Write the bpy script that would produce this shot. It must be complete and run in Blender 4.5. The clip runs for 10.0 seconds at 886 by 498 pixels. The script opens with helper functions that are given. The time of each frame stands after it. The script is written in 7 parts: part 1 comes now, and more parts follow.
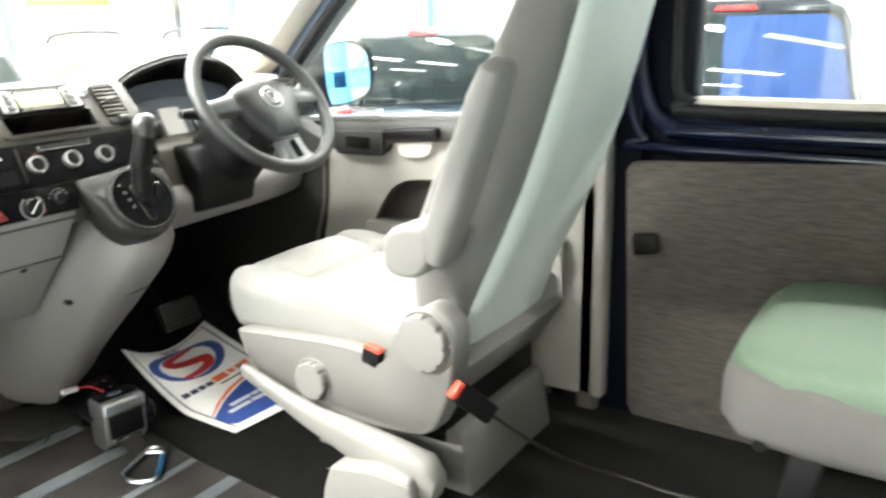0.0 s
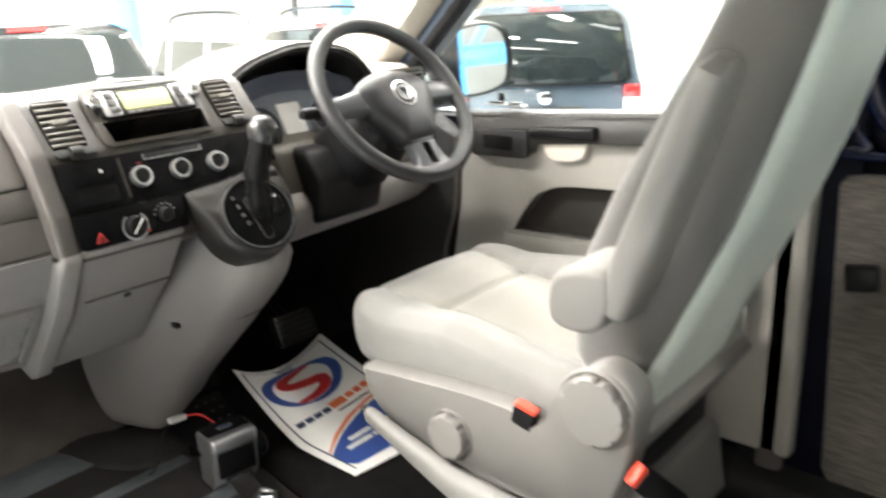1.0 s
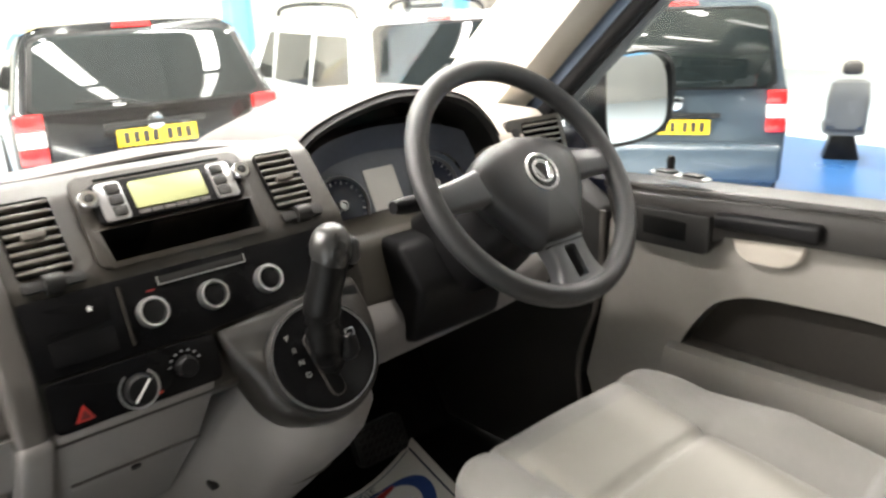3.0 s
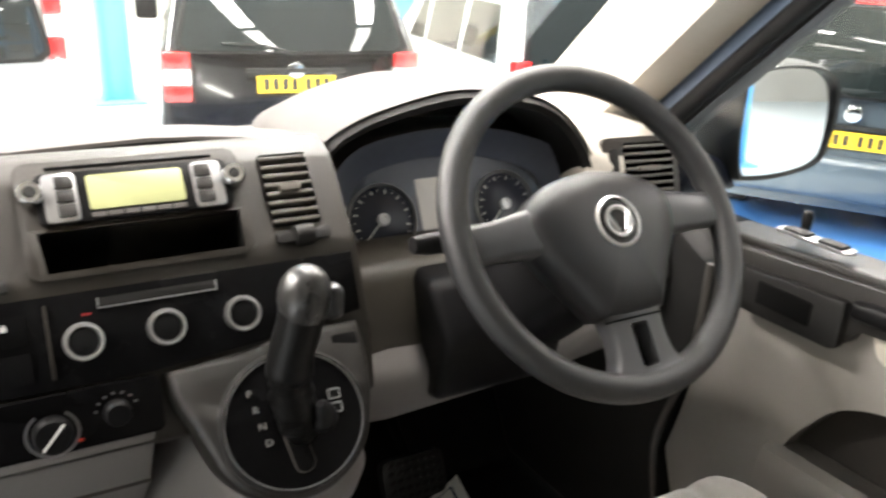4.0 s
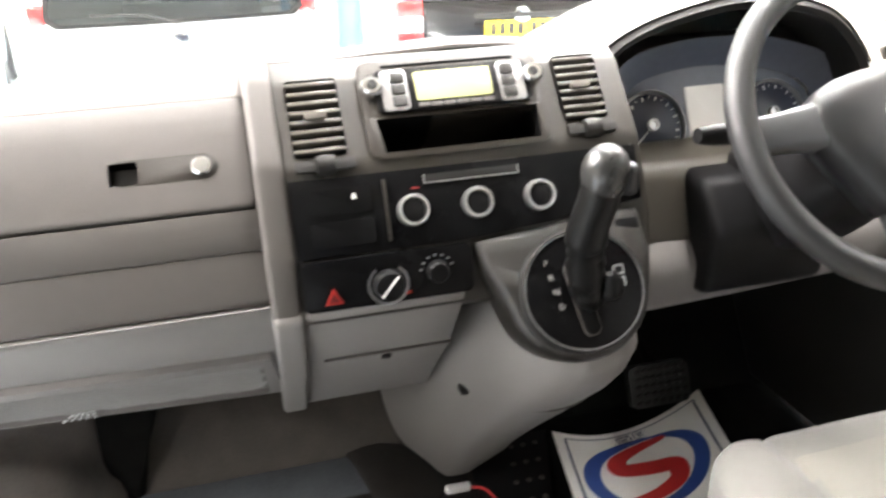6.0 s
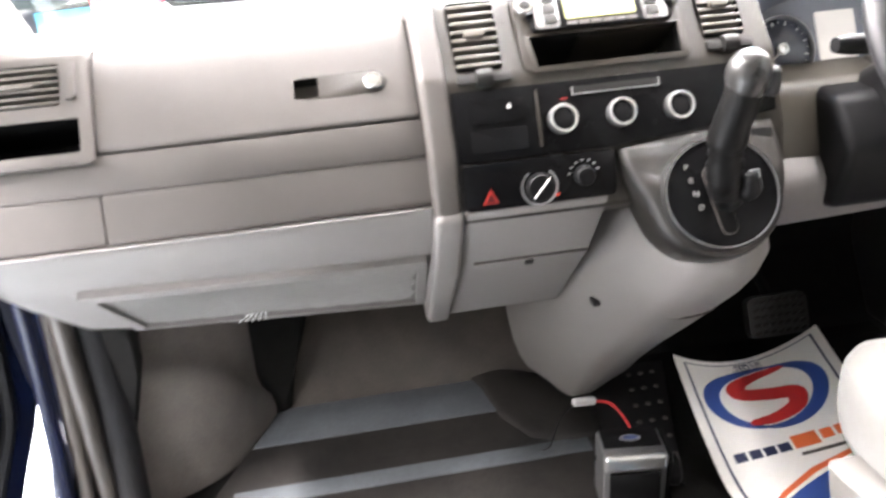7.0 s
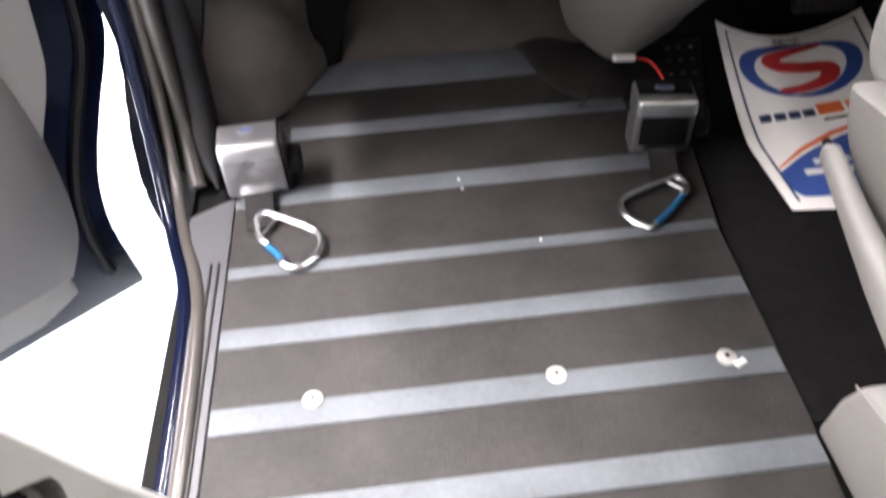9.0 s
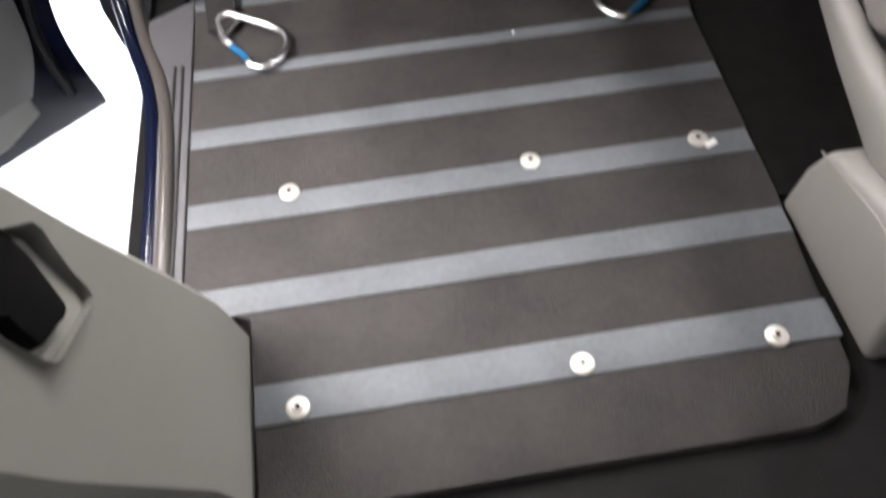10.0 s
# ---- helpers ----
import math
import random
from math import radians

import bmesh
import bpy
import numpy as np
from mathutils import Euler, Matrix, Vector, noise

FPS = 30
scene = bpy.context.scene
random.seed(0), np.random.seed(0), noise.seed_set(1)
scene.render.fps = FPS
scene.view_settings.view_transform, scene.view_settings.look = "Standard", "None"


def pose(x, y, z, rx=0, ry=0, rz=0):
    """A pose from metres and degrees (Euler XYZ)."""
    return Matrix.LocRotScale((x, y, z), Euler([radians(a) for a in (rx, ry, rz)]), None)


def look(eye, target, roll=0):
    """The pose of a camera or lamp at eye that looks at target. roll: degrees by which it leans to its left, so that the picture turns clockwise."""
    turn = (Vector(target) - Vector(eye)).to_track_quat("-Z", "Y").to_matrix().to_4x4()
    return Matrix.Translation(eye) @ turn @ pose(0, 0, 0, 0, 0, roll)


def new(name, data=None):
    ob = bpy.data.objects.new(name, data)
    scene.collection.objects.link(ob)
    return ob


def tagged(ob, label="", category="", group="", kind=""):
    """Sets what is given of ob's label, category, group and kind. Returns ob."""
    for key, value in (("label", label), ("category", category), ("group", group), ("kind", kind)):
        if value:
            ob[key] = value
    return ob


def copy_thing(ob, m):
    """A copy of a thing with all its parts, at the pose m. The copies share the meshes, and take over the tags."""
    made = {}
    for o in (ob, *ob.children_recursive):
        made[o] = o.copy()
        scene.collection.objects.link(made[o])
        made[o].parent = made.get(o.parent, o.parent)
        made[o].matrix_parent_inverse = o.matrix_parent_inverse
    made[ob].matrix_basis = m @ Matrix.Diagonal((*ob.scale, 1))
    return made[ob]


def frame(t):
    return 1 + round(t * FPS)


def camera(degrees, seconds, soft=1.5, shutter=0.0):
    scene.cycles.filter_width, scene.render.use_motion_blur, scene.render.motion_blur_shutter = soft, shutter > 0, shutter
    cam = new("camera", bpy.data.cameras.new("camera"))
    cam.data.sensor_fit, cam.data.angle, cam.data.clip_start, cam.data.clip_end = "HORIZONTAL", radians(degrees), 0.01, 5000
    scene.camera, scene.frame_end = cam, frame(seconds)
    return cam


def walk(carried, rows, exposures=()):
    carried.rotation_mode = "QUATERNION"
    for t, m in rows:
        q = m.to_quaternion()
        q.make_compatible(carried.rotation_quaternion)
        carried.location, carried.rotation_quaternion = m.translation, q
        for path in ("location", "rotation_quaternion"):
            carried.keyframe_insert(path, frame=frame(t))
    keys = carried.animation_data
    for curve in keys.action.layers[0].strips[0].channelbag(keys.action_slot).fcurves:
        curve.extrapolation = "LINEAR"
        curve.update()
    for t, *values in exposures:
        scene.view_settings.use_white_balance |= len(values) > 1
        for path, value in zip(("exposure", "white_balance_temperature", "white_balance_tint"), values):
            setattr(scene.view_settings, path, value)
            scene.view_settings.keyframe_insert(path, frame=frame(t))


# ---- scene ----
cam = camera(58.1, 10.0, 2.4, 0.6)
WATTS = 560.0
PATH = [
    (0, (-0.882, -0.781, 0.942), (0.712, 0.289, 0.383), -1.5),
    (0.5, (-0.799, -0.66, 0.926), (0.704, 0.516, 0.328), -1.1),
    (1, (-0.695, -0.529, 0.956), (0.727, 0.74, 0.349), -2.4),
    (1.5, (-0.635, -0.455, 0.978), (0.657, 0.962, 0.411), -0.4),
    (2, (-0.575, -0.344, 1.019), (0.857, 0.968, 0.54), -4.8),
    (2.5, (-0.494, -0.233, 1.021), (0.861, 1.126, 0.46), -4.7),
    (4, (-0.084, -0.001, 1.039), (0.851, 1.618, 0.33), 2.5),
    (4.5, (-0.107, 0.003, 1.029), (0.652, 1.692, 0.272), 1.3),
    (5, (-0.139, 0.008, 1.018), (0.482, 1.731, 0.213), 1.9),
    (5.5, (-0.165, -0.026, 1.014), (0.371, 1.722, 0.205), 0.7),
    (7, (-0.315, -0.178, 0.964), (-0.085, 1.616, 0.111), -4.5),
    (7.5, (-0.344, -0.228, 0.935), (-0.21, 1.518, -0.031), -3.5),
    (8, (-0.371, -0.25, 0.913), (-0.295, 1.423, -0.179), -5.8),
    (8.5, (-0.382, -0.302, 0.89), (-0.272, 1.293, -0.312), -3.5),
    (9, (-0.384, -0.337, 0.868), (-0.284, 1.119, -0.5), -3.3),
    (9.5, (-0.397, -0.361, 0.842), (-0.283, 0.963, -0.653), -3.2),
    (10, (-0.397, -0.396, 0.816), (-0.275, 0.771, -0.803), -3.6),
]
walk(cam, [(t, look(eye, target, roll)) for t, eye, target, roll in PATH],
     [(0.0, 0.50, 6450, 5), (0.5, 0.24, 6530, 8), (1.0, -0.03, 6680, 10), (1.5, -0.28, 6740, 11), (2.0, -0.45, 6800, 12), (2.5, -0.60, 6800, 12), (4.0, -0.72, 6800, 13), (4.5, -0.46, 6800, 13), (5.0, -0.26, 6750, 13), (5.5, -0.10, 6700, 13), (7.0, 0.78, 6450, 17), (8.0, 0.92, 6350, 21), (8.5, 0.46, 6350, 21), (9.0, -0.20, 6400, 21), (10.0, -0.98, 6500, 18)])

# ---- light: a bright workshop with fluorescent fittings under a pale roof ----
GROUND = -0.80
world = bpy.data.worlds.new("workshop_air")
scene.world = world
world.use_nodes = True
world.node_tree.nodes["Background"].inputs[0].default_value = (1.0, 0.98, 0.95, 1)
world.node_tree.nodes["Background"].inputs[1].default_value = 0.15


def strip_lamp(x, y, z, length, width, watts, rz=0.0):
    data = bpy.data.lights.new("workshop_light", "AREA")
    data.shape, data.size, data.size_y = "RECTANGLE", width, length
    data.energy, data.color = watts, (1.0, 0.97, 0.93)
    ob = new("workshop_light", data)
    ob.matrix_world = pose(x, y, z, 0, 0, rz)
    return ob


LAMPS = [(x, y, fx * ((0.15 if y == -4.0 else fy) if x > 0 else {-4.0: 0.35, 0.6: 1.4}.get(y, fy))) for x, fx in ((-7.2, 1.9), (-3.4, 1.9), (0.9, 0.9), (3.6, 1.4), (7.8, 1.1)) for y, fy in ((-15.0, 1.0), (-9.5, 1.1), (-4.0, 0.45), (0.6, 1.1), (4.4, 1.7), (8.6, 1.1)) if y > -5 or x > 0]
for lx, ly, f in LAMPS:
    strip_lamp(lx, ly, 4.9, 3.4, 0.34, WATTS * f * (0.35 if (lx, ly) == (3.6, 0.6) else 1.0))


# ---- materials ----
def mat(name, colour, rough=0.6, metal=0.0, vary=0.12, scale=8.0, bump=0.0, bump_scale=400.0, coat=0.0, spec=0.5, second=None, mix=0.35, sheen=0.0):
    """A surface with a base colour, blotches at one scale and grain at another, and a fine relief."""
    m = bpy.data.materials.new(name)
    m.use_nodes = True
    nt = m.node_tree
    b = nt.nodes["Principled BSDF"]
    b.inputs["Roughness"].default_value = rough
    b.inputs["Metallic"].default_value = metal
    b.inputs["Coat Weight"].default_value = coat
    b.inputs["Coat Roughness"].default_value = 0.05
    b.inputs["Specular IOR Level"].default_value = spec
    b.inputs["Sheen Weight"].default_value = sheen
    tc = nt.nodes.new("ShaderNodeTexCoord")
    n1 = nt.nodes.new("ShaderNodeTexNoise")
    n1.inputs["Scale"].default_value = scale
    n1.inputs["Detail"].default_value = 5
    n2 = nt.nodes.new("ShaderNodeTexNoise")
    n2.inputs["Scale"].default_value = scale * 14
    n2.inputs["Detail"].default_value = 3
    for n in (n1, n2):
        nt.links.new(tc.outputs["Object"], n.inputs["Vector"])
    add = nt.nodes.new("ShaderNodeMath")
    add.operation = "MULTIPLY_ADD"
    add.inputs[1].default_value = 0.45
    nt.links.new(n2.outputs["Fac"], add.inputs[0])
    nt.links.new(n1.outputs["Fac"], add.inputs[2])
    ramp = nt.nodes.new("ShaderNodeMapRange")
    ramp.inputs["From Min"].default_value, ramp.inputs["From Max"].default_value = 0.5, 0.95
    nt.links.new(add.outputs[0], ramp.inputs["Value"])
    mx = nt.nodes.new("ShaderNodeMix")
    mx.data_type = "RGBA"
    lo = tuple(max(0.0, c * (1 - vary)) for c in colour)
    hi = tuple(min(1.0, c * (1 + vary)) for c in (second or colour))
    mx.inputs["A"].default_value, mx.inputs["B"].default_value = (*lo, 1), (*hi, 1)
    nt.links.new(ramp.outputs["Result"], mx.inputs["Factor"])
    nt.links.new(mx.outputs["Result"], b.inputs["Base Color"])
    rr = nt.nodes.new("ShaderNodeMapRange")
    rr.inputs["To Min"].default_value, rr.inputs["To Max"].default_value = max(0.02, rough - min(0.07, rough * 0.3)), min(1.0, rough + min(0.07, rough * 0.3))
    nt.links.new(n1.outputs["Fac"], rr.inputs["Value"])
    nt.links.new(rr.outputs["Result"], b.inputs["Roughness"])
    if bump:
        n3 = nt.nodes.new("ShaderNodeTexNoise")
        n3.inputs["Scale"].default_value = bump_scale
        n3.inputs["Detail"].default_value = 2
        nt.links.new(tc.outputs["Object"], n3.inputs["Vector"])
        bp = nt.nodes.new("ShaderNodeBump")
        bp.inputs["Strength"].default_value = bump
        bp.inputs["Distance"].default_value = 0.002
        nt.links.new(n3.outputs["Fac"], bp.inputs["Height"])
        nt.links.new(bp.outputs["Normal"], b.inputs["Normal"])
    return m


def glow(name, colour, strength):
    m = bpy.data.materials.new(name)
    m.use_nodes = True
    b = m.node_tree.nodes["Principled BSDF"]
    b.inputs["Base Color"].default_value = (*colour, 1)
    b.inputs["Emission Color"].default_value = (*colour, 1)
    b.inputs["Emission Strength"].default_value = strength
    return m


def glass(name, tint=(0.95, 0.98, 0.97), rough=0.0):
    """Thin sheet glass: mostly clear, with a glossy skin."""
    m = bpy.data.materials.new(name)
    m.use_nodes = True
    nt = m.node_tree
    nt.nodes.remove(nt.nodes["Principled BSDF"])
    t = nt.nodes.new("ShaderNodeBsdfTransparent")
    t.inputs[0].default_value = (*tint, 1)
    g = nt.nodes.new("ShaderNodeBsdfGlossy")
    g.inputs["Roughness"].default_value = rough + 0.01
    lw = nt.nodes.new("ShaderNodeLayerWeight")
    f0 = nt.nodes.new("ShaderNodeMath")
    f0.operation = "POWER"
    f0.inputs[1].default_value = 4.0
    nt.links.new(lw.outputs["Facing"], f0.inputs[0])
    f = nt.nodes.new("ShaderNodeMath")
    f.operation = "MULTIPLY_ADD"
    f.inputs[1].default_value, f.inputs[2].default_value = 0.6, 0.03
    nt.links.new(f0.outputs[0], f.inputs[0])
    mx = nt.nodes.new("ShaderNodeMixShader")
    nt.links.new(f.outputs[0], mx.inputs[0])
    nt.links.new(t.outputs[0], mx.inputs[1])
    nt.links.new(g.outputs[0], mx.inputs[2])
    nt.links.new(mx.outputs[0], nt.nodes["Material Output"].inputs[0])
    return m


M_DOORCARD = mat("grey_door_card_plastic", (0.262, 0.247, 0.228), 0.6, vary=0.05, scale=6, bump=0.35, bump_scale=900)
M_LIGHT = mat("light_grey_moulded_plastic", (0.195, 0.183, 0.177), 0.55, vary=0.04, scale=5, bump=0.25, bump_scale=900)
M_TAUPE = mat("taupe_moulded_plastic", (0.0225, 0.0187, 0.0143), 0.40, vary=0.06, scale=5, bump=0.3, bump_scale=900)
M_MID = mat("mid_grey_moulded_plastic", (0.072, 0.0645, 0.059), 0.55, vary=0.05, scale=5, bump=0.3, bump_scale=900)
M_DARK = mat("dark_grey_plastic", (0.017, 0.0165, 0.016), 0.5, vary=0.15, scale=9, bump=0.25, bump_scale=900, spec=0.25)
M_BLACK = mat("black_plastic", (0.008, 0.008, 0.0085), 0.4, vary=0.2, scale=9, bump=0.1, bump_scale=700, spec=0.14)
M_RUBBER = mat("black_rubber", (0.012, 0.012, 0.013), 0.62, vary=0.25, scale=20, bump=0.2, spec=0.2)
# Near-black puts the shade of slots and wells in the colour; also black webbing.
M_HOLE = mat("recess_shade_black", (0.004, 0.004, 0.004), 0.9, vary=0.1, spec=0.1)
M_WHEEL = mat("charcoal_wheel_foam", (0.019, 0.0195, 0.0205), 0.38, vary=0.12, scale=12, bump=0.3, bump_scale=1200)
M_HUB = mat("slate_wheel_plastic", (0.015, 0.0155, 0.017), 0.34, vary=0.08, scale=9, bump=0.2, bump_scale=1200)
M_CHROME = mat("chrome", (0.75, 0.75, 0.76), 0.12, 1.0, vary=0.05)
M_SATIN = mat("satin_silver", (0.55, 0.55, 0.56), 0.3, 0.9, vary=0.06, scale=15)
M_BRIGHT = mat("bright_satin_metal", (0.86, 0.86, 0.86), 0.34, 1.0, vary=0.04, scale=20)
M_SPOKE = mat("grey_spoke_plastic", (0.058, 0.059, 0.063), 0.32, vary=0.06, scale=9)
M_STEEL = mat("brushed_steel", (0.6, 0.6, 0.6), 0.33, 1.0, vary=0.12, scale=30)
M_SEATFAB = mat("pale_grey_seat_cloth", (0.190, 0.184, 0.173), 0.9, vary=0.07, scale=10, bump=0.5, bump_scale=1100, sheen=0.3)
# Seat cloth darkened for the backrest's shaded side; the shade is in its colour.
M_BACKSHADE = mat("seat_cloth_in_shade", (0.102, 0.098, 0.092), 0.9, vary=0.07, scale=10, bump=0.5, bump_scale=1100, sheen=0.3)
M_SEATPLAS = mat("warm_grey_seat_plastic", (0.176, 0.168, 0.158), 0.5, vary=0.04, scale=6, bump=0.2, bump_scale=900)
# The greenish light on the back panel is put into this colour.
M_GREENLIT = mat("green_lit_back_vinyl", (0.42, 0.46, 0.42), 0.6, vary=0.06, scale=8, bump=0.3)
M_FLOOR = mat("dark_ribbed_mat", (0.027, 0.0245, 0.0225), 0.58, vary=0.42, scale=9, bump=0.9, bump_scale=420, spec=0.32)
M_STRIP = mat("slate_grey_floor_strip", (0.112, 0.123, 0.132), 0.56, vary=0.2, scale=9, bump=0.2, bump_scale=500, spec=0.28)
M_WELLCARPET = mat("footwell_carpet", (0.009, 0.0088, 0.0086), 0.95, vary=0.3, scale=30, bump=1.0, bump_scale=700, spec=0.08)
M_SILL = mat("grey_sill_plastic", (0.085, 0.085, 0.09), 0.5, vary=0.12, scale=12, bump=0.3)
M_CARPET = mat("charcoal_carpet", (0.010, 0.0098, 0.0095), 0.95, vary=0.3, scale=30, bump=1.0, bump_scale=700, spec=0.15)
# One felt, two tones: light is put in the arch's, shade in the bulkhead's.
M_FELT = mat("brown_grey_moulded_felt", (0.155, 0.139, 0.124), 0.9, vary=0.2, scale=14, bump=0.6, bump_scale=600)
M_SHADEFELT = mat("brown_felt_in_shade", (0.080, 0.071, 0.062), 0.9, vary=0.2, scale=14, bump=0.6, bump_scale=600)
# Slats are paler than their plastic: window sheen is put in the colour.
M_SLAT = mat("sheen_pale_slat_plastic", (0.098, 0.089, 0.078), 0.32, vary=0.06, scale=12)
M_PANELCLOTH = mat("brown_flecked_trim_cloth", (0.066, 0.059, 0.051), 0.95, vary=0.35, scale=22, bump=0.8, bump_scale=500)
nt = M_PANELCLOTH.node_tree
mp = nt.nodes.new("ShaderNodeMapping")
mp.inputs["Scale"].default_value = (1.0, 9.0, 70.0)
fl = nt.nodes.new("ShaderNodeTexNoise")
fl.inputs["Scale"].default_value = 2.2
fl.inputs["Detail"].default_value = 3
nt.links.new(nt.nodes["Texture Coordinate"].outputs["Object"], mp.inputs["Vector"])
nt.links.new(mp.outputs["Vector"], fl.inputs["Vector"])
nt.links.new(fl.outputs["Fac"], nt.nodes["Math"].inputs[2])
M_BLUE = mat("dark_blue_car_paint", (0.0022, 0.0045, 0.018), 0.2, vary=0.1, spec=0.45)
M_SHUT = mat("navy_black_shut_paint", (0.0024, 0.0030, 0.0065), 0.5, vary=0.2, spec=0.06)
M_BOARD = mat("gloss_black_board", (0.005, 0.005, 0.0054), 0.26, vary=0.2, scale=9, spec=0.08)
M_HEAD = mat("beige_pillar_trim", (0.52, 0.48, 0.42), 0.7, vary=0.04, bump=0.2)
M_GLASS = glass("clear_window_glass")
M_MIRROR = mat("mirror_glass", (0.92, 0.94, 0.95), 0.02, 1.0, vary=0.0)
M_PAPER = mat("white_printed_paper", (0.88, 0.86, 0.82), 0.6, vary=0.04, scale=9)
M_INKBLUE = mat("blue_print", (0.035, 0.08, 0.30), 0.5, vary=0.05)
M_NAVY = mat("navy_print", (0.015, 0.022, 0.07), 0.5, vary=0.05)
M_INKRED = mat("red_print", (0.55, 0.03, 0.03), 0.5, vary=0.05)
M_INKORANGE = mat("orange_print", (0.75, 0.16, 0.05), 0.5, vary=0.05)
M_REDPLAS = mat("red_plastic", (0.70, 0.06, 0.03), 0.4, vary=0.05)
# Bench colours are darkened copies; the dimmer light there is in the colour.
M_BENCH = mat("green_vinyl_in_dim_light", (0.080, 0.118, 0.080), 0.6, vary=0.08, scale=8, bump=0.3)
M_BENCHBASE = mat("grey_cloth_in_dim_light", (0.086, 0.083, 0.079), 0.85, vary=0.07, scale=10, bump=0.4, bump_scale=900)
# Dark blue pillar paint made pale: reflected lamplight is put in its colour.
M_POSTGLINT = mat("blue_paint_with_reflection", (0.16, 0.21, 0.30), 0.3, 0.5, vary=0.08, scale=6)
M_BRAKE = mat("grey_brake_plastic", (0.165, 0.160, 0.149), 0.5, vary=0.05, scale=6, bump=0.3, bump_scale=900)
M_SEALPAD = mat("padded_dark_seal", (0.042, 0.038, 0.034), 0.34, vary=0.15, scale=20, bump=0.2)
M_SHIELD = mat("charcoal_taupe_plastic", (0.014, 0.0126, 0.011), 0.36, vary=0.08, scale=8, bump=0.3, bump_scale=900)
M_PILLAR = mat("grey_green_pillar_plastic", (0.235, 0.235, 0.215), 0.55, vary=0.05, scale=6, bump=0.35, bump_scale=1100)
M_WHITEINK = mat("white_marking", (0.75, 0.75, 0.73), 0.5, vary=0.04)
M_DIMINK = mat("dim_grey_marking", (0.26, 0.26, 0.25), 0.5, vary=0.05)
M_CONC = mat("pale_blue_painted_floor", (0.58, 0.60, 0.62), 0.5, vary=0.10, scale=7, second=(0.42, 0.50, 0.55))
M_BLUEFLOOR = mat("blue_floor_paint", (0.04, 0.14, 0.36), 0.3, vary=0.12, scale=2)
M_WALL = mat("cream_workshop_wall", (0.72, 0.68, 0.60), 0.85, vary=0.08, scale=1.2)
M_CLAD = mat("grey_sheet_cladding", (0.40, 0.39, 0.37), 0.8, vary=0.1, scale=1)
M_ROOF = mat("grey_roof_sheet", (0.34, 0.35, 0.36), 0.7, vary=0.05, scale=1)
M_STEELBLUE = mat("sky_blue_steel_paint", (0.16, 0.50, 0.85), 0.45, vary=0.08, scale=3)


# ---- building blocks ----
def finish(name, bm, material, smooth=True, angle=40):
    me = bpy.data.meshes.new(name)
    bmesh.ops.recalc_face_normals(bm, faces=bm.faces[:])
    bm.to_mesh(me)
    bm.free()
    me.materials.append(material)
    if smooth:
        for p in me.polygons:
            p.use_smooth = True
        me.set_sharp_from_angle(angle=radians(angle))
    return new(name, me)


def part(name, bm, material, parent=None, label="", smooth=True, angle=40):
    ob = finish(name, bm, material, smooth, angle)
    if parent is not None:
        ob.parent = parent
    if label:
        ob["label"] = label
    return ob


def thing(name, label, category, group="", kind="", at=(0, 0, 0)):
    ob = new(name)
    ob.location = at
    ob.empty_display_size = 0.05
    return tagged(ob, label, category, group, kind)


def box(bm, lo, hi, bevel=0.0, m=None, seg=2):
    """A box from its two corners, with rounded edges."""
    c = [(a + b) / 2 for a, b in zip(lo, hi)]
    s = [max(1e-5, abs(b - a)) for a, b in zip(lo, hi)]
    mm = Matrix.Translation(c) @ Matrix.Diagonal((*s, 1))
    r = bmesh.ops.create_cube(bm, size=1.0, matrix=(m @ mm) if m is not None else mm)
    if bevel:
        edges = list({e for v in r["verts"] for e in v.link_edges})
        bmesh.ops.bevel(bm, geom=edges, offset=min(bevel, 0.45 * min(s)), segments=seg, affect="EDGES", profile=0.5)
    return bm


def prism(bm, pts, a, b, axis="x", bevel=0.0, seg=2, m=None):
    """A closed outline of (u, v), pushed from a to b along the axis: x takes (y, z), y takes (x, z), z takes (x, y)."""
    def at(p, w):
        q = {"x": (w, p[0], p[1]), "y": (p[0], w, p[1]), "z": (p[0], p[1], w)}[axis]
        return m @ Vector(q) if m is not None else q
    v0 = [bm.verts.new(at(p, a)) for p in pts]
    v1 = [bm.verts.new(at(p, b)) for p in pts]
    n = len(pts)
    faces = [bm.faces.new((v0[i], v0[(i + 1) % n], v1[(i + 1) % n], v1[i])) for i in range(n)]
    faces += [bm.faces.new(v0), bm.faces.new(v1[::-1])]
    if bevel:
        edges = list({e for f in faces for e in f.edges})
        bmesh.ops.bevel(bm, geom=edges, offset=bevel, segments=seg, affect="EDGES", profile=0.5, clamp_overlap=True)
    return bm


def loft(bm, rings, closed=True, caps=True):
    """A skin over rings with the same number of points."""
    vs = [[bm.verts.new(p) for p in r] for r in rings]
    n = len(vs[0])
    for a, b in zip(vs, vs[1:]):
        for i in range(n if closed else n - 1):
            j = (i + 1) % n
            bm.faces.new((a[i], a[j], b[j], b[i]))
    if caps and closed:
        bm.faces.new(vs[0][::-1])
        bm.faces.new(vs[-1])
    return bm


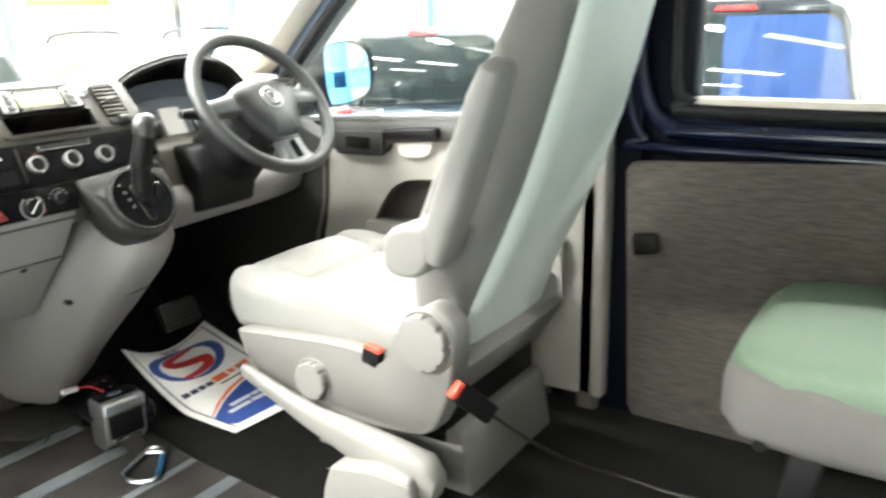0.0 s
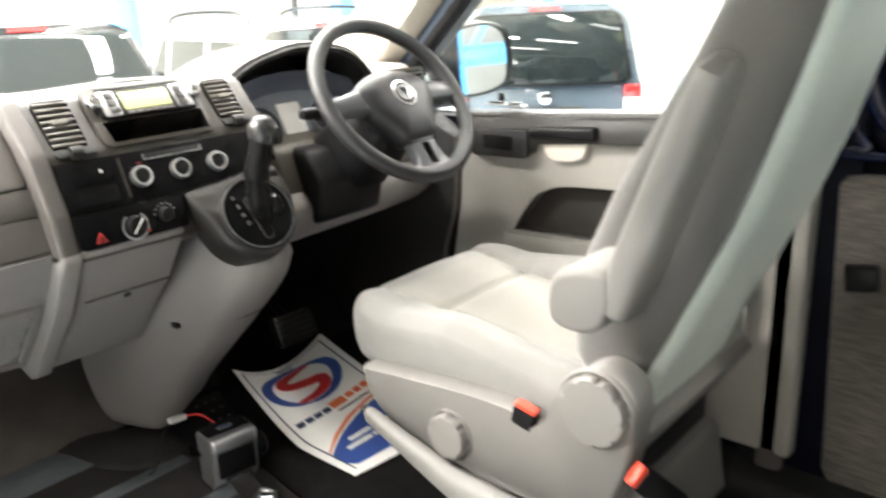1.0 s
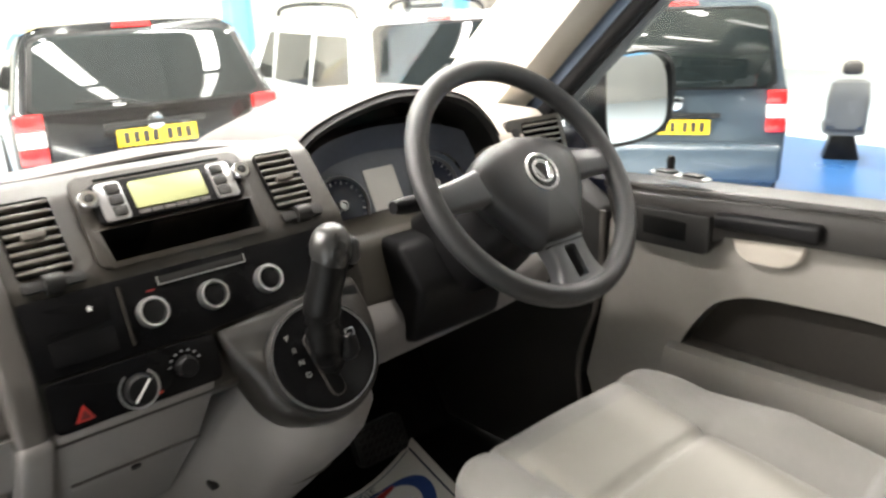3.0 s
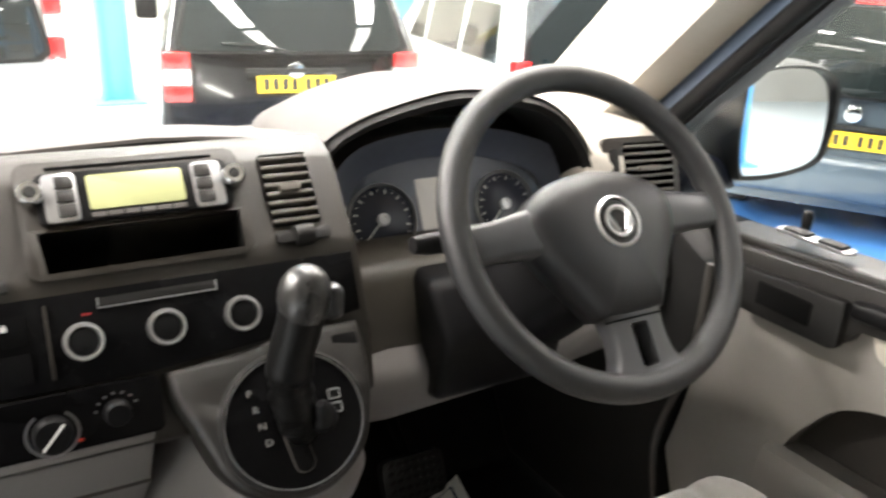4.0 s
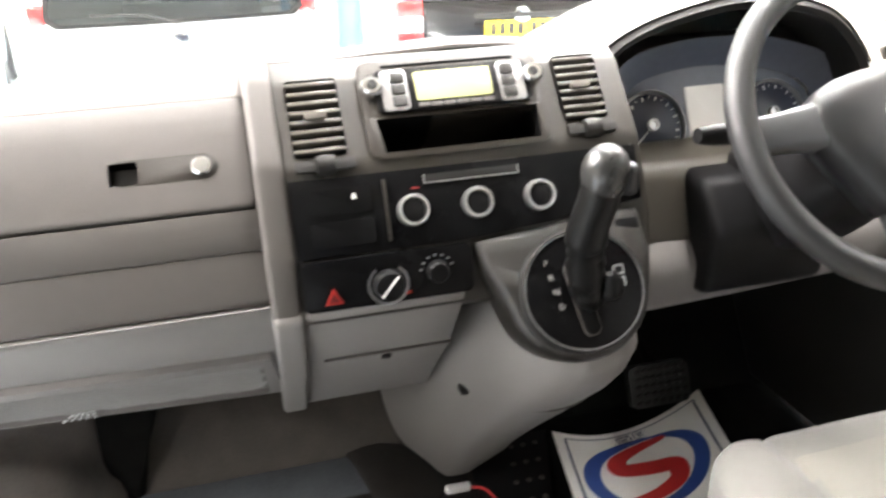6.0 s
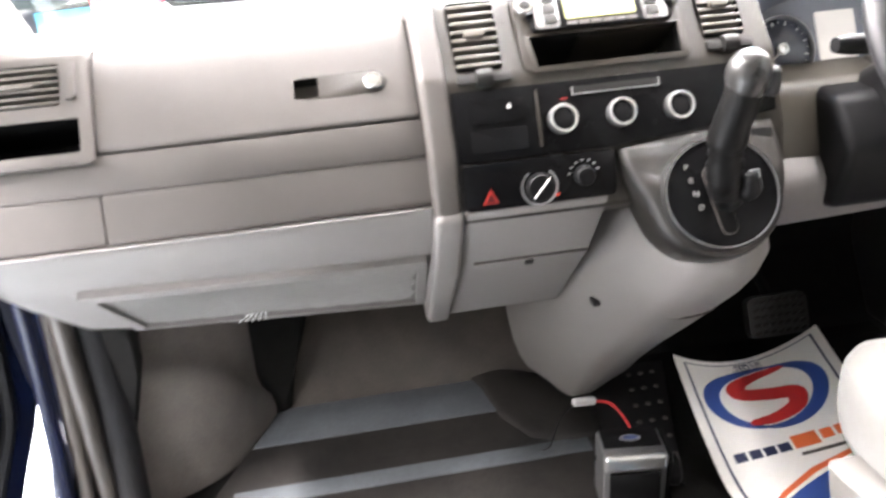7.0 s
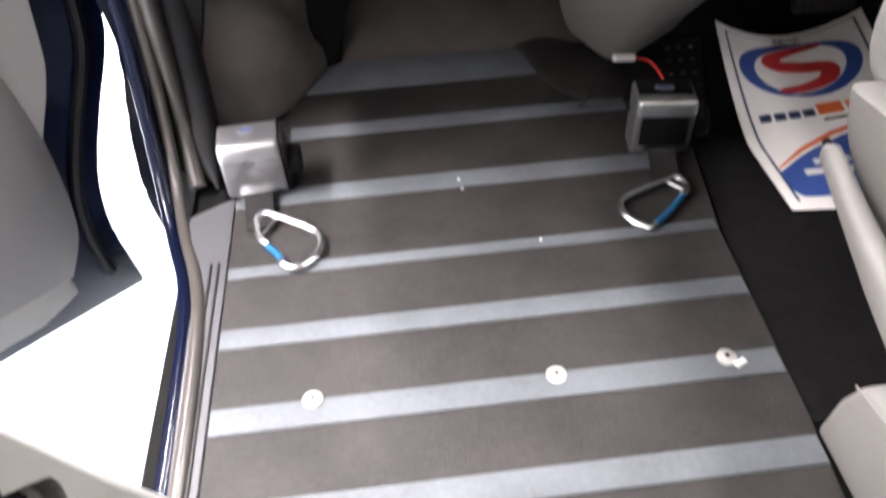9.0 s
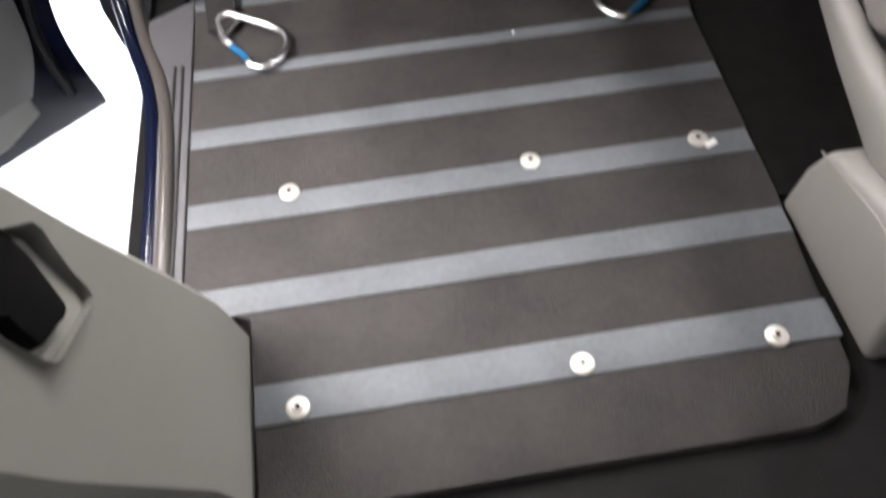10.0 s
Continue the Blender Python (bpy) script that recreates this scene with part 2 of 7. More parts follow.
def tube(bm, pts, radius, seg=10, closed=False):
    """A round bar along points; radius may be a list."""
    pts = [Vector(p) for p in pts]
    n = len(pts)
    rad = radius if isinstance(radius, (list, tuple)) else [radius] * n
    rings, side = [], None
    for i, p in enumerate(pts):
        if closed:
            d = pts[(i + 1) % n] - pts[i - 1]
        else:
            d = pts[min(i + 1, n - 1)] - pts[max(i - 1, 0)]
        d.normalize()
        if side is None:
            side = d.orthogonal().normalized()
        side = (side - d * side.dot(d)).normalized()
        up = d.cross(side)
        rings.append([p + rad[i] * (math.cos(a) * side + math.sin(a) * up) for a in (2 * math.pi * k / seg for k in range(seg))])
    if closed:
        rings.append(rings[0])
        loft(bm, rings, True, False)
        bmesh.ops.remove_doubles(bm, verts=bm.verts[:], dist=1e-6)
    else:
        loft(bm, rings)
    return bm


def lathe(bm, prof, seg=32, m=None):
    """Turn (radius, height) about the local z axis."""
    rings = []
    for r, h in prof:
        ring = [Vector((r * math.cos(a), r * math.sin(a), h)) for a in (2 * math.pi * k / seg for k in range(seg))]
        rings.append([m @ p for p in ring] if m is not None else ring)
    return loft(bm, rings)


def smooth_path(pts, n=8, closed=False):
    """A Catmull-Rom curve through points."""
    pts = [Vector(p) for p in pts]
    out, k = [], len(pts)
    for i in range(k if closed else k - 1):
        p = [pts[(i + j) % k] if closed else pts[min(max(i + j, 0), k - 1)] for j in (-1, 0, 1, 2)]
        for s in range(n):
            t = s / n
            out.append(0.5 * ((2 * p[1]) + (p[2] - p[0]) * t + (2 * p[0] - 5 * p[1] + 4 * p[2] - p[3]) * t * t + (3 * p[1] - p[0] - 3 * p[2] + p[3]) * t ** 3))
    if not closed:
        out.append(pts[-1])
    return out


def rounded(w, h, r, n=5):
    """The outline of a rectangle with round corners, about the origin."""
    out = []
    for cx, cy, a0 in ((w / 2 - r, h / 2 - r, 0), (-w / 2 + r, h / 2 - r, 90), (-w / 2 + r, -h / 2 + r, 180), (w / 2 - r, -h / 2 + r, 270)):
        for k in range(n + 1):
            a = radians(a0 + 90 * k / n)
            out.append((cx + r * math.cos(a), cy + r * math.sin(a)))
    return out


def cut(ob, bm):
    """Cut a closed form out of a part."""
    me = bpy.data.meshes.new("cutter")
    bmesh.ops.recalc_face_normals(bm, faces=bm.faces[:])
    bm.to_mesh(me)
    bm.free()
    tool = bpy.data.objects.new("cutter", me)
    scene.collection.objects.link(tool)
    mod = ob.modifiers.new("cut", "BOOLEAN")
    mod.object, mod.operation, mod.solver = tool, "DIFFERENCE", "EXACT"
    done = bpy.data.meshes.new_from_object(ob.evaluated_get(bpy.context.evaluated_depsgraph_get()))
    ob.modifiers.clear()
    done.name = ob.name
    ob.data = done
    bpy.data.objects.remove(tool)
    return ob


def well(bm, outline, depth, m, z0=0.0):
    """An open-fronted pocket: walls and a floor, seen from the front."""
    a = [bm.verts.new(m @ Vector((x, y, z0))) for x, y in outline]
    b = [bm.verts.new(m @ Vector((x, y, z0 - depth))) for x, y in outline]
    n = len(outline)
    for i in range(n):
        bm.faces.new((a[i], a[(i + 1) % n], b[(i + 1) % n], b[i]))
    bm.faces.new(b)
    return bm


def ellipse(a, b, n=32):
    return [(a * math.cos(2 * math.pi * k / n), b * math.sin(2 * math.pi * k / n)) for k in range(n)]


def B():
    return bmesh.new()


def plane_frame(origin, u, v):
    """A frame with x along u, y along v, z out of the plane."""
    u, v = Vector(u).normalized(), Vector(v).normalized()
    w = u.cross(v).normalized()
    v = w.cross(u)
    return Matrix.Translation(origin) @ Matrix((u, v, w)).transposed().to_4x4()


def plate(bm, outline, depth, m, bevel=0.0, z0=0.0):
    """An outline in a plane, given thickness along the plane's normal."""
    return prism(bm, outline, z0, z0 + depth, "z", bevel, 2, m)


def writing(text, size, m, material, parent=None, name="lettering", extrude=0.0004):
    c = bpy.data.curves.new(name, "FONT")
    c.body, c.size, c.extrude, c.align_x, c.align_y = text, size, extrude, "CENTER", "CENTER"
    tmp = bpy.data.objects.new(name, c)
    scene.collection.objects.link(tmp)
    me = bpy.data.meshes.new_from_object(tmp.evaluated_get(bpy.context.evaluated_depsgraph_get()))
    bpy.data.objects.remove(tmp)
    me.name = name
    me.materials.clear()
    me.materials.append(material)
    ob = new(name, me)
    ob.matrix_world = m
    if parent is not None:
        ob.parent = parent
    return ob


# ---- workshop: ground, walls, roof, pillars ----
bm = B()
box(bm, (-14, -20, GROUND - 0.2), (16, 15, GROUND))
tagged(part("ground", bm, M_CONC), "pale glossy painted workshop floor", "floor", kind="structure")
bm = B()
box(bm, (4.4, -0.5, GROUND), (8.6, 5.2, GROUND + 0.004))
tagged(part("painted_bay", bm, M_BLUEFLOOR), "bright blue painted bay on the workshop floor", "floor", kind="structure")
for nm, lo, hi in (("wall_north", (-14, 13.0, GROUND), (16, 13.2, 5.6)), ("wall_south", (-14, -20.2, GROUND), (16, -20, 5.6)),
                   ("wall_east", (15, -20, GROUND), (15.2, 13, 5.6)), ("wall_west", (-14.2, -20, GROUND), (-14, 13, 5.6))):
    bm = B()
    box(bm, lo, hi)
    tagged(part(nm, bm, M_CLAD if nm == "wall_south" else M_WALL), "grey sheet-clad workshop wall" if nm == "wall_south" else "cream painted workshop wall", "wall", kind="structure")
bm = B()
box(bm, (-14.2, -20.2, 5.6), (15.2, 13.2, 5.75))
tagged(part("ceiling", bm, M_ROOF), "grey profiled roof lining of the workshop", "ceiling", kind="structure")


def steel_pillar(x, y):
    ob = thing("steel_pillar", "sky blue painted steel roof pillar on the workshop floor", "pillar", "workshop pillars", at=(x, y, GROUND))
    bm = B()
    box(bm, (-0.15, -0.02, 0), (0.15, 0.02, 6.2), 0.004)
    part("web", bm, M_STEELBLUE, ob)
    for s in (-1, 1):
        bm = B()
        box(bm, (s * 0.15 - 0.015, -0.14, 0), (s * 0.15 + 0.015, 0.14, 6.2), 0.004)
        part("flange", bm, M_STEELBLUE, ob)
    bm = B()
    box(bm, (-0.28, -0.28, 0), (0.28, 0.28, 0.03), 0.005)
    part("base_plate", bm, M_STEELBLUE, ob)
    return ob


for px, py in ((1.2, 9.9), (5.05, 10.3), (8.9, 10.1), (11.1, 7.5), (2.9, -6.2), (5.2, -8.6)):
    steel_pillar(px, py)

# ---- the van: body shell ----
van = thing("van", "dark blue passenger van with its nearside doors open", "van")
bm = B()
box(bm, (-0.74, -3.2, -0.10), (0.88, 1.32, -0.012))
part("floor_pan", bm, M_CARPET, van, "black carpeted van floor")
bm = B()
box(bm, (-0.86, -3.2, 1.36), (0.88, 0.72, 1.44), 0.03)
part("roof", bm, M_BLUE, van)
bm = B()
box(bm, (-0.84, -3.18, 1.335), (0.86, 0.70, 1.357), 0.005)
part("headlining", bm, M_HEAD, van, "pale grey roof lining")
bm = B()
box(bm, (-0.86, -3.3, -0.4), (0.88, -3.2, 1.42), 0.02)
part("tailgate", bm, M_BLUE, van)
# offside body side behind the driver's door
for nm, lo, hi in (("offside_body_side", (0.87, -3.2, -0.45), (0.93, -0.12, 0.74)), ("offside_roof_rail", (0.87, -3.2, 1.22), (0.93, -0.12, 1.40)), ("window_post", (0.868, -0.27, 0.735), (0.932, -0.12, 1.225)),
                   ("window_post", (0.868, -1.75, 0.735), (0.932, -1.60, 1.225)), ("window_post", (0.868, -3.2, 0.735), (0.932, -3.0, 1.225))):
    bm = B()
    box(bm, lo, hi, 0.01)
    part(nm, bm, M_SHUT, van)
bm = B()
box(bm, (0.872, -1.60, 0.738), (0.905, -0.255, 0.762), 0.006)
part("window_ledge", bm, M_HEAD, van, "cream window ledge strip")
bm = B()
box(bm, (0.896, -1.62, 0.735), (0.901, -0.25, 1.24))
ob = part("side_window", bm, M_GLASS, van)
ob.visible_shadow = False
# trim panel with rounded lower front corner
pan = [(-2.9, -0.09), (-0.285, -0.09), (-0.20, -0.065), (-0.155, 0.01), (-0.130, 0.595), (-0.145, 0.616), (-0.66, 0.648), (-2.9, 0.65)]
bm = B()
prism(bm, pan, 0.845, 0.868, "x", 0.006)
part("side_trim_panel", bm, M_PANELCLOTH, van, "brown grey flecked cloth trim panel")
bm = B()
prism(bm, [(-0.222, 0.412), (-0.165, 0.402), (-0.158, 0.452), (-0.217, 0.459)], 0.815, 0.85, "x", 0.008)
part("door_release", bm, M_BLACK, van)
# rolled edges below and beside the rear side window
for r_, mm, pts in ((0.020, M_BLUE, [(0.862, -0.148, 1.22), (0.862, -0.152, 0.90), (0.862, -0.162, 0.79), (0.862, -0.188, 0.725), (0.862, -0.24, 0.695), (0.862, -0.34, 0.690), (0.862, -1.6, 0.700)]),
                    (0.012, M_BLUE, [(0.860, -0.118, 1.22), (0.860, -0.122, 0.85), (0.860, -0.138, 0.72), (0.858, -0.17, 0.668), (0.858, -0.24, 0.650), (0.858, -1.6, 0.655)]),
                    (0.014, M_RUBBER, [(0.872, -0.232, 1.22), (0.872, -0.232, 0.82), (0.872, -0.262, 0.752), (0.872, -0.34, 0.732), (0.872, -1.6, 0.735)])):
    bm = B()
    tube(bm, smooth_path(pts, 6), r_, 12)
    part("window_edge", bm, mm, van)
# B-pillar on the driver's side with belt trims
bm = B()
box(bm, (0.85, -0.165, -0.1), (0.90, 0.10, 0.66), 0.01)
box(bm, (0.85, -0.165, 0.64), (0.90, -0.02, 1.36), 0.01)
part("offside_pillar", bm, M_SHUT, van)
for y0, y1, x0 in ((-0.082, -0.030, 0.815), (0.052, 0.088, 0.840)):
    bm = B()
    box(bm, (x0, y0, -0.06), (0.855, y1, 0.66), 0.012, seg=3)
    part("pillar_trim", bm, M_MID, van, "grey plastic pillar trim")
bm = B()
box(bm, (0.82, -0.05, -0.02), (0.825, 0.006, 1.2))
part("seat_belt", bm, M_BLACK, van, "black woven seat belt")
# nearside body: cut-outs for both open doors
bm = B()
box(bm, (-0.92, -3.2, -0.45), (-0.86, -1.35, 1.42), 0.01)
box(bm, (-0.92, -1.4, 1.30), (-0.84, 0.78, 1.42), 0.01)
part("nearside_body_side", bm, M_BLUE, van)
bm = B()
prism(bm, [(-0.69, -0.012), (-0.715, -0.024), (-0.76, -0.12), (-0.815, -0.28), (-0.815, -0.45), (-0.66, -0.45), (-0.66, -0.012)], -1.35, 0.86, "y", 0.006)
part("sill", bm, M_BLUE, van)
bm = B()
prism(bm, [(-0.697, 0.10), (-0.661, 0.10), (-0.661, 0.765), (-0.735, 0.722), (-0.732, 0.69), (-0.705, 0.58)], -0.012, 0.006, "z", 0.003)
strip = part("step_trim", bm, M_SILL, van, "grey plastic sill trim")
for k in range(2):
    bm = B()
    box(bm, (-0.688 + 0.012 * k, 0.12, 0.005), (-0.684 + 0.012 * k, 0.60, 0.0085), 0.001)
    part("sill_rib", bm, M_DARK, strip)

# ---- front bulkhead, wheel arch, windscreen ----
bm = B()
prism(bm, [(1.19, -0.012), (1.30, 0.16), (1.32, 0.62), (1.36, 0.62), (1.36, -0.05), (1.19, -0.05)], -0.84, 0.12, "x", 0.01)
part("bulkhead", bm, M_SHADEFELT, van, "felt-lined bulkhead darkened for the shade under the dashboard")
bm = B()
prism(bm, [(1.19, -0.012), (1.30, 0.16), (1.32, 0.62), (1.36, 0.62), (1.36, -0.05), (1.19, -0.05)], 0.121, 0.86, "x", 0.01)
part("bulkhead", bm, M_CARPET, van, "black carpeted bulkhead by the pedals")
bm = B()
box(bm, (-0.86, 1.32, -0.3), (0.88, 1.38, 0.66))
part("firewall", bm, M_BLUE, van)
bm = B()
prism(bm, [(1.40, 0.62), (1.80, 0.52), (2.05, 0.36), (2.05, -0.3), (1.38, -0.3)], -0.84, 0.86, "x", 0.05, 3)
part("bonnet", bm, M_BLUE, van)
# A-pillars and glass
for s in (-1, 1):
    x = 0.845 if s > 0 else -0.825
    bm = B()
    rings = []
    for y, z in ((1.24, 0.70), (1.02, 0.90), (0.86, 1.05), (0.70, 1.20), (0.55, 1.36)):
        rings.append([(x - s * 0.075, y + 0.03, z - 0.02), (x - s * 0.065, y - 0.07, z - 0.06), (x + s * 0.0, y - 0.09, z - 0.07), (x + s * 0.02, y + 0.0, z), (x - s * 0.04, y + 0.06, z + 0.03)])
    loft(bm, rings)
    part("pillar_cover", bm, M_HEAD, van, "beige windscreen pillar cover")
    bm = B()
    rings = [[(p[0] + s * 0.02, p[1], p[2]) for p in ((x - s * 0.01, y - 0.09, z - 0.075), (x - s * 0.01, y - 0.12, z - 0.10), (x + s * 0.05, y - 0.12, z - 0.10), (x + s * 0.05, y - 0.02, z - 0.02), (x, y + 0.03, z + 0.02))] for y, z in ((1.24, 0.70), (1.02, 0.90), (0.86, 1.05), (0.70, 1.20), (0.55, 1.36))]
    loft(bm, rings)
    part("windscreen_pillar", bm, M_POSTGLINT, van)
    bm = B()
    tube(bm, [(x + s * 0.012, y - 0.112, z - 0.095) for y, z in ((1.24, 0.70), (1.02, 0.90), (0.86, 1.05), (0.70, 1.20), (0.55, 1.36))], 0.016, 10)
    part("pillar_seal", bm, M_RUBBER, van, "black door seal on the pillar")
    bm = B()
    loft(bm, [[(x + s * 0.014, y - 0.128, z - 0.108), (x + s * 0.060, y - 0.128, z - 0.108), (x + s * 0.060, y - 0.07, z - 0.06), (x + s * 0.014, y - 0.10, z - 0.088)] for y, z in ((1.24, 0.70), (1.02, 0.90), (0.86, 1.05), (0.70, 1.20), (0.55, 1.36))])
    part("door_frame_edge", bm, M_RUBBER, van, "black door frame along the windscreen pillar")
bm = B()
prism(bm, [(1.49, 0.69), (0.70, 1.385), (0.705, 1.39), (1.495, 0.695)], -0.80, 0.82, "x")
ob = part("windscreen", bm, M_GLASS, van)
ob.visible_shadow = False

# ---- nearside pillar trim with belt slot ----
bm = B()
rings = []
for z, x, yf, yr in ((-0.03, -0.578, 0.128, -0.105), (0.10, -0.590, 0.105, -0.128), (0.20, -0.605, 0.072, -0.158), (0.32, -0.630, 0.035, -0.192), (0.45, -0.655, 0.0, -0.222), (0.70, -0.690, -0.03, -0.25), (1.34, -0.73, -0.05, -0.26)):
    rings.append([(x, yf - 0.015, z), (x - 0.015, yf, z), (-0.80, yf + 0.015, z), (-0.80, yr - 0.01, z), (x - 0.015, yr, z), (x, yr + 0.015, z)])
loft(bm, rings)
post_trim = part("nearside_pillar_trim", bm, M_PILLAR, van, "light grey plastic pillar trim with a belt slot")
bm = B()
box(bm, (-0.84, -0.20, -0.2), (-0.78, 0.05, 1.34), 0.01)
part("nearside_pillar", bm, M_BLUE, van)

# ---- floor covering with strips, fixings ----
mat_ob = thing("floor_mat", "black rubbery floor mat with pale grey cross strips", "floor mat")
bm = B()
outl = [(-0.66, 0.16), (-0.66, 0.79), (-0.60, 0.97), (-0.50, 1.19), (-0.10, 1.19), (-0.02, 1.02), (0.07, 0.96), (0.155, 0.80), (0.12, 0.56), (0.105, 0.20), (0.088, -0.05), (0.06, -0.099), (0.02, -0.113), (-0.575, -0.113), (-0.575, 0.13)]
prism(bm, outl, -0.012, 0.004, "z", 0.003)
part("mat_sheet", bm, M_FLOOR, mat_ob)
for y0, y1, x0, x1 in ((1.076, 1.188, -0.505, -0.095), (0.92, 0.959, -0.572, 0.07), (0.732, 0.776, -0.66, 0.10), (0.562, 0.585, -0.658, 0.118), (0.420, 0.456, -0.658, 0.113), (0.276, 0.317, -0.658, 0.106), (0.136, 0.177, -0.655, 0.10), (-0.013, 0.037, -0.575, 0.095)):
    bm = B()
    if y0 > 1.0:
        prism(bm, [(-0.545, y0), (-0.497, y1), (-0.10, y1), (-0.062, y0)], 0.002, 0.0065, "z", 0.001)
    else:
        box(bm, (x0, y0, 0.002), (x1, y1, 0.0065), 0.001)
    part("cross_strip", bm, M_STRIP, mat_ob)

# wheel arch hump: a bulge with a slanting crease, drawn in above it
bm = B()
rings = []
for g, rx, ry, up in ((0.0, 0.306, 0.345, 0), (0.25, 0.312, 0.352, 0), (0.55, 0.313, 0.352, 0), (0.85, 0.308, 0.345, 0), (0.97, 0.300, 0.336, 0), (1.0, 0.296, 0.326, 0), (0.05, 0.292, 0.304, 1), (0.14, 0.294, 0.298, 1), (0.6, 0.300, 0.292, 1), (1.0, 0.304, 0.286, 1)):
    ring = []
    for a in range(0, 91, 5):
        c, q = math.cos(radians(min(a, 89.9))), math.sin(radians(a))
        zc = 0.262 - 0.25 * c ** 4
        ring.append((-0.80 + rx * c ** 0.85, 1.315 - ry * q ** 0.85, zc + g * (0.46 - zc) if up else -0.02 + g * (zc + 0.02)))
    rings.append(ring + [(-0.80, 1.315, ring[-1][2])])
loft(bm, rings)
part("wheel_arch", bm, M_FELT, van, "dark felt-covered wheel arch hump", angle=50)
# A black block stands in for the shadow between arch and bulkhead.
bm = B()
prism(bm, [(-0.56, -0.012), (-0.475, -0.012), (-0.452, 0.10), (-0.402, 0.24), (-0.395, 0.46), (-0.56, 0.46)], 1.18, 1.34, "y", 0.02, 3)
part("recess_lining", bm, M_CARPET, van, "black block standing in for the shadow beside the wheel arch")
# A black block fills the gap between seal and arch.
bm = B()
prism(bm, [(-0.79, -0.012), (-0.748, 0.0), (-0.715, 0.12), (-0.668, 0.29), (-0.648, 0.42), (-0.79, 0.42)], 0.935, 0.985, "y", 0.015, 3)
part("kick_lining", bm, M_CARPET, van, "black block filling the gap between the door seal and wheel arch")

# road wheels under the van
for wx in (-0.72, 0.74):
    for wy in (1.72, -2.35):
        m = Matrix.Translation((wx, wy, GROUND + 0.33)) @ Matrix.Rotation(radians(90), 4, "Y")
        bm = B()
        lathe(bm, [(0.20, -0.10), (0.31, -0.105), (0.33, -0.08), (0.33, 0.08), (0.31, 0.105), (0.20, 0.10)], 28, m)
        rw = part("wheel", bm, M_RUBBER, van, "black road tyre")
        bm = B()
        lathe(bm, [(0.205, -0.085), (0.205, 0.085), (0.15, 0.07), (0.03, 0.085)], 20, m)
        part("rim", bm, M_SATIN, rw)


# ---- dashboard ----
dash = thing("dashboard", "grey and taupe moulded van dashboard with a black centre stack", "dashboard")


def band(bm, line, x0, x1, off=0.0, thick=0.012, bevel=0.0):
    """A bent sheet that follows a (y, z) line from x0 to x1, its face moved out by off."""
    line = [Vector((p[0], 0, p[1])) for p in line]
    nor = []
    for i in range(len(line)):
        d = (line[min(i + 1, len(line) - 1)] - line[max(i - 1, 0)]).normalized()
        nor.append(Vector((d.z, 0, -d.x)))
    outer = [(p.x - n.x * -off, p.z - n.z * -off) for p, n in zip(line, nor)]
    inner = [(p.x - n.x * (thick - off), p.z - n.z * (thick - off)) for p, n in zip(line, nor)]
    return prism(bm, outer + inner[::-1], x0, x1, "x", bevel)


def curve2(pts, n=5):
    return [(p.x, p.y) for p in smooth_path([(a, b, 0) for a, b in pts], n)]


# lines run from top to bottom; their outward side faces the seats
UPPER = curve2([(1.10, 0.782), (0.96, 0.805), (0.885, 0.800), (0.850, 0.783), (0.812, 0.74), (0.776, 0.690)])
STRIP_LINE = [(0.776, 0.690), (0.766, 0.668), (0.757, 0.648)]
FACIA = curve2([(0.757, 0.648), (0.745, 0.62), (0.735, 0.592)], 3)
LOWER = curve2([(0.728, 0.590), (0.740, 0.578), (0.757, 0.545), (0.778, 0.515), (0.806, 0.487), (0.875, 0.419), (0.944, 0.351), (0.955, 0.333), (0.985, 0.326)])
bm = B()
prism(bm, [(1.40, 0.66), (1.36, 0.725), (1.10, 0.775), (0.94, 0.795), (0.87, 0.785), (0.80, 0.70), (0.77, 0.62), (0.79, 0.585), (0.90, 0.47), (0.98, 0.44), (1.28, 0.44), (1.36, 0.60)], -0.735, -0.185, "x", 0.008)
core = part("passenger_dash_core", bm, M_MID, dash)
bm = B()
band(bm, UPPER[:14] , -0.745, -0.205, 0.004, 0.015, 0.003)
part("dash_top", bm, M_MID, dash)
bm = B()
band(bm, UPPER[10:], -0.748, -0.594, 0.004, 0.02, 0.003)
vsur = part("vent_surround", bm, M_MID, dash)
glove = part("glovebox_lid", band(B(), UPPER[13:-1] + [(0.777, 0.6915)], -0.5915, -0.2095, 0.006, 0.02, 0.004), M_MID, dash, "taupe glovebox lid with a recessed latch")
bm = B()
band(bm, STRIP_LINE, -0.75, -0.207, 0.0045, 0.02, 0.002)
part("dash_strip", bm, M_MID, dash)
for x0, x1 in ((-0.752, -0.597), (-0.595, -0.207)):
    bm = B()
    band(bm, FACIA, x0, x1, 0.003, 0.02, 0.002)
    part("lower_facia", bm, M_MID, dash)
bm = B()
LEFTS = []
for x, zm in ((-0.757, 0.56), (-0.745, 0.52), (-0.735, 0.48), (-0.715, 0.43), (-0.70, 0.402), (-0.66, 0.39), (-0.5, 0.368), (-0.35, 0.345), (-0.206, 0.325)):
    ring = [(x, y, z) if z >= zm else (x, y - 0.9 * (zm - z), zm - 0.02 * (zm - z)) for y, z in LOWER]
    LEFTS.append(ring + [(x, 1.25, min(0.585, zm + 0.06)), (x, 1.25, 0.592)])
loft(bm, LEFTS)
part("lower_dash", bm, M_LIGHT, dash, "pale grey lower dash moulding", angle=60)
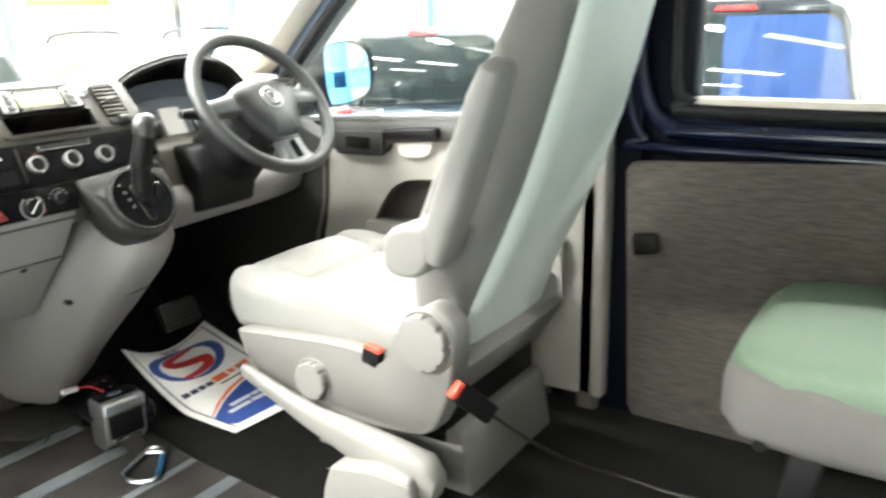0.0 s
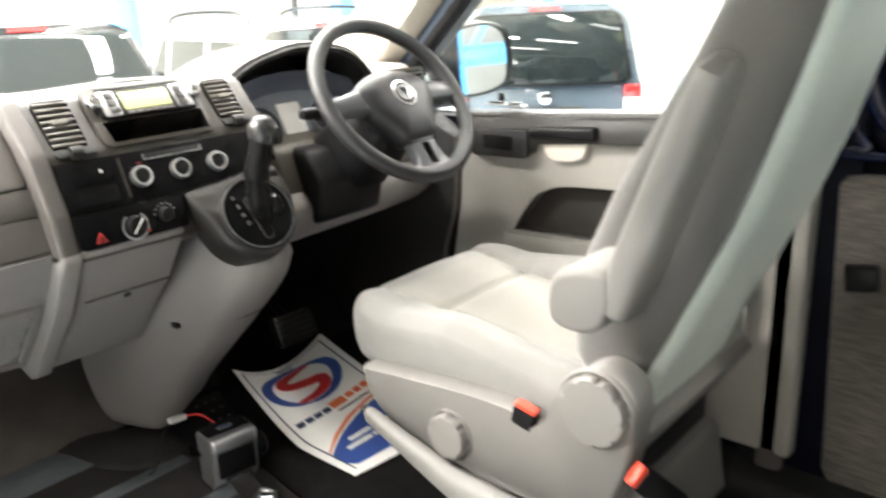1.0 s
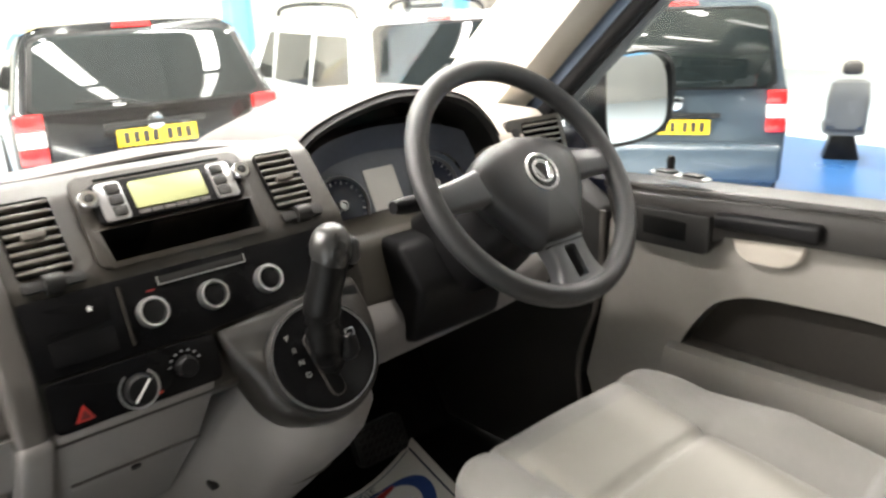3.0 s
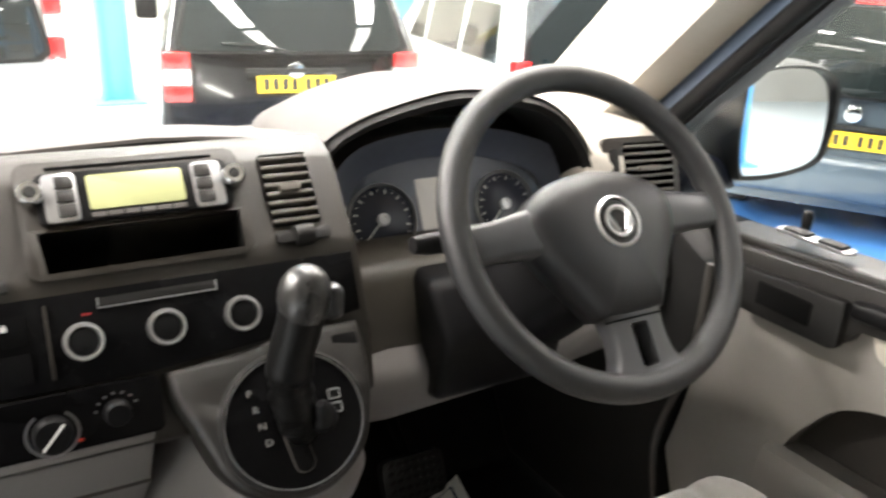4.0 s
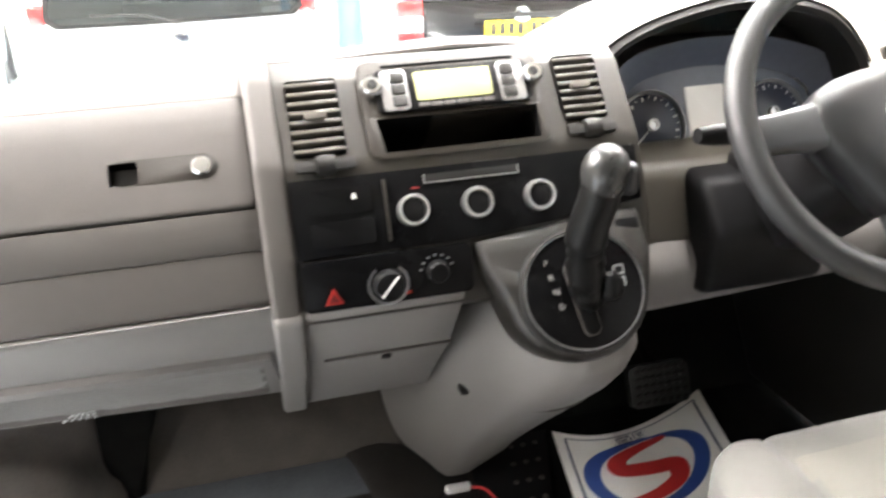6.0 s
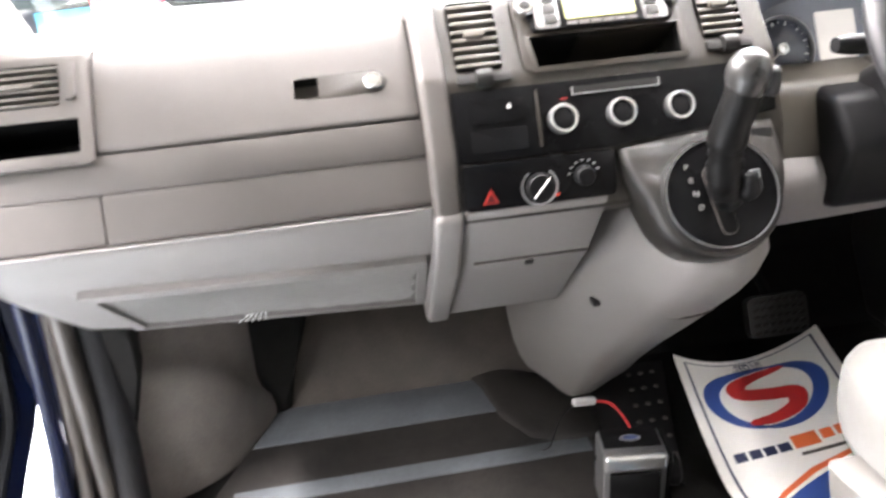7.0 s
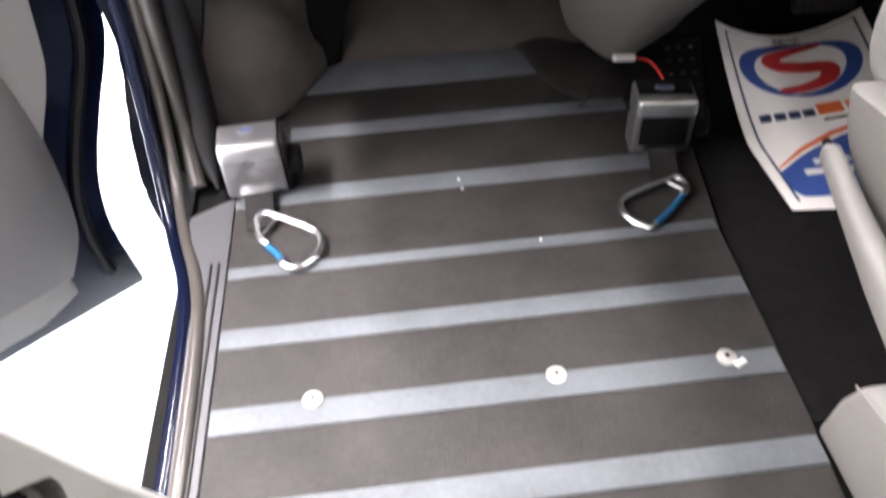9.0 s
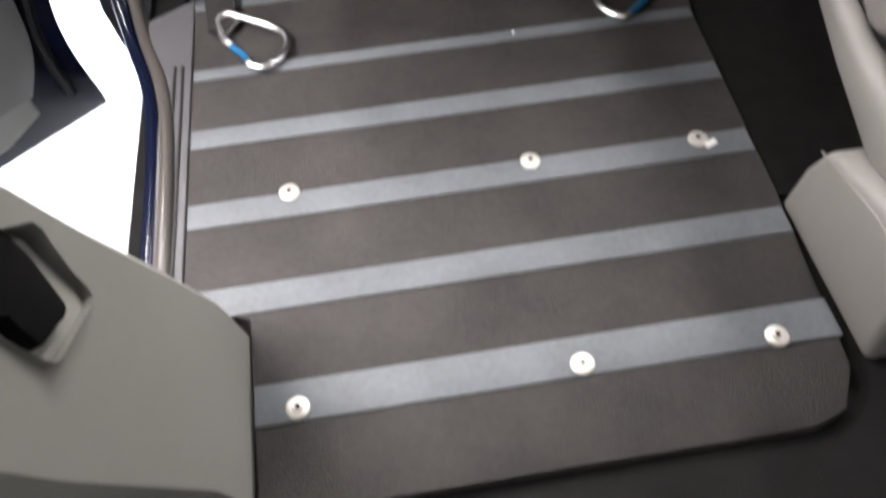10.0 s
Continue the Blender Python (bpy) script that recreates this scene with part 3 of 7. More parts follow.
# netted pocket in the lower moulding
NF = plane_frame((-0.445, 0.875, 0.420), (1, 0, 0), (0, -0.138, 0.134))
out_l, in_l = [(-0.216, 0.140), (0.231, 0.104), (0.242, -0.116), (-0.194, -0.036)], [(-0.200, 0.125), (0.219, 0.088), (0.222, -0.088), (-0.176, -0.021)]
bm = B()
vo = [bm.verts.new(NF @ Vector((a, b, 0.009))) for a, b in out_l]
vi = [bm.verts.new(NF @ Vector((a, b, 0.012))) for a, b in in_l]
vb = [bm.verts.new(NF @ Vector((a, b, -0.015))) for a, b in out_l]
vd = [bm.verts.new(NF @ Vector((a, b, 0.001))) for a, b in in_l]
for i in range(4):
    j = (i + 1) % 4
    bm.faces.new((vo[i], vo[j], vi[j], vi[i]))
    bm.faces.new((vb[i], vb[j], vo[j], vo[i]))
    bm.faces.new((vi[i], vi[j], vd[j], vd[i]))
pocket = part("pocket_rim", bm, M_LIGHT, dash)
bm = B()
plate(bm, in_l, 0.003, NF, 0, 0.0015)
part("pocket_lining", bm, mat("grey_net_backing", (0.14, 0.135, 0.13), 0.9, vary=0.2, scale=60, bump=0.6), pocket)
bm = B()
for k in range(84):
    for s in (-1, 1):
        ends = []
        for j in range(25):
            v = -0.088 + 0.213 * j / 24
            u = -0.36 + 0.0085 * k + s * 0.8 * v
            low = -0.021 - 0.168 * (u + 0.176)
            if -0.200 + 0.16 * (0.125 - v) < u < 0.219 and low < v < 0.125 - 0.0883 * (u + 0.200):
                ends.append((u, v))
        if len(ends) > 2:
            tube(bm, [NF @ Vector((*ends[0], 0.006)), NF @ Vector((*ends[-1], 0.006))], 0.0006, 4)
part("net", bm, mat("silver_grey_net_cord", (0.34, 0.33, 0.32), 0.8), pocket, "stretched grey elastic net")
bm = B()
for k in range(5):
    tube(bm, [NF @ Vector((-0.03 + 0.006 * k, -0.032, 0.009)), NF @ Vector((-0.050 + 0.010 * k, -0.062, 0.011))], 0.0012, 5)
part("net_fray", bm, M_WHITEINK, pocket)

# glovebox latch
GF = plane_frame((-0.30, 0.807, 0.7335), (1, 0, 0), (0, 0.066, 0.087))
bm = B()
plate(bm, rounded(0.115, 0.030, 0.012), 0.006, GF, 0.002)
latch = part("latch_plate", bm, M_TAUPE, glove)
LR = GF @ Matrix.Translation((-0.042, 0, 0))
for host in (glove, latch):
    cut(host, plate(B(), rounded(0.030, 0.026, 0.003), 0.05, LR, 0, -0.03))
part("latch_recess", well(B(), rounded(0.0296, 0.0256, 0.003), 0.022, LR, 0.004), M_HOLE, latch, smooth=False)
bm = B()
lathe(bm, [(0.011, 0.004), (0.011, 0.010), (0.009, 0.012), (0.002, 0.0125)], 20, GF @ Matrix.Translation((0.040, 0, 0)))
part("lock_barrel", bm, M_CHROME, latch)


def air_vent(cx, cv, w, h, fr, parent, slats=8, hosts=()):
    """A black vent pocket with slats and a slider, cut into its hosts."""
    m = fr @ Matrix.Translation((cx, cv, 0))
    for host in hosts:
        cut(host, plate(B(), rounded(w, h, 0.004), 0.075, m, 0, -0.045))
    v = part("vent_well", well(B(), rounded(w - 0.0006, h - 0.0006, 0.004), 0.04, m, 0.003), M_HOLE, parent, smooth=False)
    for k in range(slats):
        y = -h / 2 + h * (k + 0.5) / slats
        bm = B()
        box(bm, (-w / 2 + 0.001, y - h * 0.2 / slats, -0.010), (w / 2 - 0.001, y + h * 0.2 / slats, 0.004), 0.0012, m)
        part("slat", bm, M_SLAT, v)
    bm = B()
    plate(bm, rounded(w * 0.42, h * 0.10, h * 0.03), 0.010, m, 0.002)
    part("slider", bm, M_SLAT, v)
    return v


# centre stack
F1 = plane_frame((0, 0.762, 0.735), (1, 0, 0), (0, 0.07, 0.083))
F2 = plane_frame((0, 0.722, 0.648), (1, 0, 0), (0, 0.038, 0.085))
F3 = plane_frame((0, 0.704, 0.562), (1, 0, 0), (0, 0.013, 0.078))
bm = B()
prism(bm, [(1.05, 0.79), (0.88, 0.827), (0.862, 0.825), (0.834, 0.813), (0.762, 0.735), (0.724, 0.648), (0.706, 0.575), (0.73, 0.555), (1.05, 0.56)], -0.178, 0.246, "x", 0.006)
stack = part("centre_facia", bm, M_TAUPE, dash, "taupe centre stack")
bm = B()
prism(bm, [(1.10, 0.78), (0.90, 0.815), (0.875, 0.832), (0.86, 0.833), (0.832, 0.820), (0.760, 0.742), (0.716, 0.65), (0.700, 0.580), (0.72, 0.57), (1.10, 0.57)], -0.207, -0.174, "x", 0.009, 3)
part("stack_rib", bm, M_MID, dash)
bm = B()
prism(bm, [(0.706, 0.594), (0.697, 0.582), (0.705, 0.566), (0.780, 0.466), (0.925, 0.312), (0.945, 0.305), (1.0, 0.32), (1.0, 0.58)], -0.207, -0.172, "x", 0.009, 3)
part("stack_rib_foot", bm, M_LIGHT, dash)
# black boards
bm = B()
plate(bm, [(-0.172, -0.004), (0.012, -0.004), (0.120, 0.004), (0.235, 0.018), (0.235, 0.082), (-0.172, 0.082)], 0.005, F2, 0.0015)
board = part("heater_board", bm, M_BOARD, dash, "gloss black heater control board")
bm = B()
plate(bm, rounded(0.19, 0.056, 0.006), 0.006, F3 @ Matrix.Translation((-0.076, 0.055, 0)), 0.002, 0.003)
lowboard = part("switch_board", bm, M_BOARD, dash, "black switch board with hazard switch and dial")
for bx in (-0.041, 0.033, 0.107):
    m = F2 @ Matrix.Translation((bx, 0.036, 0.004))
    bm = B()
    lathe(bm, [(0.0180, 0.0), (0.0178, 0.010), (0.0168, 0.014), (0.0143, 0.014), (0.0136, 0.006)], 32, m)
    k = part("knob_ring", bm, M_BRIGHT, board, "silver knurled heater knob ring")
    bm = B()
    lathe(bm, [(0.0134, 0.004), (0.0130, 0.011), (0.010, 0.0125), (0.001, 0.0128)], 24, m)
    part("knob_cap", bm, M_BLACK, k)
bm = B()
plate(bm, rounded(0.112, 0.010, 0.002), 0.002, F2 @ Matrix.Translation((0.031, 0.069, 0.004)), 0.0005)
tick = part("button_bar", bm, M_DARK, board)
for bx in (-0.02, 0.082):
    bm = B()
    plate(bm, rounded(0.0016, 0.010, 0.0005), 0.0026, F2 @ Matrix.Translation((bx - 0.004 if bx < 0 else bx + 0.004, 0.069, 0.004)))
    part("button_edge", bm, M_SATIN, tick)
bm = B()
plate(bm, rounded(0.112, 0.0014, 0.0005), 0.0026, F2 @ Matrix.Translation((0.031, 0.0645, 0.004)))
part("button_edge", bm, M_SATIN, tick)
for bx, bw in ((-0.12, 0.070), ):
    for bv in (0.055, 0.020):
        bm = B()
        plate(bm, rounded(bw, 0.028, 0.003), 0.0025, F2 @ Matrix.Translation((bx, bv, 0.004)), 0.0008)
        part("blank_switch", bm, M_BOARD, board)
bm = B()
plate(bm, [(-0.0025, -0.003), (0.0025, -0.003), (0.0025, 0.001), (0.0, 0.004), (-0.0025, 0.001)], 0.0006, F2 @ Matrix.Translation((-0.104, 0.059, 0.0066)))
part("switch_mark", bm, M_WHITEINK, board)
bm = B()
box(bm, (-0.071, 0.006, 0.004), (-0.068, 0.074, 0.009), 0.001, F2)
part("board_divider", bm, M_TAUPE, board)
bm = B()
plate(bm, rounded(0.009, 0.002, 0.0008), 0.0008, F2 @ Matrix.Translation((-0.035, 0.0605, 0.005)))
part("warning_lamp", bm, mat("dim_red_lens", (0.25, 0.02, 0.02), 0.4), board)
# hazard switch: red triangle
bm = B()
plate(bm, [(-0.0105, -0.009), (0.0105, -0.009), (0.0, 0.010)], 0.002, F3 @ Matrix.Translation((-0.139, 0.043, 0.009)), 0.0008)
hz = part("hazard_triangle", bm, mat("deep_red_plastic", (0.33, 0.02, 0.015), 0.4), lowboard, "red hazard warning triangle")
bm = B()
plate(bm, [(-0.006, -0.0065), (0.006, -0.0065), (0.0, 0.0045)], 0.0008, F3 @ Matrix.Translation((-0.139, 0.043, 0.011)))
part("triangle_inner", bm, mat("dark_red_plastic", (0.10, 0.01, 0.01), 0.4), hz)
m = F3 @ Matrix.Translation((-0.078, 0.048, 0.009))
bm = B()
for k in range(30):
    a0, a1 = radians(-235 + 290 * k / 30), radians(-235 + 290 * (k + 1) / 30)
    vs = [bm.verts.new(m @ Vector((r * math.cos(a), r * math.sin(a), 0.0006))) for r, a in ((0.0205, a0), (0.0205, a1), (0.0235, a1), (0.0235, a0))]
    bm.faces.new(vs)
dial = part("dial_scale", bm, M_SATIN, lowboard)
bm = B()
lathe(bm, [(0.018, 0.0), (0.017, 0.010), (0.015, 0.012), (0.001, 0.012)], 24, m)
part("dial_knob", bm, M_BLACK, dial)
bm = B()
box(bm, (-0.015, -0.0012, 0.011), (0.015, 0.0012, 0.0135), 0.0005, m @ Matrix.Rotation(radians(48), 4, "Z"))
part("dial_pointer", bm, M_WHITEINK, dial)
bm = B()
plate(bm, rounded(0.005, 0.003, 0.001), 0.0008, m @ Matrix.Translation((0.022, -0.012, 0)))
part("dial_mark", bm, M_REDPLAS, dial)
m = F3 @ Matrix.Translation((-0.022, 0.056, 0.009))
bm = B()
lathe(bm, [(0.013, 0.0), (0.012, 0.010), (0.010, 0.012), (0.001, 0.012)], 20, m)
k2 = part("small_dial", bm, M_BLACK, lowboard)
for k in range(7):
    a = radians(20 + 25 * k)
    bm = B()
    plate(bm, rounded(0.0035, 0.0022, 0.0006), 0.0006, m @ Matrix.Translation((0.0185 * math.cos(a), 0.0185 * math.sin(a), 0)))
    part("dial_dot", bm, M_SATIN, k2)
# radio and slot
rf = rounded(0.214, 0.118, 0.010)
bm = B()
plate(bm, rf, 0.004, F1 @ Matrix.Translation((0.028, 0.060, 0)), 0.002, 0.0)
radio = part("radio_frame", bm, M_TAUPE, dash, "taupe radio bezel")
bm = B()
plate(bm, rounded(0.182, 0.052, 0.006), 0.008, F1 @ Matrix.Translation((0.030, 0.078, 0.002)), 0.002)
face = part("radio", bm, M_BLACK, radio, "black and silver car radio with a pale display")
bm = B()
plate(bm, rounded(0.090, 0.036, 0.003), 0.002, F1 @ Matrix.Translation((0.029, 0.080, 0.010)), 0.0006)
part("radio_display", bm, mat("yellow_green_display", (0.50, 0.52, 0.26), 0.25, vary=0.05), face)
for s, cx in ((-1, -0.040), (1, 0.098)):
    bm = B()
    plate(bm, rounded(0.030, 0.050, 0.005), 0.004, F1 @ Matrix.Translation((cx, 0.077, 0.009)), 0.0015)
    kp = part("key_panel", bm, M_SATIN, face)
    for r in range(3):
        bm = B()
        plate(bm, rounded(0.016, 0.0125, 0.002), 0.003, F1 @ Matrix.Translation((cx - s * 0.004, 0.0625 + 0.0145 * r, 0.0125)), 0.001)
        part("key", bm, M_SHIELD, kp)
    bm = B()
    lathe(bm, [(0.0125, 0.0), (0.0125, 0.012), (0.010, 0.0155), (0.001, 0.016)], 24, F1 @ Matrix.Translation((-0.066 if s < 0 else 0.125, 0.083, 0.004)))
    kn = part("radio_knob", bm, M_CHROME, face)
    bm = B()
    lathe(bm, [(0.006, 0.0155), (0.005, 0.017), (0.0005, 0.017)], 16, F1 @ Matrix.Translation((-0.066 if s < 0 else 0.125, 0.083, 0.004)))
    part("knob_cap", bm, M_DARK, kn)
for k in range(6):
    bm = B()
    plate(bm, rounded(0.013, 0.005, 0.001), 0.002, F1 @ Matrix.Translation((-0.009 + 0.0152 * k, 0.0565, 0.010)), 0.0005)
    part("preset_key", bm, M_MID, face)
bm = B()
box(bm, (-0.050, 0.1105, 0.003), (0.108, 0.1130, 0.0055), 0.0005, F1)
part("disc_slot", bm, M_HOLE, radio)
# storage slot: an open box with depth
so, si = [(-0.073, 0.050), (0.130, 0.050), (0.128, -0.001), (-0.066, -0.001)], [(-0.066, 0.0455), (0.1245, 0.0465), (0.1215, 0.0055), (-0.061, 0.0045)]
bm = B()
a = [bm.verts.new(F1 @ Vector((u, v, 0.004))) for u, v in so]
b = [bm.verts.new(F1 @ Vector((u, v, 0.007))) for u, v in si]
for i in range(4):
    bm.faces.new((a[i], a[(i + 1) % 4], b[(i + 1) % 4], b[i]))
slot = part("slot_rim", bm, M_TAUPE, radio, "open single slot under the radio")
for host in (stack, radio):
    cut(host, plate(B(), si, 0.16, F1, 0, -0.13))
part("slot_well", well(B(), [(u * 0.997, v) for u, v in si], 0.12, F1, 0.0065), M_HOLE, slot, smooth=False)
air_vent(-0.132, 0.058, 0.058, 0.092, F1, dash, 8, (stack,))
air_vent(0.184, 0.066, 0.054, 0.084, F1, dash, 8, (stack,))
for cx, w in ((-0.129, 0.066), (0.187, 0.060)):
    cv = 0.000 if cx < 0 else 0.011
    bm = B()
    plate(bm, rounded(w, 0.013, 0.003), 0.005, F1 @ Matrix.Translation((cx, cv, 0)), 0.0015)
    t = part("vent_tab_plate", bm, M_DARK, dash)
    bm = B()
    lathe(bm, [(0.011, -0.010), (0.012, 0.0), (0.011, 0.010)], 18, F1 @ Matrix.Translation((cx, cv, 0.002)) @ Matrix.Rotation(radians(90), 4, "Y"))
    part("thumb_wheel", bm, M_DARK, t)
# drawer under the switch board
DF = plane_frame((-0.073, 0.7845, 0.4765), (1, 0, 0), (0, -0.1, 0.118))
bm = B()
prism(bm, [(0.702, 0.588), (0.706, 0.578), (0.785, 0.476), (0.928, 0.322), (0.945, 0.315), (1.05, 0.34), (1.05, 0.59), (0.712, 0.59)], -0.172, 0.010, "x", 0.004)
drawer = part("drawer_front", bm, M_LIGHT, dash, "pale grey drawer front with a small catch")
bm = B()
box(bm, (-0.075, -0.008, -0.002), (0.082, 0.008, 0.0028), 0.001, DF @ Matrix.Translation((0, -0.005, 0)))
part("drawer_groove", bm, M_LIGHT, drawer)
# A darker bar draws the thin shadow line along the drawer's groove.
bm = B()
box(bm, (-0.078, 0.003, -0.001), (0.084, 0.0052, 0.0033), 0.0006, DF)
part("drawer_slot", bm, M_MID, drawer)
bm = B()
box(bm, (-0.006, -0.006, 0.001), (0.006, 0.004, 0.007), 0.002, DF @ Matrix.Translation((0, -0.005, 0)))
part("catch", bm, M_DARK, drawer)

# gear console: a tapering tongue with the selector bezel on top
cons = thing("gear_console", "pale grey gear selector console with a black lever", "gear console")
bm = B()
rings = []
FLANK = [(-0.175, 0.320), (-0.150, 0.250), (-0.120, 0.170), (-0.094, 0.100), (-0.070, 0.055), (-0.040, 0.016)]
for z, xl, xr, yf in ((0.60, 0.012, 0.238, 0.715), (0.56, 0.010, 0.238, 0.690), (0.52, 0.004, 0.238, 0.662), (0.49, -0.004, 0.240, 0.652), (0.45, -0.014, 0.240, 0.672), (0.41, -0.026, 0.240, 0.705), (0.38, -0.033, 0.239, 0.735), (0.355, -0.036, 0.237, 0.760), (0.31, -0.036, 0.230, 0.802), (0.26, -0.036, 0.218, 0.850), (0.215, -0.036, 0.204, 0.890), (0.17, -0.030, 0.190, 0.928), (0.13, -0.022, 0.184, 0.960), (0.09, -0.010, 0.156, 0.990), (0.065, 0.004, 0.130, 1.006), (0.048, 0.024, 0.098, 1.026), (0.042, 0.046, 0.072, 1.050)):
    cx = xl + (xr - xl) * 0.62
    back_y = max(1.13, yf + 0.10)
    deep = min(1.0, (back_y - 0.01 - yf) / 0.33)
    left = smooth_path([(xl, back_y, z)] + [(cx + x * (cx - xl) / 0.175, yf + y * deep, z) for x, y in FLANK] + [(cx, yf, z)], 3)
    right = [(cx + (xr - cx) * math.sin(radians(a)) ** 0.8, yf + 0.11 - 0.11 * math.cos(radians(a)) ** 0.8, z) for a in range(9, 91, 9)]
    rings.append([tuple(p) for p in left] + right + [(xr - 0.01, back_y, z)])
loft(bm, rings)
part("console_body", bm, M_LIGHT, cons, angle=60)
BF = plane_frame((0.136, 0.664, 0.588), (1, 0, 0), (0, 0.07, 0.122)) @ Matrix.Diagonal((0.93, 0.88, 1, 1))
sh = [(0.092 * math.cos(radians(a)), 0.092 * math.sin(radians(a))) for a in range(185, 356, 9)]
sh = curve2([(-0.121, 0.082), (-0.118, 0.062), (-0.110, 0.036), (-0.098, 0.005)], 4) + sh[1:] + curve2([(0.097, 0.01), (0.103, 0.05), (0.105, 0.100)], 4)
bm = B()
loft(bm, [[BF @ Vector((x * k, y * k if y < 0.06 else y, h - 0.020 * max(0.0, (y - 0.02) / 0.08) ** 1.3)) for x, y in sh] for k, h in ((0.99, -0.070), (1.015, -0.026), (1.0, -0.012), (0.97, -0.004), (0.92, 0.001), (0.6, 0.003), (0.2, 0.003))])
collar = part("selector_surround", bm, M_SHIELD, cons, "taupe surround below the heater board", angle=75)
bm = B()
lathe(bm, [(0.0875, -0.004), (0.0865, 0.006), (0.0835, 0.010), (0.0800, 0.001)], 56, BF @ Matrix.Diagonal((0.94, 0.93, 1, 1)))
part("bezel_rim", bm, M_DARK, collar, "dark grey bezel rim")
bm = B()
lathe(bm, [(0.0822, 0.001), (0.0815, 0.0098), (0.0805, 0.0098), (0.0798, 0.002)], 56, BF @ Matrix.Diagonal((0.94, 0.93, 1, 1)))
part("bezel_ring", bm, M_SATIN, collar, "thin satin metal ring")
bm = B()
lathe(bm, [(0.081, 0.003), (0.080, 0.0075), (0.05, 0.009), (0.001, 0.0095)], 56, BF @ Matrix.Diagonal((0.94, 0.93, 1, 1)))
disc = part("selector_plate", bm, M_BOARD, collar)
bm = B()
plate(bm, rounded(0.030, 0.017, 0.003), 0.006, BF @ Matrix.Translation((0.078, 0.078, -0.016)), 0.001)
part("blank_switch", bm, M_BLACK, collar)
bm = B()
plate(bm, rounded(0.020, 0.095, 0.009), 0.003, BF @ Matrix.Translation((-0.006, -0.010, 0.0095)) @ Matrix.Rotation(radians(10), 4, "Z"), 0.001)
part("selector_gate", bm, M_HOLE, disc)
bm = B()
plate(bm, rounded(0.0235, 0.0985, 0.0105), 0.0015, BF @ Matrix.Translation((-0.006, -0.010, 0.0092)) @ Matrix.Rotation(radians(10), 4, "Z"), 0.0005)
part("gate_trim", bm, M_MID, disc)
for k, ch in enumerate("PRND"):
    writing(ch, 0.011, BF @ Matrix.Translation((-0.045 + 0.004 * k, 0.040 - 0.019 * k, 0.0104)), M_DIMINK, disc)
for k in (0, 1):
    bm = B()
    plate(bm, rounded(0.014, 0.0125, 0.002), 0.002, BF @ Matrix.Translation((0.046, 0.020 - 0.016 * k, 0.009)), 0.0005)
    kk = part("mode_key", bm, M_SATIN, disc)
    bm = B()
    plate(bm, rounded(0.010, 0.0085, 0.001), 0.001, BF @ Matrix.Translation((0.046, 0.020 - 0.016 * k, 0.0106)))
    part("key_face", bm, M_BLACK, kk)
M_LEATHER = mat("black_leather", (0.005, 0.005, 0.005), 0.36, vary=0.25, scale=25, bump=0.3, bump_scale=500, spec=0.16)
bm = B()
shaft = smooth_path([(0.138, 0.660, 0.583), (0.131, 0.645, 0.615), (0.124, 0.637, 0.650), (0.124, 0.630, 0.682), (0.130, 0.624, 0.712), (0.134, 0.622, 0.735)], 5)
n = len(shaft)
tube(bm, shaft, [0.0225 - 0.008 * (i / n) + 0.0014 * math.sin(i * 2.6) if i < n * 0.46 else 0.0212 + (0.0014 if 0.46 <= i / n < 0.54 else 0.0) for i in range(n)], 24)
for v in bm.verts:
    if v.co.z < 0.66:
        v.co += Vector((1, 0.4, 0)) * 0.010 * (noise.noise(v.co * 45) * (0.66 - v.co.z) / 0.07)
lever = part("lever", bm, M_LEATHER, cons, "black leather lever sleeve")
bm = B()
pad_r = [(0.150, 0.640, 0.592), (0.158, 0.632, 0.604), (0.150, 0.626, 0.625)]
tube(bm, smooth_path(pad_r, 4), [0.006, 0.009, 0.011, 0.012, 0.012, 0.011, 0.010, 0.008, 0.004], 14)
part("sleeve_tuck", bm, M_BLACK, lever)
bm = B()
rings = []
for h, rx, ry in ((-0.020, 0.018, 0.020), (-0.010, 0.0220, 0.026), (0.002, 0.0240, 0.029), (0.012, 0.0236, 0.0285), (0.021, 0.0205, 0.025), (0.027, 0.0155, 0.019), (0.031, 0.010, 0.012), (0.0325, 0.003, 0.004)):
    rings.append([(0.135 + rx * math.cos(a), 0.622 + ry * math.sin(a) * 0.9, 0.738 + h + 0.10 * ry * math.cos(a)) for a in (2 * math.pi * k / 32 for k in range(32))])
loft(bm, rings)
knob = part("lever_knob", bm, mat("worn_grey_knob", (0.022, 0.022, 0.0215), 0.28, vary=0.15, scale=20, bump=0.1), lever, "worn dark grey lever knob")
bm = B()
box(bm, (0.152, 0.610, 0.716), (0.171, 0.632, 0.750), 0.009, seg=5)
part("release_button", bm, M_HUB, knob)
bm = B()
box(bm, (0.039, 0.842, 0.346), (0.053, 0.862, 0.358), 0.004)
part("screw_cap", bm, M_DARK, cons)
bm = B()
tube(bm, smooth_path([(0.075, 0.800, 0.358), (0.104, 0.770, 0.360), (0.146, 0.752, 0.362), (0.195, 0.766, 0.362), (0.226, 0.816, 0.362)], 5), 0.0014, 5)
part("seam", bm, M_MID, cons)

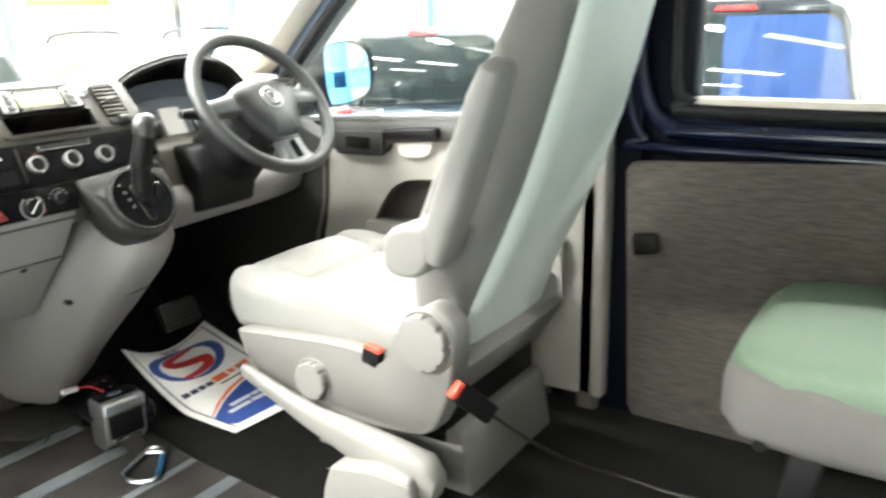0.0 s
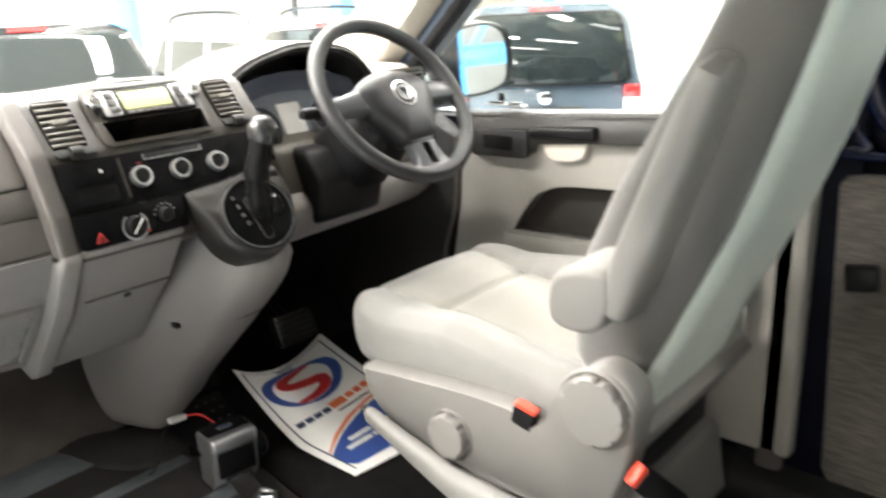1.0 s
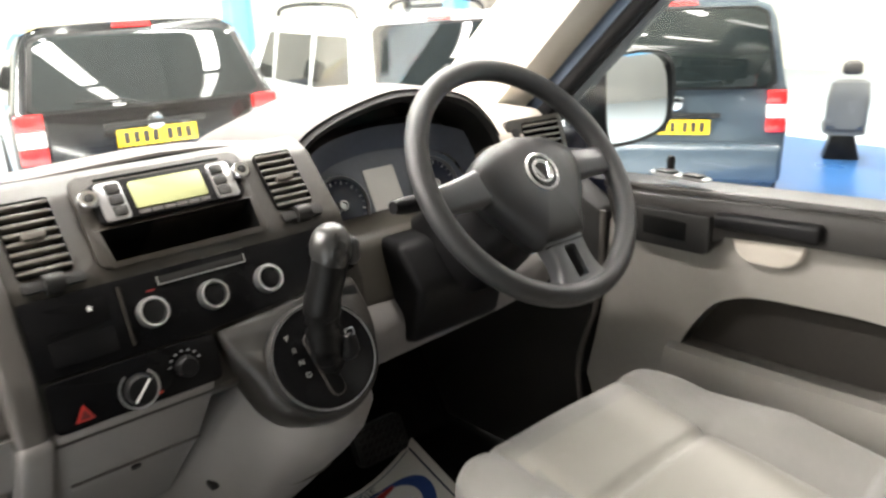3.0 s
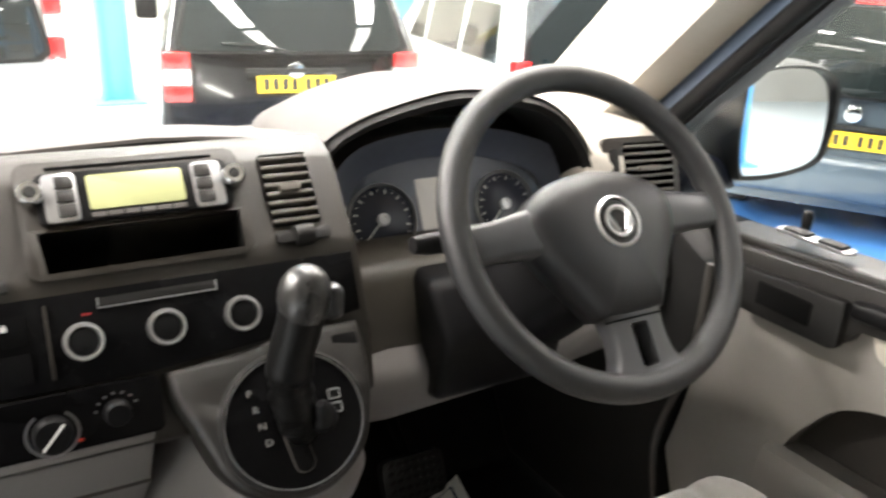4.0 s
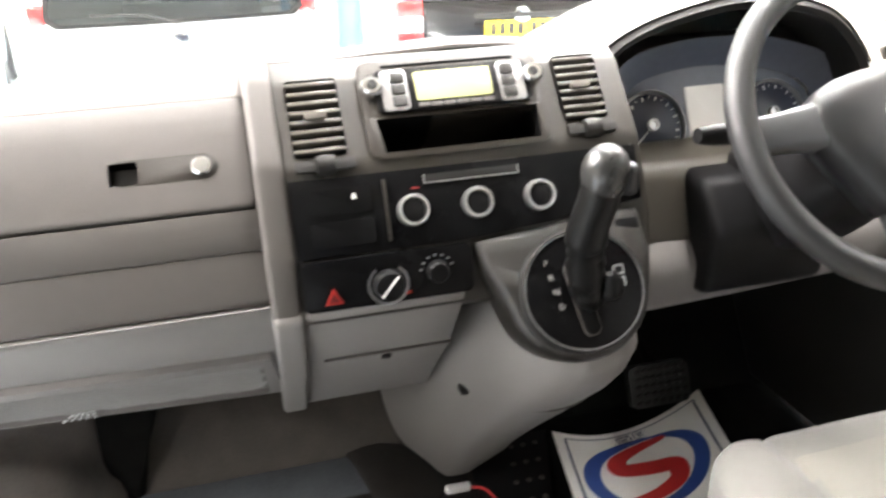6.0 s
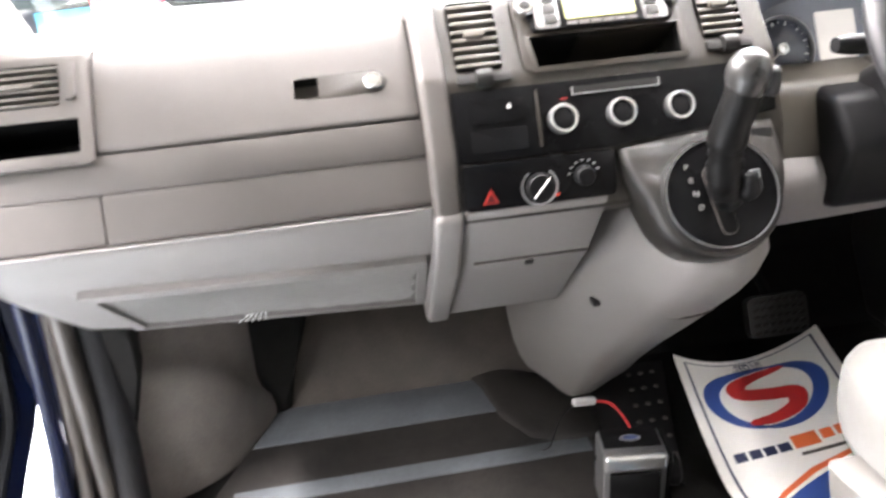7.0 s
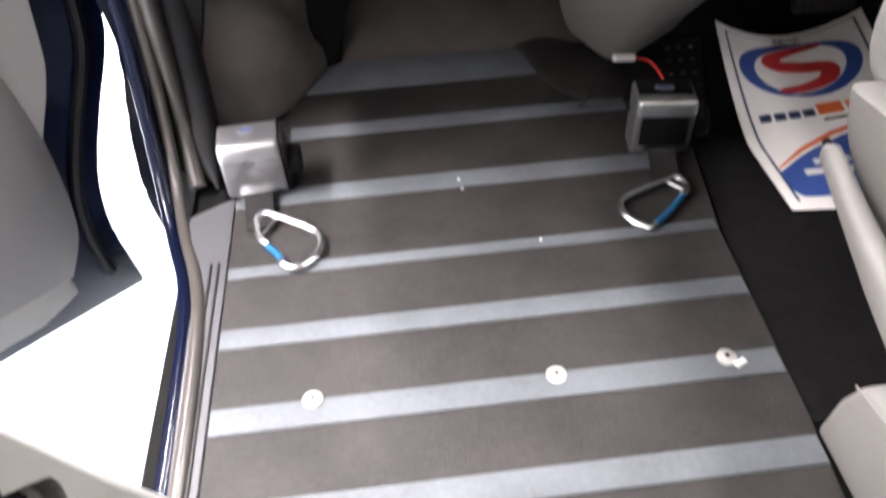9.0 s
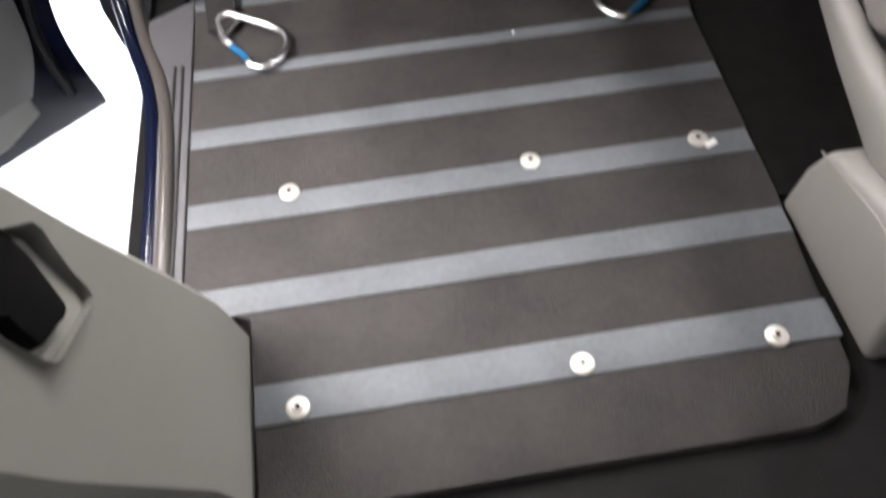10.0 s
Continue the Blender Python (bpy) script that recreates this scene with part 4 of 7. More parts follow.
# ---- driver's side of the dash ----
bm = B()
prism(bm, [(1.40, 0.76), (1.10, 0.80), (0.90, 0.795), (0.86, 0.76), (0.845, 0.70), (0.85, 0.62), (1.30, 0.60)], 0.64, 0.80, "x", 0.012, 3)
dend = part("dash_end", bm, M_HEAD, dash, "beige dash end by the driver's door")
RV = plane_frame((0.745, 0.858, 0.735), (1, -0.10, 0), (0, 0.025, 0.075))
bm = B()
plate(bm, rounded(0.135, 0.108, 0.010), 0.012, RV, 0.003, -0.006)
rvf = part("offside_vent_frame", bm, M_TAUPE, dash)
air_vent(0.012, 0.006, 0.088, 0.078, RV @ Matrix.Translation((0, 0, 0.004)), dash, 7, (rvf, dend))
bm = B()
plate(bm, rounded(0.016, 0.075, 0.005), 0.004, RV @ Matrix.Translation((-0.050, 0.0, 0.006)), 0.001)
part("vent_side_tab", bm, M_DARK, dash)
# binnacle hood: an arch with a deep dark inside
arch_o = curve2([(0.232, 0.735), (0.244, 0.800), (0.30, 0.838), (0.40, 0.864), (0.47, 0.866), (0.56, 0.850), (0.615, 0.815), (0.655, 0.76), (0.665, 0.70)], 5)
bm = B()
rings = []
for y, f, inset in ((1.12, 0.93, 0.0), (0.98, 0.99, 0.0), (0.875, 1.0, 0.0), (0.866, 1.0, 0.006), (0.872, 1.0, 0.016), (0.97, 0.97, 0.022)):
    ring = []
    for x, z in arch_o:
        dx, dz = x - 0.445, z - 0.70
        l = math.hypot(dx, dz)
        k = f - inset / l
        ring.append((0.445 + dx * k, y - 0.02 * (x - 0.24), 0.70 + dz * k))
    rings.append(ring)
loft(bm, rings, closed=False, caps=False)
hood = part("binnacle_hood", bm, M_DARK, dash, "black arched instrument hood", angle=50)
bm = B()
rings = []
for y, f in ((1.40, 0.62), (1.12, 0.94), (0.985, 1.03), (0.90, 1.035), (0.874, 1.02)):
    rings.append([(0.445 + (x - 0.445) * f, y - 0.02 * (x - 0.24), 0.70 + (z - 0.70) * f - (0.03 if y > 1.3 else 0)) for x, z in arch_o])
loft(bm, rings, closed=False, caps=False)
part("hood_cover", bm, M_MID, hood, "grey-beige top of the instrument hood", angle=50)
# instrument cluster
M_NAVYFACE = mat("navy_gauge_face", (0.010, 0.014, 0.030), 0.3, vary=0.1)
CF = plane_frame((0, 0.93, 0.70), (1, 0, 0), (0, 0.05, 0.10))
bm = B()
cl = curve2([(0.285, -0.075), (0.298, 0.0), (0.335, 0.047), (0.40, 0.064), (0.47, 0.066), (0.545, 0.055), (0.61, 0.02), (0.63, -0.075)], 4)
prism(bm, cl, -0.02, 0.004, "z", 0.003, 2, CF)
cluster = part("instrument_panel", bm, mat("slate_cluster_plastic", (0.15, 0.165, 0.20), 0.35, vary=0.08), hood, "slate instrument cluster with round dials")
bm = B()
rings = []
for i, (k, h) in enumerate(((1.22, 0.012), (1.10, 0.020), (1.0, 0.006))):
    rings.append([CF @ Vector((0.455 + (x - 0.455) * k, -0.02 + (v + 0.02) * k + (0.012 if k > 1 else 0), h + (0.03 if k > 1.15 else 0))) for x, v in cl])
loft(bm, rings, closed=False, caps=False)
part("cluster_surround", bm, mat("blue_grey_hood_lining", (0.10, 0.115, 0.155), 0.4), hood, "blue-grey cluster surround", angle=60)
for gx, gr in ((0.352, 0.050), (0.548, 0.050)):
    m = CF @ Matrix.Translation((gx, -0.012, 0.004))
    bm = B()
    lathe(bm, [(gr, 0.0), (gr, 0.006), (gr - 0.0015, 0.007), (gr - 0.004, -0.002)], 36, m)
    g = part("gauge_ring", bm, M_SATIN, cluster, "silver gauge ring")
    bm = B()
    lathe(bm, [(gr - 0.004, 0.0005), (gr - 0.006, 0.002), (0.001, 0.002)], 36, m)
    part("gauge_face", bm, M_NAVYFACE, g)
    bm = B()
    for k in range(19):
        a = radians(225 - 270 * k / 18)
        r0 = gr - (0.014 if k % 2 == 0 else 0.011)
        c, s = math.cos(a), math.sin(a)
        w = 0.0011 if k % 2 == 0 else 0.0006
        vs = [bm.verts.new(m @ Vector((r * c - q * w * s, r * s + q * w * c, 0.0026))) for r, q in ((r0, -1), (gr - 0.008, -1), (gr - 0.008, 1), (r0, 1))]
        bm.faces.new(vs)
    part("gauge_ticks", bm, M_WHITEINK, g)
    bm = B()
    lathe(bm, [(0.0085, 0.002), (0.0085, 0.007), (0.0060, 0.0075), (0.0055, 0.004), (0.001, 0.004)], 24, m)
    part("needle_hub", bm, M_SATIN, g)
    bm = B()
    box(bm, (0.006, -0.0008, 0.004), (gr - 0.010, 0.0008, 0.0055), 0, m @ Matrix.Rotation(radians(222), 4, "Z"))
    part("needle", bm, M_WHITEINK, g)
bm = B()
plate(bm, rounded(0.062, 0.072, 0.003), 0.003, CF @ Matrix.Translation((0.441, 0.002, 0.004)), 0.001)
part("centre_display", bm, glow("lit_grey_display", (0.62, 0.60, 0.56), 0.35), cluster)
# lower driver's side
bm = B()
prism(bm, [(0.90, 0.672), (0.83, 0.668), (0.815, 0.655), (0.785, 0.57), (0.795, 0.555), (1.05, 0.56), (1.05, 0.66)], 0.235, 0.47, "x", 0.01)
part("knee_panel", bm, mat("olive_taupe_plastic", (0.050, 0.044, 0.034), 0.42, vary=0.06, scale=5, bump=0.3, bump_scale=900), dash, "taupe panel beside the steering column")
bm = B()
rings = []
for x, d in ((0.225, 0.0), (0.30, -0.01), (0.45, 0.0), (0.60, 0.012), (0.72, 0.03), (0.80, 0.06)):
    rings.append([(x, y + d, z) for y, z in curve2([(0.800, 0.575), (0.772, 0.545), (0.775, 0.505), (0.80, 0.470), (0.86, 0.455)], 4)] + [(x, 1.25, 0.47), (x, 1.25, 0.58)])
loft(bm, rings)
part("lower_driver_dash", bm, M_LIGHT, dash, "pale grey lower dash under the wheel", angle=60)
bm = B()
prism(bm, [(0.90, 0.672), (0.84, 0.66), (0.81, 0.57), (1.1, 0.57), (1.1, 0.66)], 0.47, 0.80, "x", 0.01)
part("dash_middle", bm, M_MID, dash)
# dashboard top towards the glass
bm = B()
prism(bm, [(1.44, 0.665), (1.40, 0.725), (1.25, 0.752), (1.12, 0.778), (1.03, 0.796), (1.0, 0.785), (1.0, 0.65), (1.40, 0.63)], -0.80, 0.82, "x", 0.008)
part("dash_shelf", bm, M_MID, dash, "grey top shelf behind the windscreen")
bm = B()
loft(bm, [[(x, y, z + h) for y, z in curve2([(0.905, -0.04), (0.908, -0.004), (0.918, 0.0), (0.96, 0.0), (1.03, -0.012), (1.10, -0.04)], 3)] for x, h in ((-0.172, 0.8235), (-0.10, 0.8225), (0.0, 0.8265), (0.06, 0.8285), (0.12, 0.826), (0.18, 0.820), (0.24, 0.811))])
tray = part("dash_crest", bm, M_MID, dash, "grey crest behind the tray recess", angle=50)
# Black bar and plate stand in for the shade under the crest.
bm = B()
tube(bm, smooth_path([(-0.155, 0.904, 0.8175), (-0.10, 0.904, 0.8170), (0.0, 0.904, 0.8215), (0.06, 0.904, 0.8235), (0.12, 0.904, 0.8210), (0.19, 0.904, 0.8130)], 4), 0.0018, 6)
part("top_tray", bm, M_HOLE, tray, "black bar for the shaded slit of the top tray")
bm = B()
prism(bm, [(-0.158, 0.8095), (-0.158, 0.820), (-0.11, 0.8205), (-0.085, 0.8175), (-0.09, 0.812)], 0.9005, 0.9060, "y", 0.001)
part("tray_wall", bm, M_HOLE, tray)
# left end of the dash: vent and open cubby
LV = plane_frame((-0.668, 0.812, 0.755), (1, 0, 0), (0, 0.042, 0.060))
bm = B()
plate(bm, rounded(0.150, 0.135, 0.006), 0.008, LV @ Matrix.Translation((0, -0.018, 0)), 0.002, -0.001)
nvf = part("nearside_vent_frame", bm, M_MID, dash)
air_vent(-0.008, 0.014, 0.100, 0.052, LV @ Matrix.Translation((0, 0, 0.004)), dash, 6, (nvf, vsur, core))
bm = B()
plate(bm, rounded(0.014, 0.045, 0.004), 0.006, LV @ Matrix.Translation((0.054, 0.016, 0.007)), 0.002)
part("vent_side_tab", bm, M_MID, dash)
LC = LV @ Matrix.Translation((-0.002, -0.050, 0.004))
for host in (nvf, vsur, core):
    cut(host, plate(B(), rounded(0.126, 0.042, 0.003), 0.12, LC, 0, -0.10))
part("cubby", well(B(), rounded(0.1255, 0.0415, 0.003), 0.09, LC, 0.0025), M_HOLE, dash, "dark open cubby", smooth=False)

# ---- steering wheel ----
wheel = thing("steering_wheel", "charcoal three-spoke steering wheel with a chrome emblem disc", "steering wheel")
WF = plane_frame((0.487, 0.640, 0.757), (1, 0, 0), (0, math.sin(radians(37.5)), math.cos(radians(37.5))))
bm = B()
tube(bm, [WF @ Vector((0.182 * math.cos(a), 0.182 * math.sin(a), 0.0)) for a in (2 * math.pi * k / 72 for k in range(72))], 0.0165, 16, True)
part("rim", bm, M_WHEEL, wheel, angle=80)
bm = B()
hub = curve2([(0.0, 0.064), (0.050, 0.056), (0.088, 0.037), (0.102, 0.014), (0.093, -0.026), (0.066, -0.067), (0.045, -0.100), (0.036, -0.105), (0.0, -0.107), (-0.036, -0.105), (-0.045, -0.100), (-0.066, -0.067), (-0.093, -0.026), (-0.102, 0.014), (-0.088, 0.037), (-0.050, 0.056), (0.0, 0.064)], 4)[:-1]
rings = [[WF @ Vector((x * k, -0.012 + (y + 0.012) * k, h)) for x, y in hub] for k, h in ((0.96, -0.030), (1.0, -0.012), (1.0, -0.002), (0.975, 0.008), (0.92, 0.015), (0.82, 0.021), (0.66, 0.026), (0.45, 0.029), (0.2, 0.030))]
loft(bm, rings)
part("airbag_cover", bm, M_HUB, wheel, angle=85)
for s in (-1, 1):
    bm = B()
    rings = []
    for x, w, h0, h1 in ((0.075, 0.027, -0.022, 0.006), (0.10, 0.025, -0.014, 0.007), (0.14, 0.021, -0.012, 0.004), (0.180, 0.021, -0.010, 0.002)):
        yc = 0.003 - 0.05 * (x - 0.075)
        rings.append([WF @ Vector((s * x, yc + a, b)) for a, b in ((-w, h0), (w, h0), (w, h1), (w * 0.7, h1 + 0.005), (-w * 0.7, h1 + 0.005), (-w, h1))])
    loft(bm, rings)
    part("side_spoke", bm, M_SPOKE, wheel, "grey satin side spoke", angle=75)
bm = B()
low_o = curve2([(-0.040, -0.096), (-0.036, -0.120), (-0.038, -0.145), (-0.048, -0.164), (-0.066, -0.176), (0.0, -0.181), (0.066, -0.176), (0.048, -0.164), (0.038, -0.145), (0.036, -0.120), (0.040, -0.096)], 3)
loft(bm, [[WF @ Vector((x * k, y, h)) for x, y in low_o] for k, h in ((0.98, -0.016), (1.0, -0.004), (0.97, 0.006), (0.88, 0.010))])
lsp = part("lower_spoke", bm, M_SPOKE, wheel, "grey satin lower spoke", angle=60)
SL = WF @ Matrix.Translation((0, -0.138, 0))
cut(lsp, plate(B(), rounded(0.023, 0.048, 0.004), 0.06, SL, 0, -0.03))
bm = B()
plate(bm, rounded(0.030, 0.056, 0.004), 0.004, SL, 0, -0.016)
part("spoke_slot", bm, M_HOLE, lsp)
bm = B()
plate(bm, rounded(0.080, 0.0022, 0.001), 0.006, WF @ Matrix.Translation((0, -0.1085, 0.0045)))
part("spoke_joint", bm, M_HOLE, lsp)
EM = WF @ Matrix.Translation((0, -0.006, 0.0265)) @ Matrix.Diagonal((0.86, 0.86, 1, 1))
bm = B()
lathe(bm, [(0.034, 0.0), (0.034, 0.004), (0.031, 0.006), (0.028, 0.0002)], 36, EM)
em = part("emblem_ring", bm, M_BRIGHT, wheel, "chrome emblem ring")
bm = B()
lathe(bm, [(0.0295, 0.001), (0.027, 0.004), (0.001, 0.005)], 32, EM)
part("emblem_disc", bm, M_DARK, em)
bm = B()
lathe(bm, [(0.0215, 0.003), (0.0210, 0.0062), (0.0185, 0.0066), (0.0150, 0.0040)], 32, EM)
for sx in (-1, 1):
    tube(bm, [EM @ Vector((sx * 0.016, 0.010, 0.0055)), EM @ Vector((sx * 0.006, -0.014, 0.0055))], 0.0022, 6)
part("emblem_boss", bm, M_STEEL, em)
bm = B()
plate(bm, rounded(0.022, 0.0016, 0.0006), 0.0008, WF @ Matrix.Translation((0, -0.082, 0.0150)))
part("airbag_mark", bm, M_DARK, wheel)
# column shroud and stalks
bm = B()
rings = []
for d, rx, ry in ((-0.03, 0.062, 0.050), (-0.06, 0.072, 0.062), (-0.14, 0.080, 0.075), (-0.30, 0.085, 0.09)):
    rings.append([WF @ Vector((rx * math.copysign(abs(math.cos(a)) ** 0.6, math.cos(a)), -0.02 + ry * math.copysign(abs(math.sin(a)) ** 0.6, math.sin(a)), d)) for a in (2 * math.pi * k / 24 for k in range(24))])
loft(bm, rings)
part("column_shroud", bm, M_BLACK, wheel, "black column shroud")
bm = B()
prism(bm, [(0.77, 0.66), (0.72, 0.60), (0.745, 0.505), (0.80, 0.492), (1.0, 0.52), (1.0, 0.66)], 0.345, 0.53, "x", 0.015, 3)
part("lower_shroud", bm, M_BLACK, wheel)
for s, y0, e in ((-1, 0.016, 0.212), (1, 0.022, 0.165), (1, -0.01, 0.140)):
    bm = B()
    p = [WF @ Vector((s * 0.06, y0, -0.055)), WF @ Vector((s * 0.11, y0 + 0.002, -0.05)), WF @ Vector((s * e, y0 + 0.004, -0.04))]
    tube(bm, smooth_path(p, 4), [0.008] * 5 + [0.012, 0.012, 0.012, 0.009], 12)
    part("stalk", bm, M_BLACK, wheel)


# ---- driver's seat ----
seat = thing("driver_seat", "pale grey cloth driver's seat with a folded armrest", "seat")


def pad(bm, sections, n=28, p=0.55):
    """A cushion lofted from (centre, half width, half height, right, up) sections with soft corners."""
    rings = []
    for c, w, h, r, u in sections:
        c, r, u = Vector(c), Vector(r), Vector(u)
        rings.append([c + r * (w * math.copysign(abs(math.cos(a)) ** p, math.cos(a))) + u * (h * math.copysign(abs(math.sin(a)) ** p, math.sin(a))) for a in (2 * math.pi * k / n for k in range(n))])
    return loft(bm, rings)


SX = 0.487
M_CUSHION = mat("cream_flecked_seat_cloth", (0.222, 0.212, 0.190), 0.9, vary=0.05, scale=14, bump=0.5, bump_scale=1100, sheen=0.3)
X, Z = (1, 0, 0), (0, 0, 1)


def crease(d, w):
    return math.exp(-(d / w) ** 2)


def cushion_top(x, y):
    """Height of the sewn top: raised bolsters, a sunk insert, stitched creases."""
    u = abs(x - SX)
    z = 0.408 - 0.012 * max(0.0, (y - 0.50) / 0.10) ** 2 - 0.125 * max(0.0, 0.56 - y)
    back_part = 1 / (1 + math.exp(-(0.411 - y) / 0.012))
    z += (0.034 * min(1.0, max(0.0, (0.46 - y) / 0.14)) + 0.004) / (1 + math.exp(-(u - 0.150) / 0.012))
    z -= 0.011 * crease(y - 0.408, 0.008) * (1 if u < 0.134 else max(0.0, 1 - (u - 0.134) / 0.03))
    z -= 0.011 * crease(u - 0.134, 0.008) * back_part
    z -= 0.007 * crease(u - (0.134 + 0.08 * max(0.0, y - 0.411)), 0.008) * (1 - back_part)
    return z + 0.004 * crease(u, 0.10)


NX = 64
ys = [-0.02 + 0.628 * k / 76 for k in range(77)]
bm = B()
rings = []
for y in ys:
    e = max(0.0, (y - 0.44) / 0.168)
    half = 0.240 * (1 - min(1.0, e) ** 3.6 * 0.24)
    nose = max(0.0, (y - 0.572) / 0.036)
    drop = 0.050 * min(1.0, nose) ** 2
    ring = []
    for k in range(NX + 1):
        a = -1 + 2 * k / NX
        x = SX + half * math.sin(a * math.pi / 2) ** 1 if abs(a) < 1 else SX + half * a
        edge = max(0.0, (abs(x - SX) / half - 0.86) / 0.14)
        ring.append((x, y, cushion_top(x, y) - drop - 0.022 * edge ** 2.2))
    low = 0.285 + 0.030 * min(1.0, nose) ** 2
    for f, zz in ((1.012, 0.362), (1.015, 0.338), (1.0, 0.310), (0.96, low)):
        ring.append((SX + half * f, y, max(low, min(zz, ring[NX][2] - 0.004)) if zz != low else low))
    for f, zz in ((0.96, low), (1.0, 0.310), (1.015, 0.338), (1.012, 0.362)):
        ring.append((SX - half * f, y, max(low, min(zz, ring[0][2] - 0.004)) if zz != low else low))
    rings.append(ring)
bi = B()
va = [[bm.verts.new(p) for p in r] for r in rings]
vb = [[bi.verts.new(p) for p in r] for r in rings]
nr = len(rings[0])
for a in range(len(rings) - 1):
    for i in range(nr):
        j = (i + 1) % nr
        y, u = rings[a][i][1], abs(rings[a][i][0] + rings[a][j][0] - 2 * SX) / 2
        inset = i < NX and ((y < 0.408 and u < 0.131) or (0.408 <= y < 0.53 and u < 0.131 + 0.08 * (y - 0.411)))
        v = vb if inset else va
        (bi if inset else bm).faces.new((v[a][i], v[a][j], v[a + 1][j], v[a + 1][i]))
bm.faces.new(va[0][::-1])
bm.faces.new(va[-1])
for b in (bm, bi):
    bmesh.ops.delete(b, geom=[v for v in b.verts if not v.link_faces], context="VERTS")
cushion = part("seat_cushion", bm, M_SEATFAB, seat, "pale grey cloth seat cushion", angle=85)
part("seat_insert", bi, M_CUSHION, cushion, "cream flecked insert cloth", angle=85)
# shell
shell_o = curve2([(0.495, 0.302), (0.479, 0.258), (0.445, 0.224), (0.38, 0.194), (0.28, 0.176), (0.15, 0.173), (0.04, 0.180), (-0.002, 0.190), (-0.028, 0.217), (-0.056, 0.289), (-0.069, 0.364), (-0.070, 0.402), (-0.060, 0.428), (-0.034, 0.444), (-0.005, 0.445), (0.032, 0.420), (0.056, 0.383), (0.078, 0.335), (0.098, 0.313), (0.122, 0.308), (0.146, 0.328), (0.24, 0.327), (0.386, 0.314), (0.495, 0.302)], 4)[:-1]
bm = B()
loft(bm, [[(x, 0.20 + (y - 0.20) * ky, 0.28 + (z - 0.28) * ky) for y, z in shell_o] for x, ky in ((0.256, 1.0), (0.218, 1.0), (0.210, 0.99), (0.205, 0.965))])
shell = part("seat_side_shell", bm, M_SEATPLAS, seat, "moulded grey seat side shell", angle=60)
bm = B()
prism(bm, [(0.505, 0.315), (0.475, 0.25), (0.40, 0.19), (0.02, 0.20), (-0.05, 0.31), (0.14, 0.325)], 0.250, 0.715, "x", 0.01)
part("seat_pan", bm, M_SEATPLAS, seat)
for cy, cz, r in ((-0.008, 0.381, 0.054), (0.272, 0.240, 0.040)):
    KM = plane_frame((0.206, cy, cz), (0, -1, 0), (0, 0, 1))
    prof = [(r * (1.0 - 0.085 * max(0.0, math.cos(9 * a)) ** 3) * math.cos(a), r * (1.0 - 0.085 * max(0.0, math.cos(9 * a)) ** 3) * math.sin(a)) for a in (2 * math.pi * k / 108 for k in range(108))]
    bm = B()
    loft(bm, [[KM @ Vector((x * k, y * k, h)) for x, y in prof] for k, h in ((1, -0.004), (1, 0.012), (0.985, 0.017), (0.95, 0.020), (0.6, 0.0225), (0.05, 0.023))])
    part("adjuster_wheel", bm, M_SEATPLAS, shell, angle=50)
    bm = B()
    lathe(bm, [(r * 1.16, -0.006), (r * 1.15, 0.003), (r * 1.08, 0.006), (r * 1.0, 0.002)], 48, KM)
    part("wheel_collar", bm, M_SEATPLAS, shell, angle=60)
# buckle beside the cushion
bm = B()
box(bm, (-0.010, -0.020, -0.028), (0.012, 0.020, 0.004), 0.004, pose(0.214, 0.122, 0.330, 12, 0, 0))
bk = part("belt_buckle", bm, M_BLACK, seat)
bm = B()
box(bm, (-0.008, -0.019, 0.002), (0.011, 0.019, 0.011), 0.003, pose(0.214, 0.122, 0.330, 12, 0, 0))
part("release_button", bm, M_REDPLAS, bk, "red buckle button")
# backrest
bm = B()
secs = []
for z, yf, yr, w in ((0.330, 0.03, -0.020, 0.170), (0.345, 0.075, -0.026, 0.186), (0.40, 0.112, -0.046, 0.195), (0.47, 0.119, -0.080, 0.198), (0.55, 0.105, -0.118, 0.199), (0.65, 0.062, -0.161, 0.198), (0.75, 0.004, -0.197, 0.196), (0.86, -0.058, -0.230, 0.192), (0.95, -0.102, -0.254, 0.185), (1.04, -0.150, -0.278, 0.168), (1.09, -0.183, -0.286, 0.140), (1.11, -0.215, -0.282, 0.09)):
    secs.append(((SX, (yf + yr) / 2, z), w, (yf - yr) / 2, X, (0, 1, 0.12)))
pad(bm, secs, 40, 0.56)
back = part("backrest", bm, M_BACKSHADE, seat, "warm grey cloth backrest, darkened for its shaded side", angle=80)
bm = B()
rings = []
for z, yr in ((0.335, -0.030), (0.42, -0.062), (0.55, -0.123), (0.65, -0.167), (0.75, -0.203), (0.86, -0.236), (0.95, -0.260), (1.02, -0.279)):
    w = 0.176 - 0.05 * max(0, z - 0.75)
    rings.append([(SX - w, yr + 0.020, z), (SX - w * 0.95, yr + 0.004, z), (SX - w * 0.8, yr - 0.002, z), (SX, yr - 0.005, z), (SX + w * 0.7, yr + 0.000, z), (SX + w * 0.9, yr + 0.010, z), (SX + w, yr + 0.030, z), (SX + w * 0.9, yr + 0.04, z), (SX - w * 0.9, yr + 0.03, z)])
loft(bm, rings)
part("back_panel", bm, M_GREENLIT, back, "vinyl back panel coloured for the greenish light on it", angle=60)
